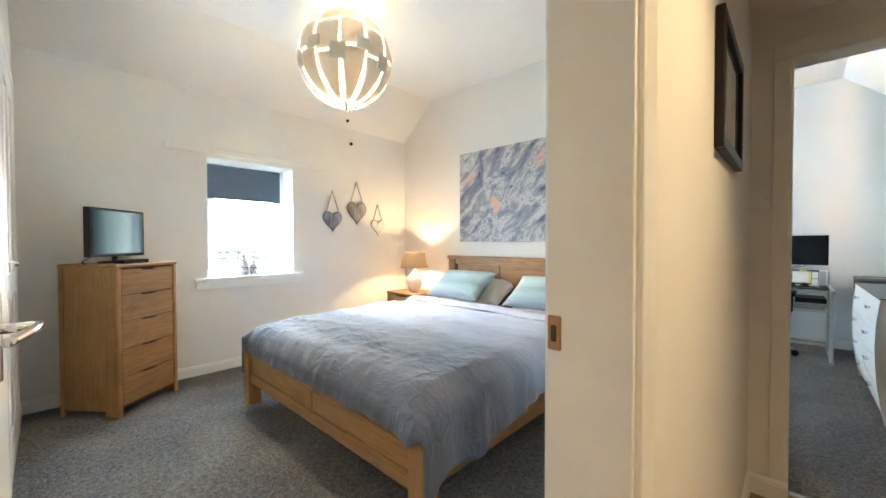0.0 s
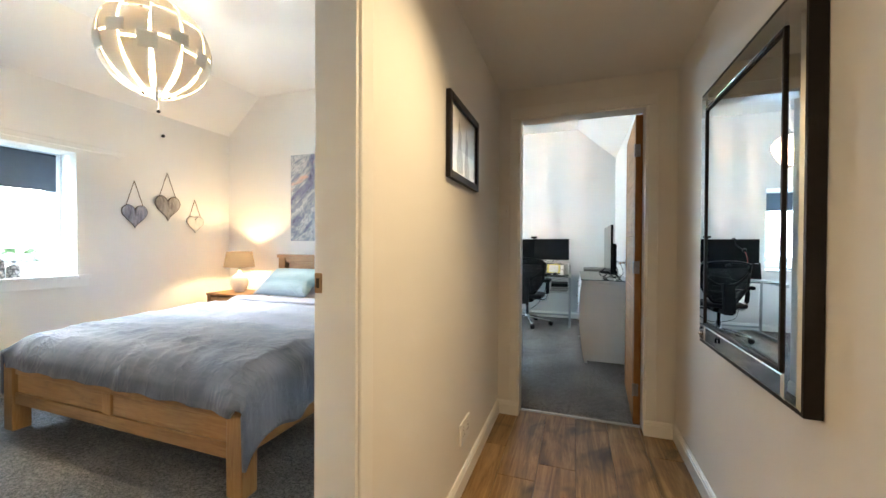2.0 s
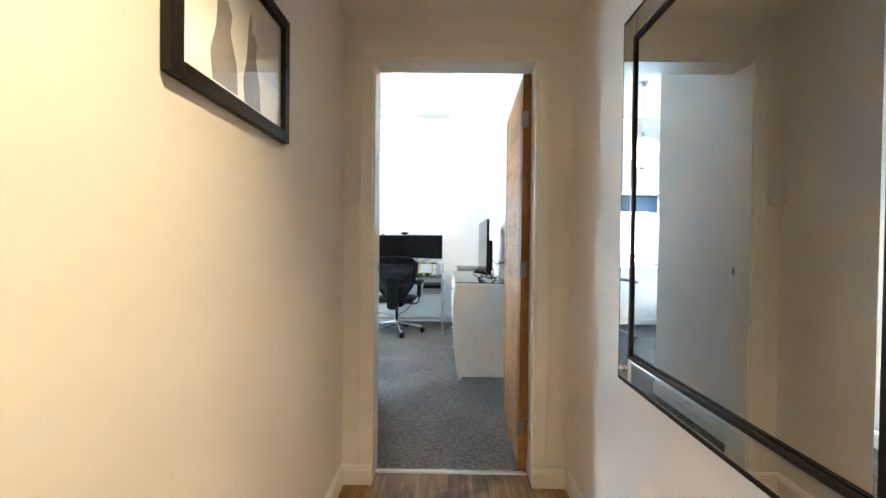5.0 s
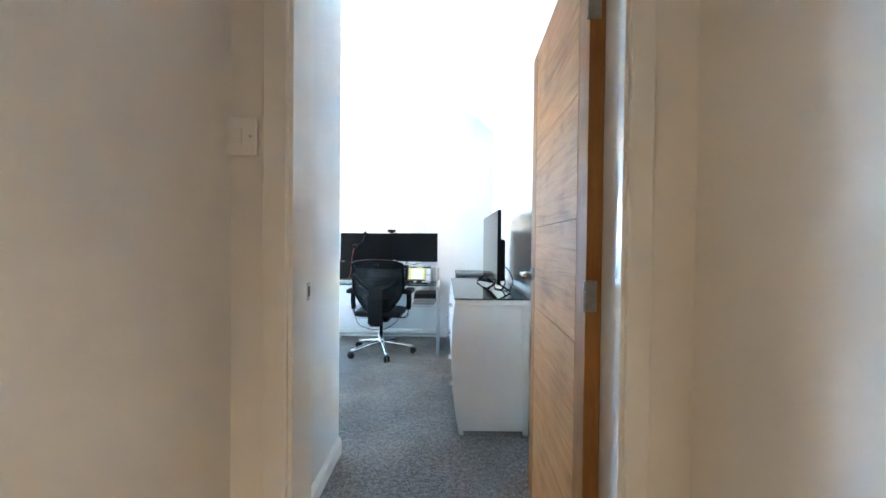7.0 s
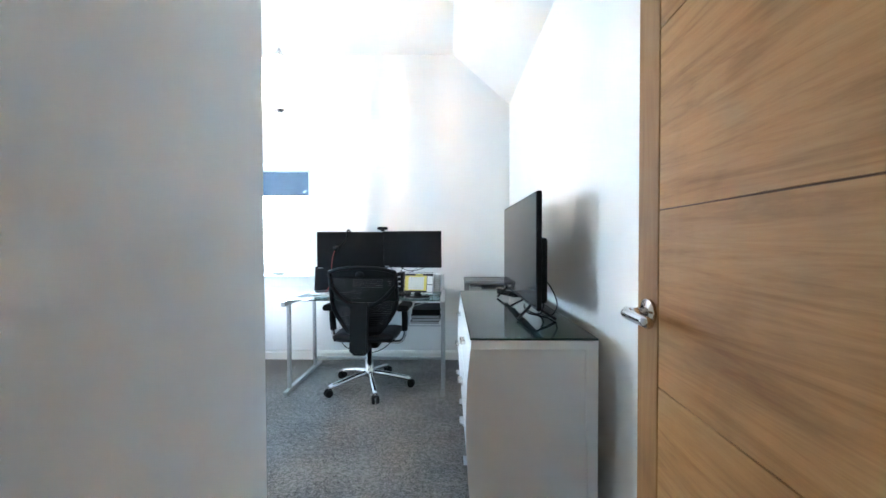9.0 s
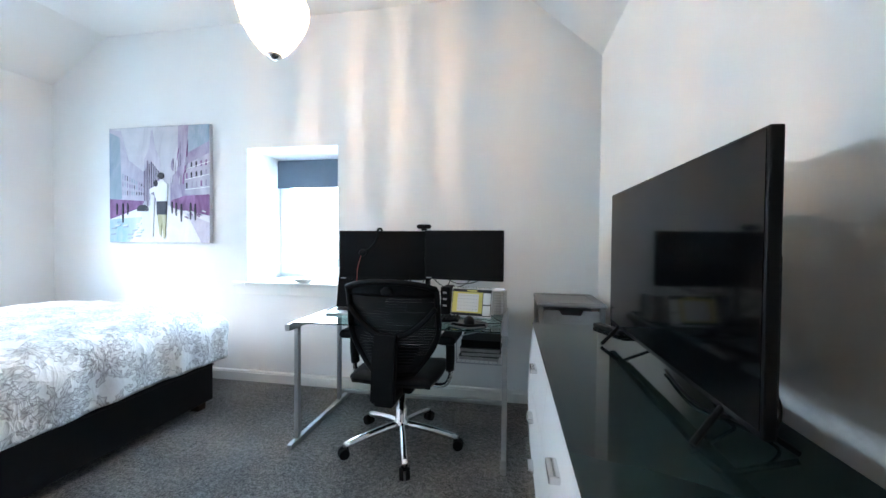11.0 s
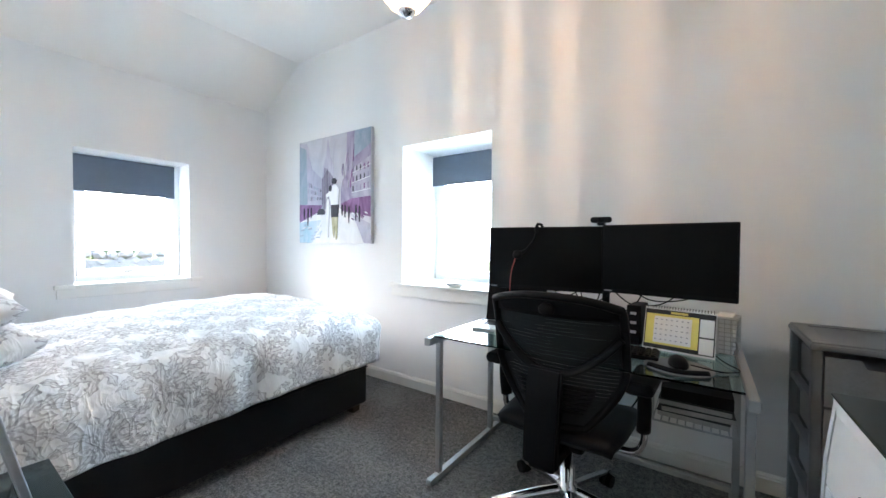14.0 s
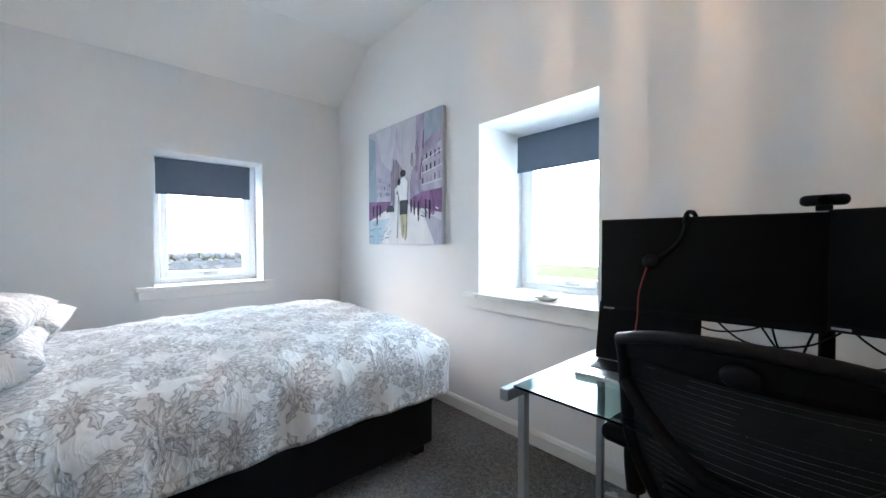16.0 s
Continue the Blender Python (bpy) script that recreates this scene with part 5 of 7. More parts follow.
m_rim = m_plain("dark_rim_metal", (0.12, 0.10, 0.09), 0.45, 0.6)
m_cord = m_plain("brown_cord", (0.16, 0.10, 0.06), 0.9)
m_h1 = m_paint_smear("marbled_slate", (0.10, 0.10, 0.14), (0.42, 0.42, 0.48), 22)
m_h2 = m_paint_smear("marbled_taupe", (0.10, 0.085, 0.08), (0.50, 0.46, 0.43), 14)
m_h3 = m_paint_smear("whitewashed_wood", (0.62, 0.58, 0.52), (0.78, 0.75, 0.70), 10)
heart((WX, 2.322, 1.415), 0.235, 0.235, 0.36, m_h1, "grey marbled heart hanging on a cord", False)
heart((WX, 2.645, 1.525), 0.265, 0.27, 0.385, m_h2, "brown and cream heart with a dark rim on a cord", True)
heart((WX, 2.955, 1.365), 0.205, 0.19, 0.29, m_h3, "small whitewashed heart hanging on a cord", False)


def tin(at, r, h, label):
    ob = thing("patterned_bottle", at, label, "bottle", "patterned bottles")
    bm = bm_new()
    lathe(bm, ((0, 0), (r, 0), (r * 1.02, 0.006), (r, h * 0.62), (r * 0.8, h * 0.72), (r * 0.45, h * 0.8), (r * 0.42, h * 0.86), (0, h * 0.86)), 28)
    m, nt, b = shader("grey_scroll_print", 0.35)
    vv = node(nt, "ShaderNodeTexVoronoi", Vector=coords(nt, "Object"), Scale=38.0)
    vv.feature = "DISTANCE_TO_EDGE"
    set_in(nt, b, "Base Color", ramp(nt, vv.outputs["Distance"], ((0.03, (0.18, 0.19, 0.21)), (0.08, (0.22, 0.23, 0.25)), (0.12, (0.66, 0.67, 0.69)), (0.34, (0.74, 0.75, 0.76)))))
    part("bottle_body", bm, m, ob, smooth=True)
    bm = bm_new()
    lathe(bm, ((0, h * 0.855), (r * 0.5, h * 0.855), (r * 0.52, h * 0.98), (r * 0.4, h), (0, h)), 20)
    part("cap", bm, GREY_MID, ob, "grey cap", True)


tin((WX - 0.07, 1.40, 0.862), 0.042, 0.205, "tall white bottle with grey scroll pattern")
tin((WX - 0.06, 1.485, 0.862), 0.040, 0.145, "short white bottle with grey scroll pattern")


def cupboard_door():
    ob = thing("cupboard", (-3.30, -0.07, 0), "white panelled built-in cupboard door with a small knob", "cupboard")
    w, h = 0.78, 2.12
    bm = bm_new()
    for a, b in (((-0.06, 0.001, 0.0), (0.0, 0.02, h + 0.06)), ((w, 0.001, 0.0), (w + 0.06, 0.02, h + 0.06)), ((0, 0.001, h), (w, 0.02, h + 0.06))):
        box(bm, a, b, 0.004)
    part("architrave", bm, TRIM, ob)
    bm = bm_new()
    for a, b in (((0.003, 0.001, 0.01), (0.1, 0.016, h - 0.003)), ((w - 0.1, 0.001, 0.01), (w - 0.003, 0.016, h - 0.003)), ((0.1, 0.001, 0.01), (w - 0.1, 0.016, 0.2)), ((0.1, 0.001, h - 0.12), (w - 0.1, 0.016, h - 0.003)), ((0.1, 0.001, 0.9), (w - 0.1, 0.016, 1.02)), ((w / 2 - 0.04, 0.001, 0.2), (w / 2 + 0.04, 0.016, 0.9)), ((w / 2 - 0.04, 0.001, 1.02), (w / 2 + 0.04, 0.016, h - 0.12))):
        box(bm, a, b, 0.002)
    dr = part("door", bm, TRIM, ob)
    for x0, x1 in ((0.1, w / 2 - 0.04), (w / 2 + 0.04, w - 0.1)):
        for z0, z1 in ((0.2, 0.9), (1.02, h - 0.12)):
            bm = bm_new()
            box(bm, (x0, 0.001, z0), (x1, 0.008, z1), 0.001)
            part("panel", bm, TRIM, dr)
    bm = bm_new()
    rod(bm, (w - 0.05, 0.016, 1.08), (w - 0.05, 0.03, 1.08), 0.006)
    ball(bm, (w - 0.05, 0.04, 1.08), 0.016)
    part("knob", bm, CHROME, dr, "small chrome knob", True)


cupboard_door()

# ---------------------------------------------------------------- office things
def glass_desk():
    ob = thing("computer_desk", (0, 0, 0), "glass topped desk on silver metal frame", "desk")
    x0, x1, y0, y1, h = -0.765, 0.445, 5.15, 5.93, 0.715
    for x, inn in ((x0, 1), (x1 - 0.03, -1)):
        bm = bm_new()
        box(bm, (x, y0, 0.0), (x + 0.03, y1, 0.032), 0.004)
        part("foot_bar", bm, SILVER, ob)
        bm = bm_new()
        box(bm, (x, y0 - 0.02, h - 0.04), (x + 0.03, y1, h - 0.002), 0.004)
        part("top_bar", bm, SILVER, ob)
        for y in (y0 + 0.07, y1 - 0.17):
            bm = bm_new()
            box(bm, (x + 0.002, y, 0.032), (x + 0.028, y + 0.028, h - 0.04), 0.003)
            part("upright", bm, SILVER, ob)
    for z, y in ((0.09, y1 - 0.15), (h - 0.03, y1 - 0.15)):
        bm = bm_new()
        box(bm, (x0 + 0.03, y, z - 0.012), (x1 - 0.03, y + 0.024, z + 0.012), 0.003)
        part("cross_bar", bm, SILVER, ob)
    bm = bm_new()
    box(bm, (x0 + 0.034, y0 + 0.005, h), (x1 - 0.034, y1, h + 0.008), 0.002)
    part("glass_top", bm, GREEN_GLASS, ob, "pale green glass top")
    # hanging shelf on the right
    bm = bm_new()
    for y in (5.42, 5.68, 5.9):
        tube(bm, ((0.15, y, 0.47), (0.415, y, 0.47)), 0.004, 6)
    for x in [0.15 + 0.0265 * k for k in range(11)]:
        tube(bm, ((x, 5.42, 0.476), (x, 5.9, 0.476)), 0.0025, 6)
    for y in (5.42, 5.9):
        tube(bm, ((0.15, y, 0.47), (0.15, y, 0.62), (0.41, y, 0.695)), 0.004, 6)
    part("wire_shelf", bm, SILVER, ob, "silver wire shelf")
    return ob


glass_desk()
for i, (z, t, mat, nm, lab) in enumerate(((0.479, 0.020, PAGES, "paper_stack", "stack of grey-edged papers on the wire shelf"), (0.503, 0.020, PAGES, "paper_stack", "stack of grey-edged papers on the wire shelf"), (0.527, 0.020, PAGES, "paper_stack", "stack of grey-edged papers on the wire shelf"), (0.551, 0.045, BLACK, "ring_binder", "closed black ring binder on the papers"))):
    ob = thing(nm, (0.285, 5.62, z), lab, "papers" if mat is PAGES else "binder", "", (-3, 2, -1, 1)[i])
    bm = bm_new()
    box(bm, (-0.115, -0.17, 0), (0.115, 0.17, t), 0.003)
    part("paper_block" if mat is PAGES else "binder_body", bm, mat, ob)
    if mat is PAGES:
        bm = bm_new()
        box(bm, (-0.118, -0.174, t), (0.118, 0.172, t + 0.003), 0.001)
        part("cover", bm, FRAME_BLACK, ob, "dark cover sheet")


def monitor(a, b, z0, z1, label):
    """A flat screen whose top edge runs from a to b on the plan."""
    a, b = Vector((*a, 0)), Vector((*b, 0))
    d = b - a
    rz = math.degrees(math.atan2(d.y, d.x))
    ob = thing("monitor", (*((a + b) / 2).xy, 0.723), label, "monitor", "desk monitors", rz)
    w = d.length
    lo, hi = z0 - 0.723, z1 - 0.723
    bm = bm_new()
    box(bm, (-w / 2, 0, lo), (w / 2, 0.022, hi), 0.004)
    part("casing", bm, BLACK, ob)
    bm = bm_new()
    box(bm, (-w / 2 + 0.006, -0.0015, lo + 0.02), (w / 2 - 0.006, -0.0003, hi - 0.006))
    part("screen", bm, SCREEN_MATT, ob, "dark matt screen")
    bm = bm_new()
    box(bm, (-w / 2 + 0.01, -0.0018, lo + 0.007), (-w / 2 + 0.045, -0.0003, lo + 0.013))
    part("badge", bm, GREY_MID, ob, "small pale badge")
    bm = bm_new()
    box(bm, (-0.06, 0.022, (lo + hi) / 2 - 0.06), (0.06, 0.045, (lo + hi) / 2 + 0.06), 0.006)
    part("mount", bm, BLACK, ob)
    return ob


monitor((-0.632, 5.52), (-0.080, 5.597), 0.925, 1.24, "black desktop monitor on an arm, switched off")
monitor((-0.083, 5.597), (0.413, 5.53), 0.935, 1.245, "black desktop monitor on an arm, switched off")
ob = thing("monitor_stand", (-0.085, 5.70, 0.723), "black metal twin monitor pole stand", "monitor stand")
bm = bm_new()
box(bm, (-0.13, -0.08, 0), (0.13, 0.08, 0.012), 0.005)
part("base_plate", bm, BLACK, ob)
bm = bm_new()
rod(bm, (0, 0, 0.012), (0, 0, 0.44), 0.017)
part("pole", bm, BLACK, ob, smooth=True)
for sx in (-1, 1):
    bm = bm_new()
    tube(bm, bend(((0, 0, 0.36), (sx * 0.13, 0.03, 0.36), (sx * 0.25, -0.07, 0.36))), 0.012, 8)
    part("arm", bm, BLACK, ob, smooth=True)

ob = thing("webcam", (-0.09, 5.595, 1.243), "small black webcam clipped over the monitors", "webcam", "", 3)
bm = bm_new()
box(bm, (-0.046, -0.02, 0.012), (0.046, 0.012, 0.04), 0.012, 3)
part("camera_body", bm, BLACK, ob)
bm = bm_new()
rod(bm, (0, -0.019, 0.026), (0, -0.024, 0.026), 0.011)
part("lens", bm, BLACK_GLOSS, ob)
bm = bm_new()
box(bm, (-0.016, -0.016, 0.0), (0.016, 0.03, 0.013), 0.003)
part("clip", bm, BLACK, ob)

ob = thing("headset", (0, 0, 0), "black headset with a red cable hung over the monitor", "headset")
bm = bm_new()
tube(bm, bend(((-0.38, 5.548, 1.243), (-0.376, 5.535, 1.225), (-0.39, 5.525, 1.17), (-0.43, 5.525, 1.125), (-0.47, 5.525, 1.105))), 0.007, 8)
tube(bm, bend(((-0.365, 5.585, 1.19), (-0.368, 5.585, 1.245), (-0.378, 5.548, 1.252), (-0.382, 5.53, 1.22))), 0.007, 8)
part("headband", bm, BLACK, ob, smooth=True)
bm = bm_new()
ball(bm, (-0.472, 5.52, 1.10), 0.026, 16, 10, (1, 0.6, 0.9))
part("earpad", bm, BLACK, ob, smooth=True)
bm = bm_new()
tube(bm, bend(((-0.48, 5.515, 1.085), (-0.50, 5.505, 1.0), (-0.505, 5.50, 0.9), (-0.52, 5.48, 0.78), (-0.55, 5.46, 0.73))), 0.0025, 6)
part("cable", bm, m_plain("red_cable", (0.30, 0.03, 0.02), 0.5), ob, "thin red cable", True)


def laptop():
    ob = thing("laptop", (-0.52, 5.60, 0.723), "open silver laptop with a dark screen", "laptop", "", 8)
    bm = bm_new()
    box(bm, (-0.16, -0.21, 0), (0.16, 0.0, 0.014), 0.004)
    part("base", bm, STEEL, ob)
    bm = bm_new()
    prism(bm, ((0.0, 0.014), (0.008, 0.014), (0.055, 0.215), (0.047, 0.217)), "x", -0.16, 0.16)
    part("lid", bm, BLACK, ob)
    bm = bm_new()
    box(bm, (-0.14, -0.13, 0.014), (0.14, -0.02, 0.0155))
    part("keyboard", bm, BLACK, ob)


laptop()


def calendar():
    ob = thing("desk_calendar", (0.228, 5.555, 0.723), "tent desk calendar with yellow page borders", "calendar", "", -8)
    bm = bm_new()
    prism(bm, ((-0.055, 0.0), (-0.052, 0.0), (-0.004, 0.165), (0.045, 0.0), (0.048, 0.0), (-0.002, 0.17), (-0.006, 0.17)), "x", -0.125, 0.125)
    part("card_stand", bm, PAPER, ob)
    yel = m_plain("yellow_print", (0.78, 0.68, 0.20), 0.7)
    ink = m_plain("black_print", (0.03, 0.03, 0.03), 0.7)
    tilt = math.degrees(math.atan2(0.049, 0.165))
    M = pose(0, -0.0562, 0.002, -tilt)

    def slip(a, b, d, mat, nm):
        bm = bm_new()
        box(bm, (a[0], -d, a[1]), (b[0], -d + 0.0006, b[1]))
        bmesh.ops.transform(bm, matrix=M, verts=bm.verts)
        return part(nm, bm, mat, ob)
    slip((-0.122, 0.006), (0.122, 0.166), 0.0008, ink, "page_border")
    slip((-0.118, 0.022), (0.068, 0.148), 0.0014, yel, "yellow_border")
    slip((-0.088, 0.030), (0.045, 0.138), 0.002, PAPER, "month_grid")
    slip((0.072, 0.010), (0.118, 0.07), 0.0014, PAPER, "note_box")
    slip((0.072, 0.076), (0.118, 0.145), 0.0014, PAPER, "note_box")
    for r in range(5):
        for c in range(7):
            x, z = -0.083 + c * 0.0185, 0.036 + r * 0.0205
            slip((x, z + 0.006), (x + 0.007, z + 0.0095), 0.0025, GREY_MID, "date_mark")
    slip((-0.03, 0.152), (0.03, 0.161), 0.0014, yel, "title_bar")
    bm = bm_new()
    for k in range(24):
        x = -0.115 + k * 0.01
        tube(bm, [(x, -0.004 + 0.006 * math.cos(a), 0.17 + 0.006 * math.sin(a)) for a in [j * math.pi / 4 for j in range(8)]], 0.001, 5, 1, True)
    part("spiral", bm, BLACK, ob, "black wire spiral")


calendar()

ob = thing("mouse", (0.235, 5.30, 0.731), "black computer mouse on a grey mat", "mouse", "", 12)
bm = bm_new()
ball(bm, (0, 0, 0.006), 0.05, 20, 12, (0.62, 1.05, 0.62))
bmesh.ops.bisect_plane(bm, geom=list(bm.verts) + list(bm.edges) + list(bm.faces), plane_co=(0, 0, 0), plane_no=(0, 0, -1), clear_outer=True)
part("mouse_body", bm, BLACK, ob, smooth=True)
ob = thing("mouse_mat", (0.235, 5.30, 0.7235), "round edged grey mouse mat with wrist pad", "mouse mat")
bm = bm_new()
lathe(bm, ((0, 0.0), (0.105, 0.0), (0.108, 0.002), (0.105, 0.0045), (0, 0.0045)), 36)
part("mat", bm, GREY_PLASTIC, ob)
bm = bm_new()
tube(bm, bend(((-0.09, -0.045, 0.008), (0.0, -0.085, 0.009), (0.09, -0.045, 0.008))), 0.011, 10, 0.5)
part("wrist_pad", bm, BLACK, ob, smooth=True)
ob = thing("keyboard", (-0.02, 5.38, 0.7235), "black computer keyboard on the glass desk", "keyboard", "", 2)
bm = bm_new()
box(bm, (-0.2, -0.065, 0), (0.19, 0.065, 0.016), 0.005)
part("keyboard_body", bm, BLACK, ob)
key_me = None
for r in range(5):
    for c in range(18):
        if key_me is None:
            bm = bm_new()
            box(bm, (-0.0085, -0.0095, 0), (0.0085, 0.0095, 0.006), 0.002, 1)
            k = part("key", bm, BLACK, ob)
            key_me = k.data
        else:
            k = new("key", key_me)
            k.parent = ob
        k.location = (-0.187 + c * 0.0212, -0.05 + r * 0.0245, 0.016)
ob = thing("docking_station", (0.065, 5.61, 0.723), "upright black docking box with cables", "docking station", "", -6)
bm = bm_new()
box(bm, (-0.028, -0.07, 0), (0.028, 0.07, 0.17), 0.006)
part("dock_body", bm, BLACK, ob)
for z in (0.05, 0.09, 0.13):
    bm = bm_new()
    box(bm, (-0.012, -0.0715, z), (0.012, -0.0695, z + 0.012), 0.001)
    part("port", bm, GREY_MID, ob)
ob = thing("pen_holder", (0.385, 5.66, 0.723), "silver wire mesh letter holder", "letter holder", "", -8)
bm = bm_new()
for k in range(9):
    z = 0.004 + k * 0.017
    tube(bm, ((-0.04, -0.07, z), (0.04, -0.07, z), (0.04, 0.07, z), (-0.04, 0.07, z)), 0.0016, 5, 1, True)
for k in range(8):
    y = -0.07 + k * 0.02
    for x in (-0.04, 0.04):
        tube(bm, ((x, y, 0.0), (x, y, 0.142)), 0.0014, 5)
for k in range(5):
    x = -0.04 + 0.02 * k
    for y in (-0.07, 0.07):
        tube(bm, ((x, y, 0.0), (x, y, 0.142)), 0.0014, 5)
part("wire_basket", bm, STEEL, ob)
bm = bm_new()
box(bm, (-0.03, -0.06, 0.002), (0.025, 0.06, 0.15), 0.001)
part("letters", bm, PAPER, ob, "white letters inside")
ob = thing("desk_cables", (0, 0, 0), "black cables hanging behind the monitors", "cables")
part("cable", tube(bm_new(), bend(((-0.42, 5.64, 0.95), (-0.33, 5.66, 0.915), (-0.22, 5.68, 0.93), (-0.14, 5.69, 0.955))), 0.003, 6), BLACK, ob, smooth=True)
part("cable", tube(bm_new(), bend(((-0.2, 5.66, 0.94), (-0.17, 5.67, 0.84), (-0.08, 5.66, 0.81), (0.03, 5.63, 0.86))), 0.003, 6), BLACK, ob, smooth=True)
part("cable", tube(bm_new(), bend(((-0.1, 5.67, 0.95), (-0.13, 5.69, 0.8), (-0.02, 5.72, 0.74), (0.06, 5.70, 0.80))), 0.003, 6), BLACK, ob, smooth=True)
part("cable", tube(bm_new(), bend(((0.27, 5.32, 0.735), (0.36, 5.31, 0.73), (0.41, 5.36, 0.73), (0.37, 5.45, 0.73), (0.32, 5.62, 0.73))), 0.002, 6), BLACK, ob, smooth=True)
part("cable", tube(bm_new(), bend(((0.1, 5.75, 0.72), (0.03, 5.86, 0.35), (-0.2, 5.9, 0.12), (-0.5, 5.92, 0.15), (-0.6, 6.02, 0.3))), 0.004, 6), BLACK, ob, smooth=True)
for k, (xa, xb, low) in enumerate(((-0.44, -0.16, 0.885), (-0.36, -0.02, 0.86), (-0.24, 0.10, 0.80), (-0.06, 0.24, 0.875), (0.02, 0.32, 0.90))):
    part("cable", tube(bm_new(), bend(((xa, 5.63, 0.96), (xa + 0.3 * (xb - xa), 5.66 + 0.01 * k, low), (xa + 0.7 * (xb - xa), 5.67, low + 0.015), (xb, 5.63, 0.965))), 0.003, 6), BLACK, ob, smooth=True)


def office_chair():
    ob = thing("office_chair", (-0.155, 5.335, 0), "black mesh office chair on a chrome five-star base", "office chair", "", -3)
    bm = bm_new()
    lathe(bm, ((0, 0.095), (0.035, 0.095), (0.045, 0.11), (0.04, 0.15), (0.03, 0.155), (0.03, 0.22), (0.02, 0.222), (0.02, 0.36), (0, 0.36)), 24)
    part("gas_lift", bm, CHROME, ob, smooth=True)
    for k in range(5):
        a = radians(-68 + 72 * k)
        c, s = math.cos(a), math.sin(a)
        bm = bm_new()
        tube(bm, bend(((0.025 * c, 0.025 * s, 0.125), (0.16 * c, 0.16 * s, 0.105), (0.325 * c, 0.325 * s, 0.07)), 5), 0.021, 10, 0.7)
        part("base_leg", bm, CHROME, ob, smooth=True)
        bm = bm_new()
        rod(bm, (0.325 * c, 0.325 * s, 0.045), (0.325 * c, 0.325 * s, 0.08), 0.008)
        ct = part("caster", bm, CHROME, ob)
        for sd in (-1, 1):
            bm = bm_new()
            n = Vector((-s, c, 0))
            p = Vector((0.33 * c, 0.33 * s, 0.0315))
            rod(bm, p + n * sd * 0.006, p + n * sd * 0.026, 0.031, 0.027, 18)
            part("wheel", bm, BLACK, ct, "black caster wheel")
    bm = bm_new()
    box(bm, (-0.1, -0.12, 0.34), (0.1, 0.12, 0.40), 0.02)
    tube(bm, ((-0.2, 0.02, 0.375), (0.2, 0.02, 0.375)), 0.007, 8)
    part("tilt_box", bm, BLACK, ob)
    bm = bm_new()

    def f(u, v):
        x, y = (u - 0.5) * 0.50, (v - 0.5) * 0.46
        r = 1 - 0.10 * (2 * v - 1) ** 2
        edge = max(abs(2 * u - 1), abs(2 * v - 1)) ** 6
        return (x * r, y + 0.03, 0.465 + 0.012 * (2 * u - 1) ** 2 - 0.03 * edge - 0.02 * max(0, v - 0.75) * 4)
    sheet(bm, f, 20, 20, 0.04)
    part("seat", bm, BLACK_LEATHER, ob, "black padded seat", True)
    # backrest: outline frame, net, lumbar bow and spine
    B0, H = -0.19, 0.965

    def back(u, v):
        """u -1..1 across, v 0..1 up."""
        w = 0.115 + 0.135 * math.sin(math.pi / 2 * min(1.0, v / 0.52)) - 0.012 * max(0.0, v - 0.5)
        x = u * w
        z = 0.47 + v * (H - 0.47)
        y = B0 - 0.05 * v + 0.05 * (u * u) + 0.045 * math.sin(v * math.pi) * 0.7
        if v > 0.9:
            z -= 0.035 * (v - 0.9) / 0.1 * abs(u) ** 2.5
        return Vector((x, y, z))
    ring = [back(-1, k / 14) for k in range(15)] + [back(-1 + 2 * k / 12, 1) for k in range(1, 12)] + [back(1, 1 - k / 14) for k in range(15)] + [back(1 - 2 * k / 12, 0) for k in range(1, 12)]
    bm = bm_new()
    tube(bm, ring, 0.019, 10, 0.8, True)
    part("back_frame", bm, BLACK, ob, smooth=True)
    bm = bm_new()

    def net(u, v):
        return back(-0.97 + 1.94 * u, 0.02 + 0.96 * v)
    sheet(bm, net, 18, 26, 0, (0.5, 0.5))
    part("back_net", bm, NET, ob, "black woven net", True)
    bm = bm_new()

    def top(u, v):
        p = back(-0.96 + 1.92 * u, 0.84 + 0.15 * v)
        return p + Vector((0, -0.008, 0))
    sheet(bm, top, 16, 4, 0.012)
    part("head_band", bm, BLACK, ob, smooth=True)
    bm = bm_new()
    ball(bm, back(0, 0.9) + Vector((0, -0.02, 0)), 0.03, 16, 10, (1.1, 0.4, 0.8))
    part("back_button", bm, BLACK, ob, smooth=True)
    bm = bm_new()
    pts = [back(u, 0.74 - 0.34 * (1 - u * u)) + Vector((0, -0.022, 0)) for u in [-0.98 + 1.96 * k / 16 for k in range(17)]]
    tube(bm, pts, 0.017, 8, 0.6)
    part("lumbar_bow", bm, BLACK, ob, smooth=True)
    bm = bm_new()
    for k in range(7):
        v = 0.13 + k * 0.032
        tube(bm, [back(u, v) + Vector((0, -0.016, 0)) for u in [-0.7 + 1.4 * j / 8 for j in range(9)]], 0.006, 6, 0.5)
    part("lumbar_slats", bm, BLACK, ob, smooth=True)
    bm = bm_new()
    prism(bm, ((-0.305, 0.36), (-0.275, 0.35), (-0.24, 0.60), (-0.235, 0.70), (-0.262, 0.705), (-0.285, 0.60)), "x", -0.065, 0.065)
    bmesh.ops.bevel(bm, geom=list(bm.edges), offset=0.008, segments=2, affect="EDGES")
    part("spine", bm, BLACK, ob)
    bm = bm_new()
    box(bm, (-0.05, -0.29, 0.335), (0.05, -0.06, 0.385), 0.012)
    part("spine_foot", bm, BLACK, ob)
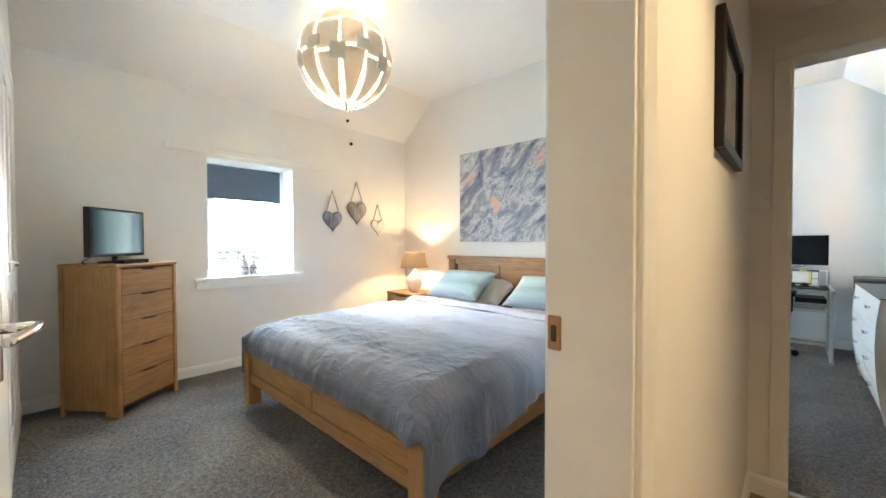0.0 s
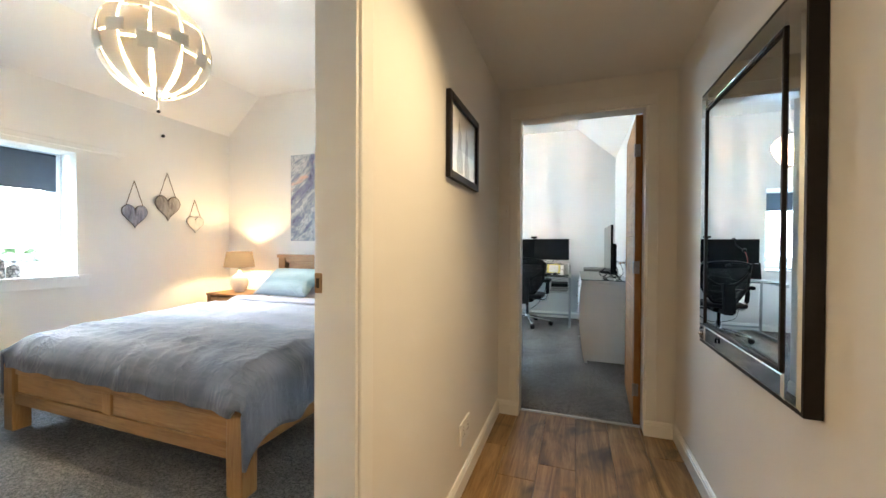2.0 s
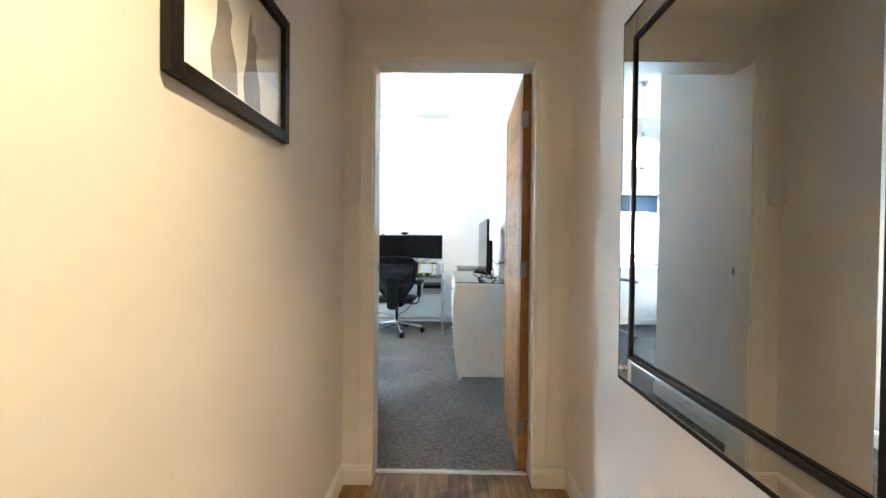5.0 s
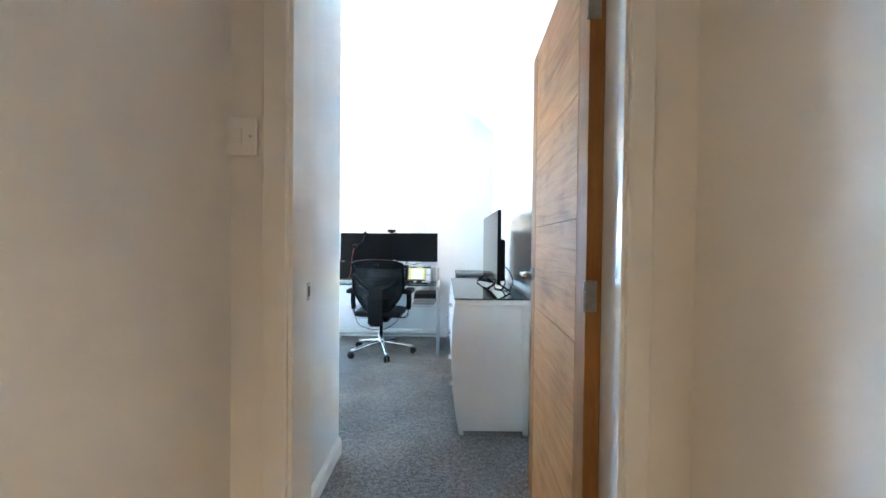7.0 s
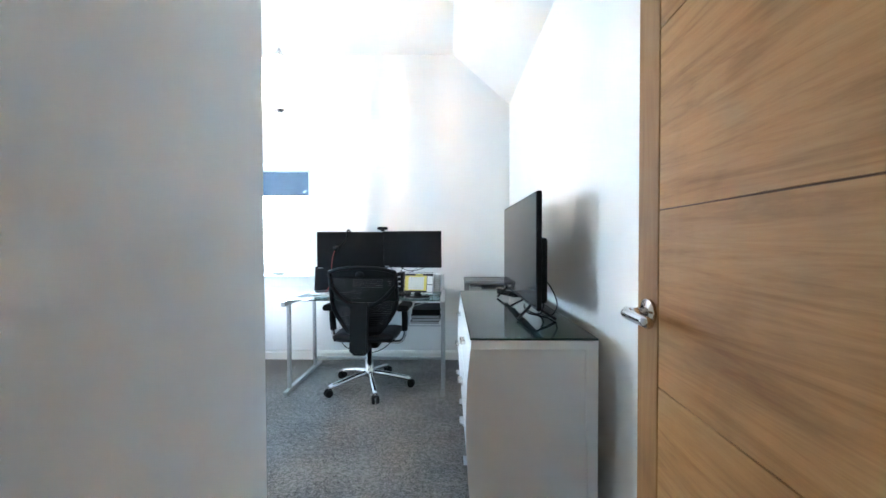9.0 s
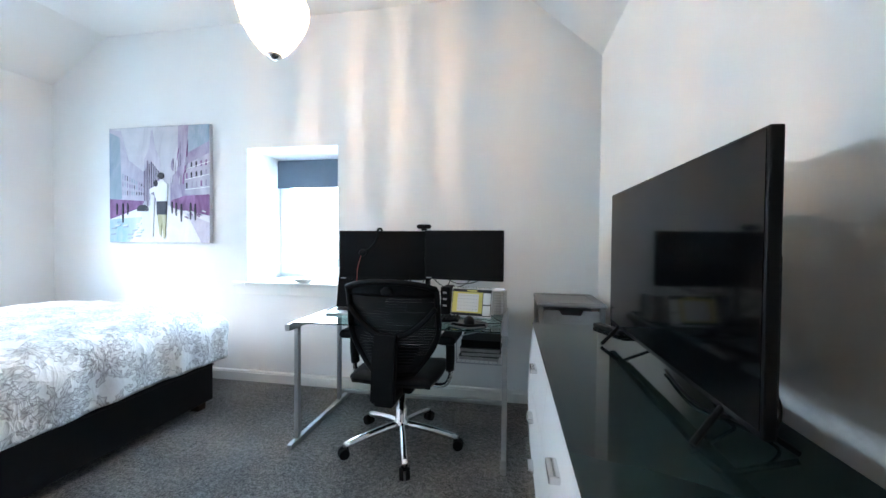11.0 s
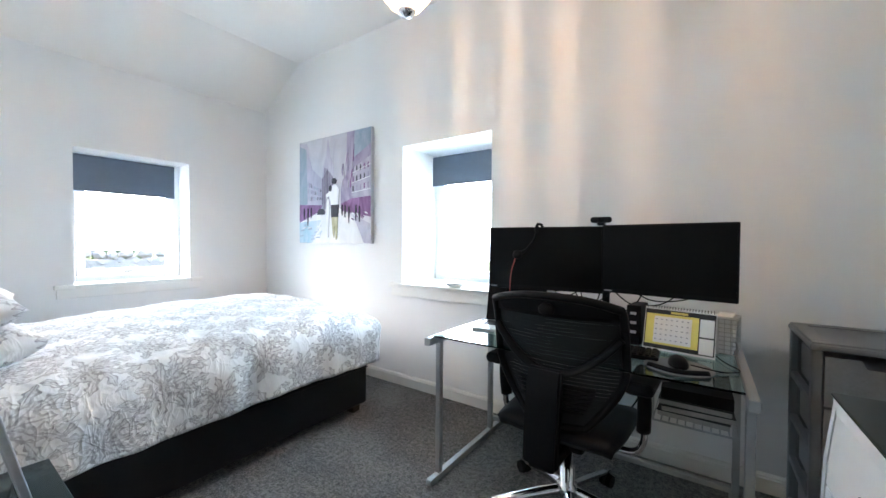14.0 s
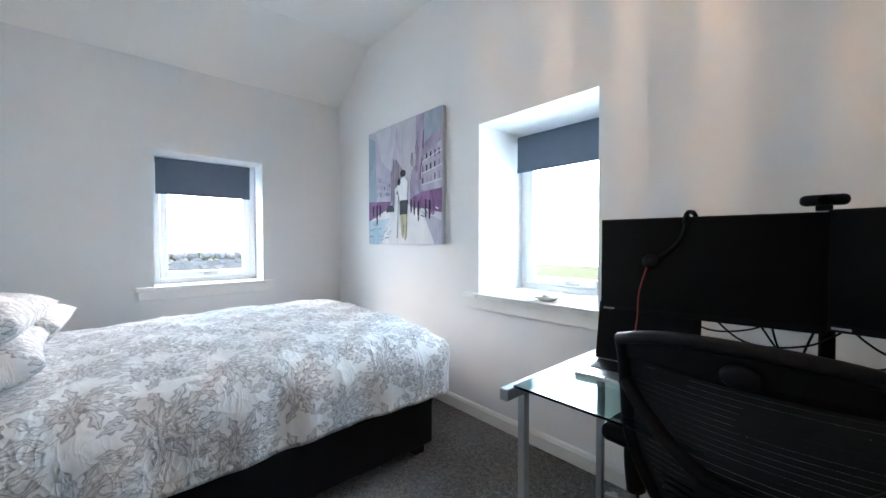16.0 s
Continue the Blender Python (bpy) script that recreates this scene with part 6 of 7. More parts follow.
    for sx in (-1, 1):
        x = sx * 0.285
        bm = bm_new()
        tube(bm, bend(((sx * 0.1, 0.0, 0.375), (sx * 0.24, -0.01, 0.37), (x, -0.01, 0.42), (x, -0.01, 0.50)), 6), 0.014, 10, 0.8)
        part("arm_bracket", bm, CHROME, ob, smooth=True)
        bm = bm_new()
        tube(bm, bend(((x, -0.01, 0.46), (x + sx * 0.004, -0.02, 0.56), (x, -0.02, 0.645)), 5), 0.026, 10, 0.8)
        part("arm_post", bm, BLACK, ob, smooth=True)
        bm = bm_new()
        box(bm, (x - 0.048, -0.13, 0.625), (x + 0.048, 0.12, 0.672), 0.02, 3)
        part("armrest", bm, BLACK, ob, "black padded armrest")
    return ob


office_chair()


def dresser():
    ob = thing("dresser", (0, 0, 0), "white bow-fronted dresser with dark glass top", "dresser")
    y0, y1, xb, h = 3.705, 4.985, 1.0, 0.806
    prof = [(0.590, 0.0), (0.568, 0.12), (0.550, 0.26), (0.541, 0.40), (0.539, 0.52), (0.544, 0.66), (0.558, 0.79)]
    for ya, yb in ((y0, y0 + 0.025), (y1 - 0.025, y1)):
        bm = bm_new()
        inner = (ya + 0.010, yb) if ya == y0 else (ya, yb - 0.010)
        prism(bm, [(x + 0.02, z) for x, z in prof] + [(xb - 0.02, 0.79), (xb - 0.02, 0.02), (0.61, 0.02)], "y", *inner)
        part("side_panel", bm, WHITE, ob)
        bm = bm_new()
        prism(bm, [(x - 0.002, z) for x, z in prof] + [(x + 0.026, z) for x, z in prof[::-1]], "y", ya, yb)
        part("front_strip", bm, WHITE, ob)
        bm = bm_new()
        prism(bm, ((xb - 0.03, 0.0), (xb, 0.0), (xb, 0.79), (xb - 0.045, 0.79)), "y", ya, yb)
        part("back_strip", bm, WHITE, ob)
    bm = bm_new()
    prism(bm, [(x + 0.03, max(z, 0.06)) for x, z in prof] + [(xb - 0.01, 0.785), (xb - 0.01, 0.06)], "y", y0 + 0.025, y1 - 0.025)
    part("carcass", bm, WHITE, ob)
    bm = bm_new()
    box(bm, (0.556, y0 - 0.002, 0.772), (xb + 0.001, y1 + 0.002, h), 0.003)
    part("top_board", bm, WHITE, ob)
    bm = bm_new()
    box(bm, (0.553, y0 - 0.004, h), (xb, y1 + 0.004, h + 0.008), 0.002)
    part("glass_top", bm, DARK_GLASS, ob, "dark green glass top")

    def px(z):
        for (xa, za), (xc, zc) in zip(prof, prof[1:]):
            if za <= z <= zc:
                return xa + (xc - xa) * (z - za) / (zc - za)
        return prof[-1][0]
    mid = (y0 + y1) / 2
    for ya, yb in ((y0 + 0.028, mid - 0.002), (mid + 0.002, y1 - 0.028)):
        for i in range(4):
            za, zb = 0.07 + i * 0.18, 0.07 + (i + 1) * 0.18 - 0.005
            zs = [za + (zb - za) * k / 4 for k in range(5)]
            bm = bm_new()
            prism(bm, [(px(z), z) for z in zs] + [(px(z) + 0.022, z) for z in zs[::-1]], "y", ya, yb)
            dr = part("drawer", bm, WHITE, ob)
            zc, yc = (za + zb) / 2 + 0.02, (ya + yb) / 2
            bm = bm_new()
            box(bm, (px(zc) - 0.024, yc - 0.035, zc - 0.008), (px(zc) - 0.001, yc + 0.035, zc + 0.008), 0.003)
            part("handle", bm, CHROME, dr, "small chrome handle")
    return ob


dresser()


def big_tv():
    ob = thing("television", (0.835, 4.362, 0.814), "wide flat black television on the dresser", "television")
    w, z0, z1 = 0.885, 0.055, 0.545
    bm = bm_new()
    box(bm, (0.0, -w / 2, z0), (0.022, w / 2, z1), 0.004)
    part("casing", bm, BLACK, ob)
    bm = bm_new()
    box(bm, (0.022, -w / 2 + 0.05, z0 + 0.02), (0.06, w / 2 - 0.05, z0 + 0.3), 0.015)
    part("back_cover", bm, BLACK, ob)
    bm = bm_new()
    box(bm, (-0.0015, -w / 2 + 0.006, z0 + 0.014), (-0.0003, w / 2 - 0.006, z1 - 0.006))
    part("screen", bm, BLACK_GLOSS, ob, "glossy black screen")
    for y in (-0.33, 0.33):
        bm = bm_new()
        tube(bm, ((-0.065, y - 0.04, 0.0065), (0.0, y, 0.06), (0.015, y, 0.06), (0.10, y - 0.04, 0.006)), 0.0065, 8, 0.8)
        part("foot", bm, BLACK, ob)
    return ob


big_tv()
ob = thing("set_top_box", (0.93, 4.90, 0.814), "black set-top box beside the television", "set-top box", "", 8)
bm = bm_new()
box(bm, (-0.05, -0.06, 0), (0.05, 0.06, 0.026), 0.006)
part("box_body", bm, BLACK, ob)
ob = thing("remote_control", (0.855, 4.895, 0.814), "black remote control on the glass top", "remote control", "", 25)
bm = bm_new()
box(bm, (-0.02, -0.08, 0), (0.02, 0.08, 0.018), 0.006)
part("remote_body", bm, BLACK, ob)
ob = thing("tv_cable", (0, 0, 0), "black cables coiled behind the television", "cable")
bm = bm_new()
tube(bm, bend(((0.90, 4.25, 1.0), (0.95, 4.17, 0.95), (0.97, 4.10, 0.87), (0.93, 4.06, 0.822), (0.90, 4.15, 0.82), (0.94, 4.3, 0.82))), 0.003, 6)
tube(bm, bend(((0.89, 4.25, 0.95), (0.93, 4.2, 0.88), (0.90, 4.12, 0.822), (0.86, 4.2, 0.82), (0.88, 4.4, 0.82))), 0.004, 6)
part("cable_line", bm, BLACK, ob, smooth=True)


def drawer_tower():
    ob = thing("plastic_drawers", (0.625, 5.59, 0), "grey plastic drawer tower with cut-out handles", "drawer unit")
    w, d, h = 0.385, 0.42, 0.815
    for x in (0, w - 0.03):
        for y in (0, d - 0.035):
            part("post", box(bm_new(), (x, y, 0.0), (x + 0.03, y + 0.035, h - 0.026), 0.006), GREY_PLASTIC, ob)
        for i in range(4):
            z = 0.018 + i * 0.187
            part("side_rail", box(bm_new(), (x + 0.002, 0.035, z), (x + 0.026, d - 0.035, z + 0.026), 0.004), GREY_PLASTIC, ob)
    bm = bm_new()
    box(bm, (0.03, d - 0.02, 0.02), (w - 0.03, d - 0.004, h - 0.03))
    part("back_panel", bm, GREY_PLASTIC, ob)
    bm = bm_new()
    box(bm, (-0.006, -0.01, h - 0.028), (w + 0.006, d + 0.004, h - 0.006), 0.008)
    for a, b in (((0, 0), (w, 0.05)), ((0, d - 0.05), (w, d)), ((0, 0.05), (0.05, d - 0.05)), ((w - 0.05, 0.05), (w, d - 0.05))):
        box(bm, (a[0], a[1], h - 0.012), (b[0], b[1], h), 0.004)
    part("lid", bm, GREY_PLASTIC, ob)
    for i in range(4):
        z0 = 0.03 + i * 0.187
        z1 = z0 + 0.176
        m = w / 2
        bm = bm_new()
        prism(bm, ((0.034, z0), (w - 0.034, z0), (w - 0.034, z1), (m + 0.07, z1), (m + 0.055, z1 - 0.028), (m - 0.055, z1 - 0.028), (m - 0.07, z1), (0.034, z1)), "y", 0.004, 0.018)
        part("drawer", bm, m_drawer, ob, "woven texture drawer front")
        bm = bm_new()
        box(bm, (0.034, 0.02, z0 + 0.012), (w - 0.034, d - 0.03, z1 - 0.03), 0.006)
        part("drawer_box", bm, m_drawer, ob)
    return ob


m_drawer = m_plain("woven_grey_plastic", (0.20, 0.205, 0.21), 0.5, 0, 0.15, 120, 0.4)
drawer_tower()


def glass_pendant():
    """Ribbed glass pendant with a chrome cap at its foot."""
    ob = thing("pendant_lamp", (-0.614, 4.815, 2.0), "ribbed frosted glass pendant with chrome cap, lit", "ceiling light")
    fg, nt, b = shader("ribbed_frosted_glass", 0.3, 0, (0.85, 0.84, 0.82))
    tr = node(nt, "ShaderNodeBsdfTranslucent", Color=(0.95, 0.90, 0.82, 1))
    mx = nt.nodes.new("ShaderNodeMixShader")
    mx.inputs[0].default_value = 0.4
    nt.links.new(b.outputs[0], mx.inputs[1])
    nt.links.new(tr.outputs[0], mx.inputs[2])
    nt.links.new(mx.outputs[0], nt.nodes["Material Output"].inputs["Surface"])
    prof = ((0.030, 0.012), (0.055, 0.03), (0.095, 0.08), (0.128, 0.14), (0.148, 0.20), (0.148, 0.235), (0.125, 0.285), (0.085, 0.32), (0.045, 0.338))
    n = 22
    for k in range(n):
        a0, a1 = 2 * math.pi * k / n, 2 * math.pi * (k + 0.80) / n

        def f(u, v):
            i = min(int(v * (len(prof) - 1)), len(prof) - 2)
            t = v * (len(prof) - 1) - i
            r = prof[i][0] + (prof[i + 1][0] - prof[i][0]) * t + 0.005 * math.sin(u * math.pi)
            z = prof[i][1] + (prof[i + 1][1] - prof[i][1]) * t
            a = a0 + (a1 - a0) * u
            return (r * math.cos(a), r * math.sin(a), z)
        bm = bm_new()
        sheet(bm, f, 4, 16, 0.002)
        part("glass_rib", bm, fg, ob, smooth=True)
    bm = bm_new()
    lathe(bm, [(r - 0.003, z) for r, z in prof], 44)
    g = part("glass_liner", bm, CLEAR_PLASTIC, ob, "clear glass liner", True)
    g.visible_shadow = False
    bm = bm_new()
    lathe(bm, ((0, -0.012), (0.012, -0.01), (0.03, 0.002), (0.036, 0.012), (0.03, 0.018), (0, 0.018)), 24)
    part("bottom_cap", bm, CHROME, ob, "chrome cap", True)
    bm = bm_new()
    lathe(bm, ((0.05, 0.332), (0.046, 0.345), (0.02, 0.37), (0.008, 0.40), (0, 0.40)), 24)
    part("top_cap", bm, CHROME, ob, "chrome cap", True)
    bm = bm_new()
    rod(bm, (0, 0, 0.39), (0, 0, BED_CEIL - 2.0 - 0.04), 0.004, n=8)
    part("cable", bm, WHITE_PLASTIC, ob)
    bm = bm_new()
    lathe(bm, ((0, BED_CEIL - 2.045), (0.02, BED_CEIL - 2.045), (0.05, BED_CEIL - 2.01), (0.05, BED_CEIL - 2.0), (0, BED_CEIL - 2.0)), 24)
    part("ceiling_rose", bm, CHROME, ob, smooth=True)
    bm = bm_new()
    ball(bm, (0, 0, 0.2), 0.03)
    bu = part("bulb", bm, m_glow("pendant_bulb_glow", (1.0, 0.9, 0.75), 2.0), ob, smooth=True)
    bu.visible_shadow = False
    d = bpy.data.lights.new("pendant_bulb", "POINT")
    d.energy, d.color, d.shadow_soft_size = PENDANT_W, (1.0, 0.70, 0.42), 0.011
    lo = new("pendant_bulb", d)
    lo.location = (-0.614, 4.815, 2.2)


glass_pendant()


def city_canvas():
    """A painted street: plain blocks of smeared paint on a boxed canvas."""
    ob = thing("canvas_painting", (-3.03, WY, 1.145), "canvas painting of a misty violet city street", "painting")
    s = 1.0
    bm = bm_new()
    box(bm, (0, -0.036, 0), (1.01, -0.001, 0.995), 0.004)
    part("canvas", bm, m_paint_smear("sky_paint", (0.42, 0.41, 0.46), (0.66, 0.65, 0.68), 4), ob)
    vio = m_paint_smear("violet_paint", (0.22, 0.17, 0.27), (0.46, 0.41, 0.52), 9)
    pale = m_paint_smear("pale_violet_paint", (0.36, 0.33, 0.42), (0.56, 0.53, 0.60), 7)
    teal = m_paint_smear("teal_paint", (0.20, 0.30, 0.36), (0.40, 0.43, 0.52), 6)
    plum = m_paint_smear("plum_paint", (0.10, 0.03, 0.10), (0.34, 0.16, 0.34), 10)
    road = m_paint_smear("road_paint", (0.60, 0.58, 0.60), (0.80, 0.78, 0.76), 5)
    wash = m_paint_smear("blue_wash_paint", (0.20, 0.42, 0.52), (0.60, 0.62, 0.68), 5)
    dark = m_paint_smear("dark_paint", (0.02, 0.02, 0.03), (0.06, 0.05, 0.07), 20)
    white = m_paint_smear("white_paint", (0.66, 0.66, 0.68), (0.82, 0.82, 0.82), 9)
    cream = m_paint_smear("ochre_paint", (0.34, 0.30, 0.16), (0.58, 0.54, 0.36), 12)
    state = [0]

    def patch(nm, mat, pts):
        state[0] += 1
        bm = bm_new()
        prism(bm, [(a * 1.006 + 0.002, b * 0.99 + 0.002) for a, b in pts], "y", -0.0366 - 0.00006 * state[0], -0.0361)
        part(nm, bm, mat, ob)
    patch("far_tower", pale, ((0.34, 0.3), (0.52, 0.3), (0.52, 0.72), (0.47, 0.82), (0.445, 0.97), (0.43, 0.97), (0.41, 0.82), (0.36, 0.72)))
    patch("left_block", pale, ((0.0, 0.3), (0.4, 0.3), (0.4, 0.58), (0.2, 0.72), (0.12, 0.98), (0.0, 0.99)))
    patch("left_front", teal, ((0.0, 0.36), (0.13, 0.38), (0.11, 0.92), (0.0, 0.97)))
    patch("right_block", vio, ((0.62, 0.3), (1.0, 0.3), (1.0, 1.0), (0.70, 1.0), (0.69, 0.62), (0.62, 0.55)))
    patch("right_front", pale, ((0.76, 0.42), (1.0, 0.40), (1.0, 0.76), (0.76, 0.66)))
    patch("right_roof", teal, ((0.78, 0.76), (1.0, 0.86), (1.0, 1.0), (0.80, 1.0)))
    patch("left_arcade", plum, ((0.0, 0.2), (0.3, 0.26), (0.36, 0.36), (0.0, 0.38)))
    patch("right_arcade", plum, ((0.62, 0.30), (0.76, 0.27), (1.0, 0.23), (1.0, 0.41), (0.76, 0.40), (0.62, 0.36)))
    patch("street", road, ((0.0, 0.0), (1.0, 0.0), (0.76, 0.24), (0.6, 0.32), (0.38, 0.32), (0.0, 0.2)))
    patch("pavement_wash", wash, ((0.0, 0.0), (0.2, 0.0), (0.34, 0.22), (0.0, 0.2)))
    patch("pavement_shade", pale, ((0.92, 0.0), (1.0, 0.0), (1.0, 0.17), (0.78, 0.25)))
    rng = random.Random(12)
    for k in range(10):
        x = 0.135 + k * 0.024
        top = 0.60 - 0.011 * k
        for z in (0.41, 0.41 + (top - 0.41) * 0.40, 0.41 + (top - 0.41) * 0.75):
            hgt = (top - 0.41) * 0.24
            patch("window_mark", (dark, vio, teal)[rng.randrange(3)], ((x, z), (x + 0.008, z + 0.002), (x + 0.008, z + hgt), (x, z + hgt * 1.1)))
    for k in range(15):
        x, z = 0.775 + 0.047 * (k % 5), 0.46 + 0.085 * (k // 5) + 0.006 * (k % 5)
        patch("window_mark", (dark, plum, vio)[rng.randrange(3)], ((x, z), (x + 0.013, z + 0.003), (x + 0.013, z + 0.05), (x, z + 0.046)))
    for z in (0.45, 0.535, 0.62):
        patch("ledge_stroke", white, ((0.765, z), (1.0, z + 0.02 + (z - 0.45) * 0.25), (1.0, z + 0.026 + (z - 0.45) * 0.25), (0.765, z + 0.004)))
    for k in range(14):
        x, z = rng.uniform(0.62, 0.78), rng.uniform(0.42, 0.9)
        patch("tree_stroke", (vio, plum, pale)[rng.randrange(3)], ((x, z), (x + 0.012, z - 0.01), (x + 0.02, z + rng.uniform(0.05, 0.14)), (x + 0.006, z + 0.05)))
    for k in range(16):
        x, z = rng.uniform(0.01, 0.30), rng.uniform(0.02, 0.17)
        patch("wash_stroke", (wash, teal, road)[rng.randrange(3)], ((x, z), (x + 0.05, z + 0.006), (x + 0.055, z + 0.016), (x + 0.004, z + 0.012)))
    for k in range(10):
        x, z = rng.uniform(0.62, 0.96), rng.uniform(0.2, 0.27)
        patch("plum_stroke", plum if k % 2 else white, ((x, z), (x + 0.03, z - 0.012), (x + 0.032, z - 0.004), (x + 0.002, z + 0.009)))
    for k in range(9):
        x = 0.36 + 0.018 * k
        patch("tower_stroke", pale if k % 2 else vio, ((x, 0.36), (x + 0.004, 0.36), (x + 0.004, 0.70 - 0.02 * abs(k - 4)), (x, 0.70 - 0.02 * abs(k - 4))))
    for x, z, hh in ((0.14, 0.17, 0.17), (0.19, 0.24, 0.1), (0.08, 0.24, 0.1), (0.64, 0.25, 0.1), (0.68, 0.23, 0.11), (0.73, 0.18, 0.15), (0.82, 0.2, 0.14), (0.865, 0.19, 0.14)):
        patch("street_mark", dark, ((x - 0.003, z), (x + 0.002, z), (x + 0.008, z + hh * 0.6), (x + 0.003, z + hh), (x - 0.004, z + hh), (x - 0.008, z + hh * 0.6)))
    patch("street_car", dark, ((0.29, 0.27), (0.4, 0.27), (0.4, 0.30), (0.37, 0.325), (0.32, 0.325), (0.29, 0.30)))
    patch("lamp_post", vio, ((0.392, 0.27), (0.398, 0.27), (0.398, 0.71), (0.392, 0.71)))
    patch("pale_shape", road, ((0.43, 0.06), (0.45, 0.05), (0.468, 0.40), (0.425, 0.43)))
    patch("ochre_shape", cream, ((0.515, 0.07), (0.53, 0.05), (0.54, 0.17), (0.555, 0.03), (0.572, 0.05), (0.585, 0.25), (0.495, 0.25)))
    patch("dark_shape", dark, ((0.49, 0.24), (0.585, 0.24), (0.59, 0.36), (0.49, 0.36)))
    patch("white_shape", white, ((0.42, 0.42), (0.46, 0.44), (0.49, 0.355), (0.59, 0.355), (0.60, 0.50), (0.55, 0.545), (0.50, 0.53), (0.46, 0.48), (0.42, 0.46)))
    patch("dark_spot", dark, [(0.53 + 0.032 * math.cos(a), 0.575 + 0.028 * math.sin(a)) for a in [k * math.pi / 5 for k in range(10)]])
    patch("dark_spot", dark, [(0.482 + 0.022 * math.cos(a), 0.51 + 0.03 * math.sin(a)) for a in [k * math.pi / 5 for k in range(10)]])
    return ob


city_canvas()


def divan():
    ob = thing("divan_bed", (0, 0, 0), "black upholstered divan bed base on dark feet", "bed")
    x0, x1, y0, y1 = -3.10, -1.59, 3.55, 5.555
    bm = bm_new()
    box(bm, (x0, y0, 0.055), (x1, y1, 0.335), 0.015, 3)
    part("base", bm, BLACK_LEATHER, ob)
    for x in (x0 + 0.03, x1 - 0.095):
        for y in (y0 + 0.03, y1 - 0.10):
            bm = bm_new()
            box(bm, (x, y, 0), (x + 0.065, y + 0.065, 0.055), 0.006)
            part("foot", bm, m_darkwood, ob, "dark brown wooden foot")
    bm = bm_new()
    tube(bm, ((x1 + 0.001, y0, 0.30), (x1 + 0.001, y1, 0.30)), 0.004, 6)
    tube(bm, ((x0, y1 + 0.001, 0.30), (x1, y1 + 0.001, 0.30)), 0.004, 6)
    part("piping", bm, BLACK_LEATHER, ob)
    return ob


m_darkwood = m_plain("dark_brown_wood", (0.035, 0.016, 0.009), 0.45, 0, 0.2, 40)
divan()
ob = thing("mattress", (0, 0, 0), "white mattress lying on the black divan", "mattress")
bm = bm_new()
box(bm, (-3.08, 3.57, 0.337), (-1.62, 5.53, 0.55), 0.05, 3)
part("mattress_body", bm, SHEET_WHITE, ob)


def duvet_two():
    ob = thing("duvet", (0, 0, 0), "white duvet with grey damask flowers on the divan", "duvet")
    bm = bm_new()
    x0, x1, y0, y1 = -3.16, -1.50, 3.75, 5.64
    W, L, r = x1 - x0, y1 - y0, 0.14
    xm = (x0 + x1) / 2
    cs = cover(W, 0.0, r, 0)
    extra = 0.17
    total = W - 2 * r + r * math.pi + 2 * extra
    Lt = L - r + r * math.pi / 2 + extra

    def f(u, v):
        s = (u - 0.5) * total
        dx, dz = cs(s)
        t = v * Lt
        flat = L - r
        if t < flat:
            y, ez = y0 + t, 0.0
        elif t < flat + r * math.pi / 2:
            a = (t - flat) / r
            y, ez = y0 + flat + r * math.sin(a), -r * (1 - math.cos(a))
        else:
            y, ez = y1 + 0.0 * t, -r - (t - flat - r * math.pi / 2)
        x = xm + dx
        k = max(0.0, min(1.0, -dz / 0.2))
        ke = max(0.0, min(1.0, -ez / 0.2))
        mid = max(0.0, 1 - (abs(dx) / (W / 2)) ** 2)
        top = 0.617 + 0.055 * mid + 0.05 * math.sin(v * 2.4)
        z = top + min(dz, 0) * (1 - 0.25 * ke) + min(ez, 0) * (1 - 0.25 * k)
        if k > 0 and ke > 0:
            z = top + min(dz, ez)
            x -= (1 if dx > 0 else -1) * 0.07 * k * ke
            y -= 0.07 * k * ke
        x += k * (0.008 * math.sin(y * 13 + 2 * math.sin(y * 4)) + 0.004 * math.sin(y * 33))
        y += ke * 0.014 * math.sin(x * 15)
        z += fold(x * 1.2 + 5, y * 1.1, 0.7) * (1 - 0.75 * max(k, ke))
        crease = max(0.0, 1 - abs(s - (W / 2 - r - 0.02)) / 0.2)
        z += crease * 0.009 * math.sin(y * 34 + s * 22)
        return (x, y, max(z, 0.335 + 0.006 * math.sin(y * 20)))
    sheet(bm, f, 110, 110, 0.02, (total, Lt))
    part("duvet_cover", bm, DAMASK, ob, smooth=True)
    return ob


duvet_two()
pillow((-2.13, 3.56, 0.67), 10, 4, DAMASK, "white pillow with grey damask print", 0.72, 0.50, 0.20, "divan pillows")
pillow((-2.19, 3.54, 0.82), 8, -3, DAMASK, "white pillow with grey damask print, stacked", 0.72, 0.50, 0.19, "divan pillows")
pillow((-2.80, 3.58, 0.67), 12, -2, DAMASK, "white pillow with grey damask print", 0.70, 0.50, 0.20, "divan pillows")


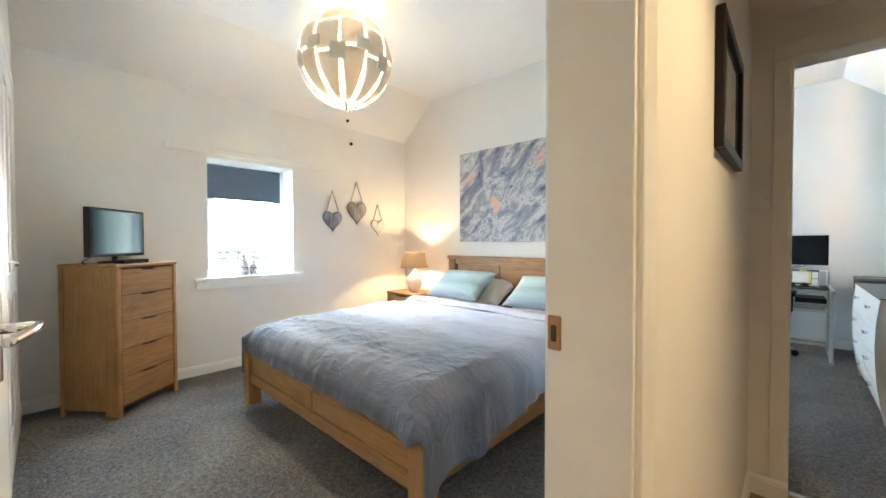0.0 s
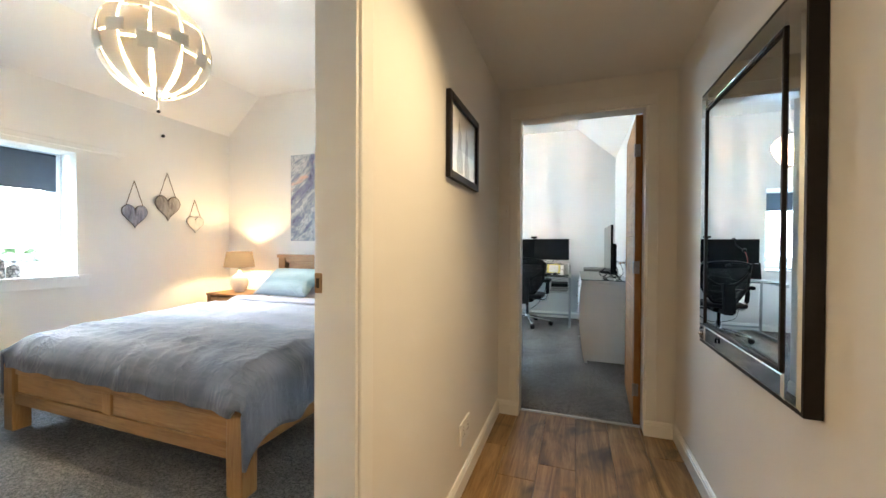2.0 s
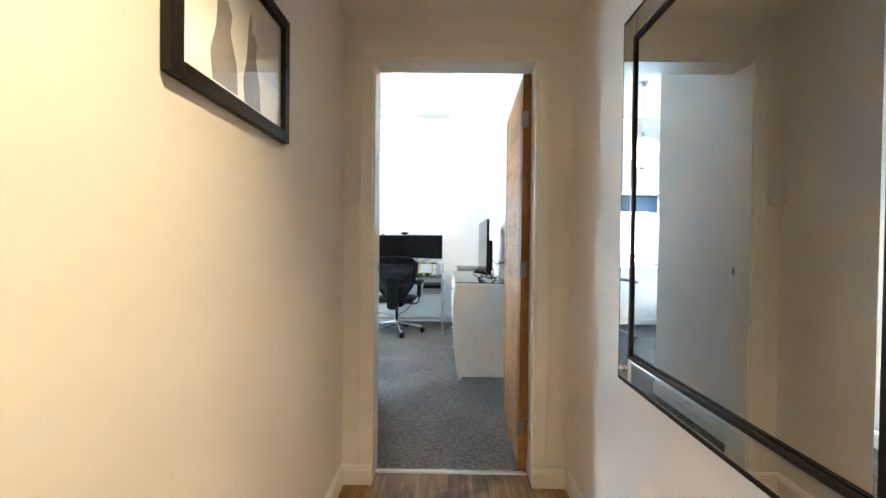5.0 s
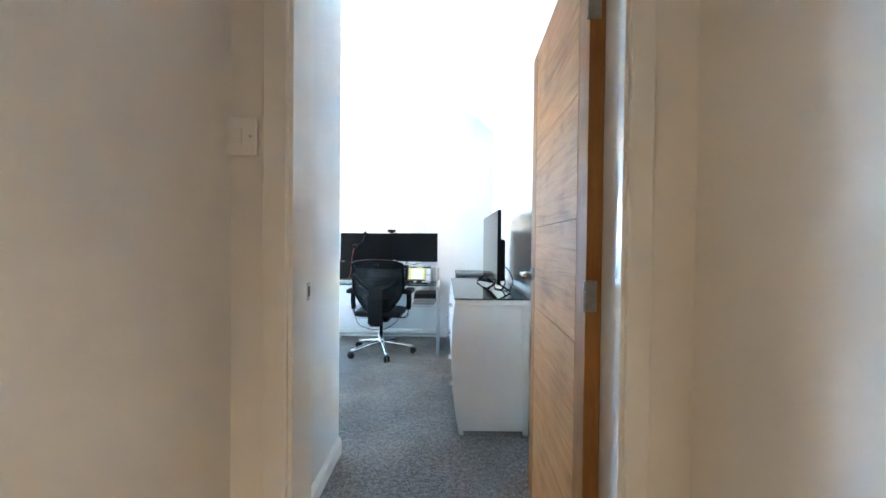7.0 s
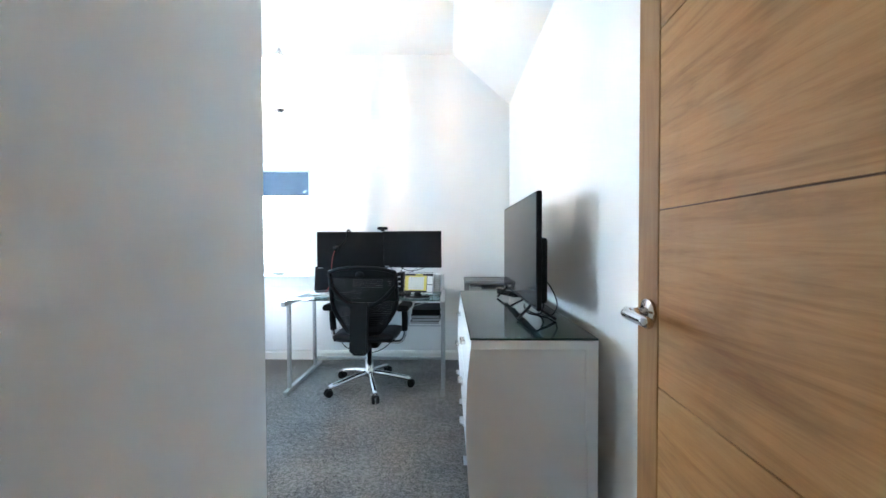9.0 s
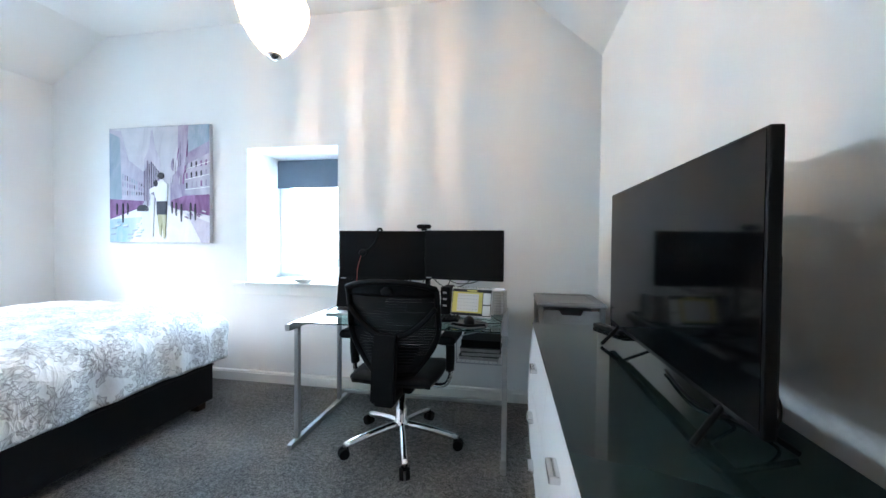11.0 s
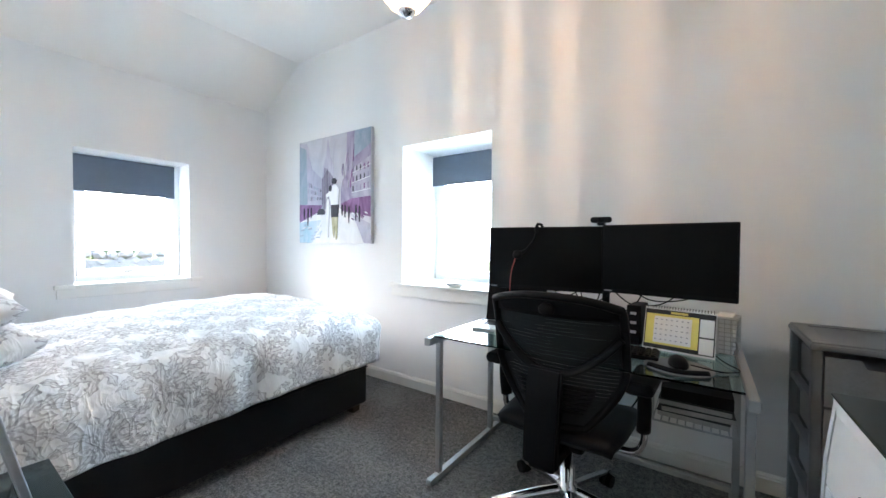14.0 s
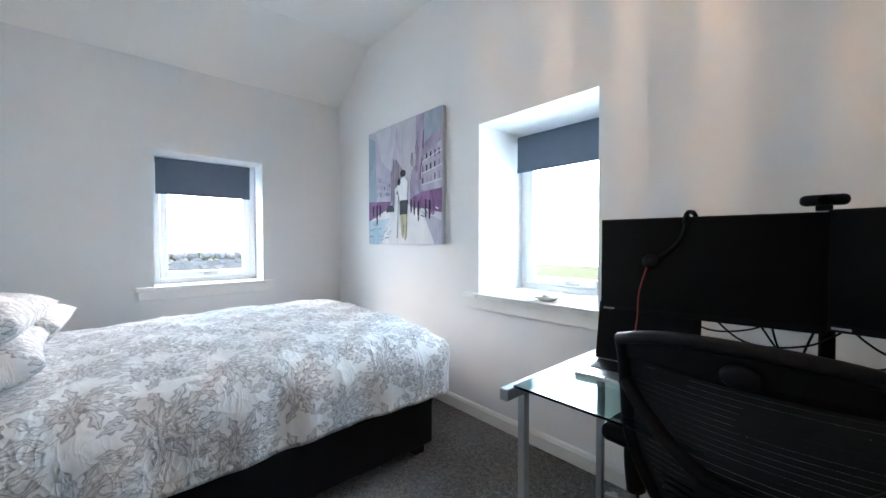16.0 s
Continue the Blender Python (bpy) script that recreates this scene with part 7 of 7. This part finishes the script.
def bedside_cabinet():
    ob = thing("bedside_cabinet", (-1.31, 3.53, 0), "white bedside cabinet with dark green glass top", "bedside cabinet")
    w, d, h = 0.445, 0.452, 0.49
    bm = bm_new()
    box(bm, (0.0, 0.0, 0.0), (0.02, d, h), 0.003)
    part("side_panel", bm, WHITE, ob)
    bm = bm_new()
    box(bm, (w - 0.02, 0.0, 0.0), (w, d, h), 0.003)
    part("side_panel", bm, WHITE, ob)
    bm = bm_new()
    box(bm, (0.02, 0.005, 0.04), (w - 0.02, d - 0.022, h - 0.002))
    part("carcass", bm, WHITE, ob)
    for z0, z1 in ((0.045, 0.26), (0.265, 0.48)):
        bm = bm_new()
        box(bm, (0.022, d - 0.02, z0), (w - 0.022, d, z1), 0.003)
        dr = part("drawer", bm, WHITE, ob)
        bm = bm_new()
        box(bm, (w / 2 - 0.035, d, (z0 + z1) / 2 - 0.008), (w / 2 + 0.035, d + 0.022, (z0 + z1) / 2 + 0.008), 0.003)
        part("handle", bm, CHROME, dr, "small chrome handle")
    bm = bm_new()
    box(bm, (-0.004, -0.0, h), (w + 0.004, d + 0.006, h + 0.008), 0.002)
    part("glass_top", bm, DARK_GLASS, ob, "dark green glass top")
    return ob


bedside_cabinet()
ob = thing("table_mirror", (-1.07, 3.905, 0.502), "silver edged table mirror leaning back on the cabinet", "mirror")
ob.matrix_world = pose(-1.07, 3.905, 0.502, 12.5, 0, 0)
for nm, a, b in (("frame_side", (-0.17, 0, 0), (-0.15, 0.016, 0.46)), ("frame_side", (0.15, 0, 0), (0.17, 0.016, 0.46)), ("frame_rail", (-0.15, 0, 0), (0.15, 0.016, 0.02)), ("frame_rail", (-0.15, 0, 0.44), (0.15, 0.016, 0.46))):
    part(nm, box(bm_new(), a, b, 0.003), SILVER, ob)
part("mirror_glass", box(bm_new(), (-0.15, 0.004, 0.02), (0.15, 0.012, 0.44)), MIRROR, ob)
bm = bm_new()
tube(bm, ((0, -0.002, 0.30), (0, -0.13, 0.03)), 0.006, 8)
part("back_strut", bm, SILVER, ob)

ob = thing("dish", (-1.225, 6.105, 0.827), "shallow pale ceramic dish on the window sill", "dish")
bm = bm_new()
lathe(bm, ((0, 0.004), (0.03, 0.0), (0.045, 0.003), (0.085, 0.022), (0.10, 0.03), (0.097, 0.034), (0.08, 0.028), (0.04, 0.01), (0, 0.009)), 36)
part("dish_body", bm, CERAMIC, ob, smooth=True)
bm = bm_new()
lathe(bm, ((0, 0.012), (0.03, 0.012), (0.032, 0.026), (0.012, 0.034), (0, 0.034)), 20)
part("pebble", bm, GREY_MID, ob, "grey pebble in the dish", True)

# ---------------------------------------------------------------- hall planks
rng = random.Random(3)
plank_me = {}
for i in range(6):
    x0 = -0.05 + i * 0.186
    w = min(0.184, RX - 0.004 - x0)
    y = -2.6 - rng.uniform(0.1, 1.0)
    while y < 2.44:
        a, b = max(y, -2.598), min(y + 1.21, 2.438)
        if b - a > 0.03:
            key = (round(w, 3), round(b - a, 3))
            if key not in plank_me:
                bm = bm_new()
                box(bm, (0, 0, -0.012), (w, b - a, 0.0), 0.0012, 1)
                me = bpy.data.meshes.new("plank")
                bm.to_mesh(me)
                bm.free()
                me.materials.append(PLANK)
                plank_me[key] = me
            o = new("plank", plank_me[key])
            o.parent = hall_floor
            o.location = (x0, a, 0.0)
        y += 1.212
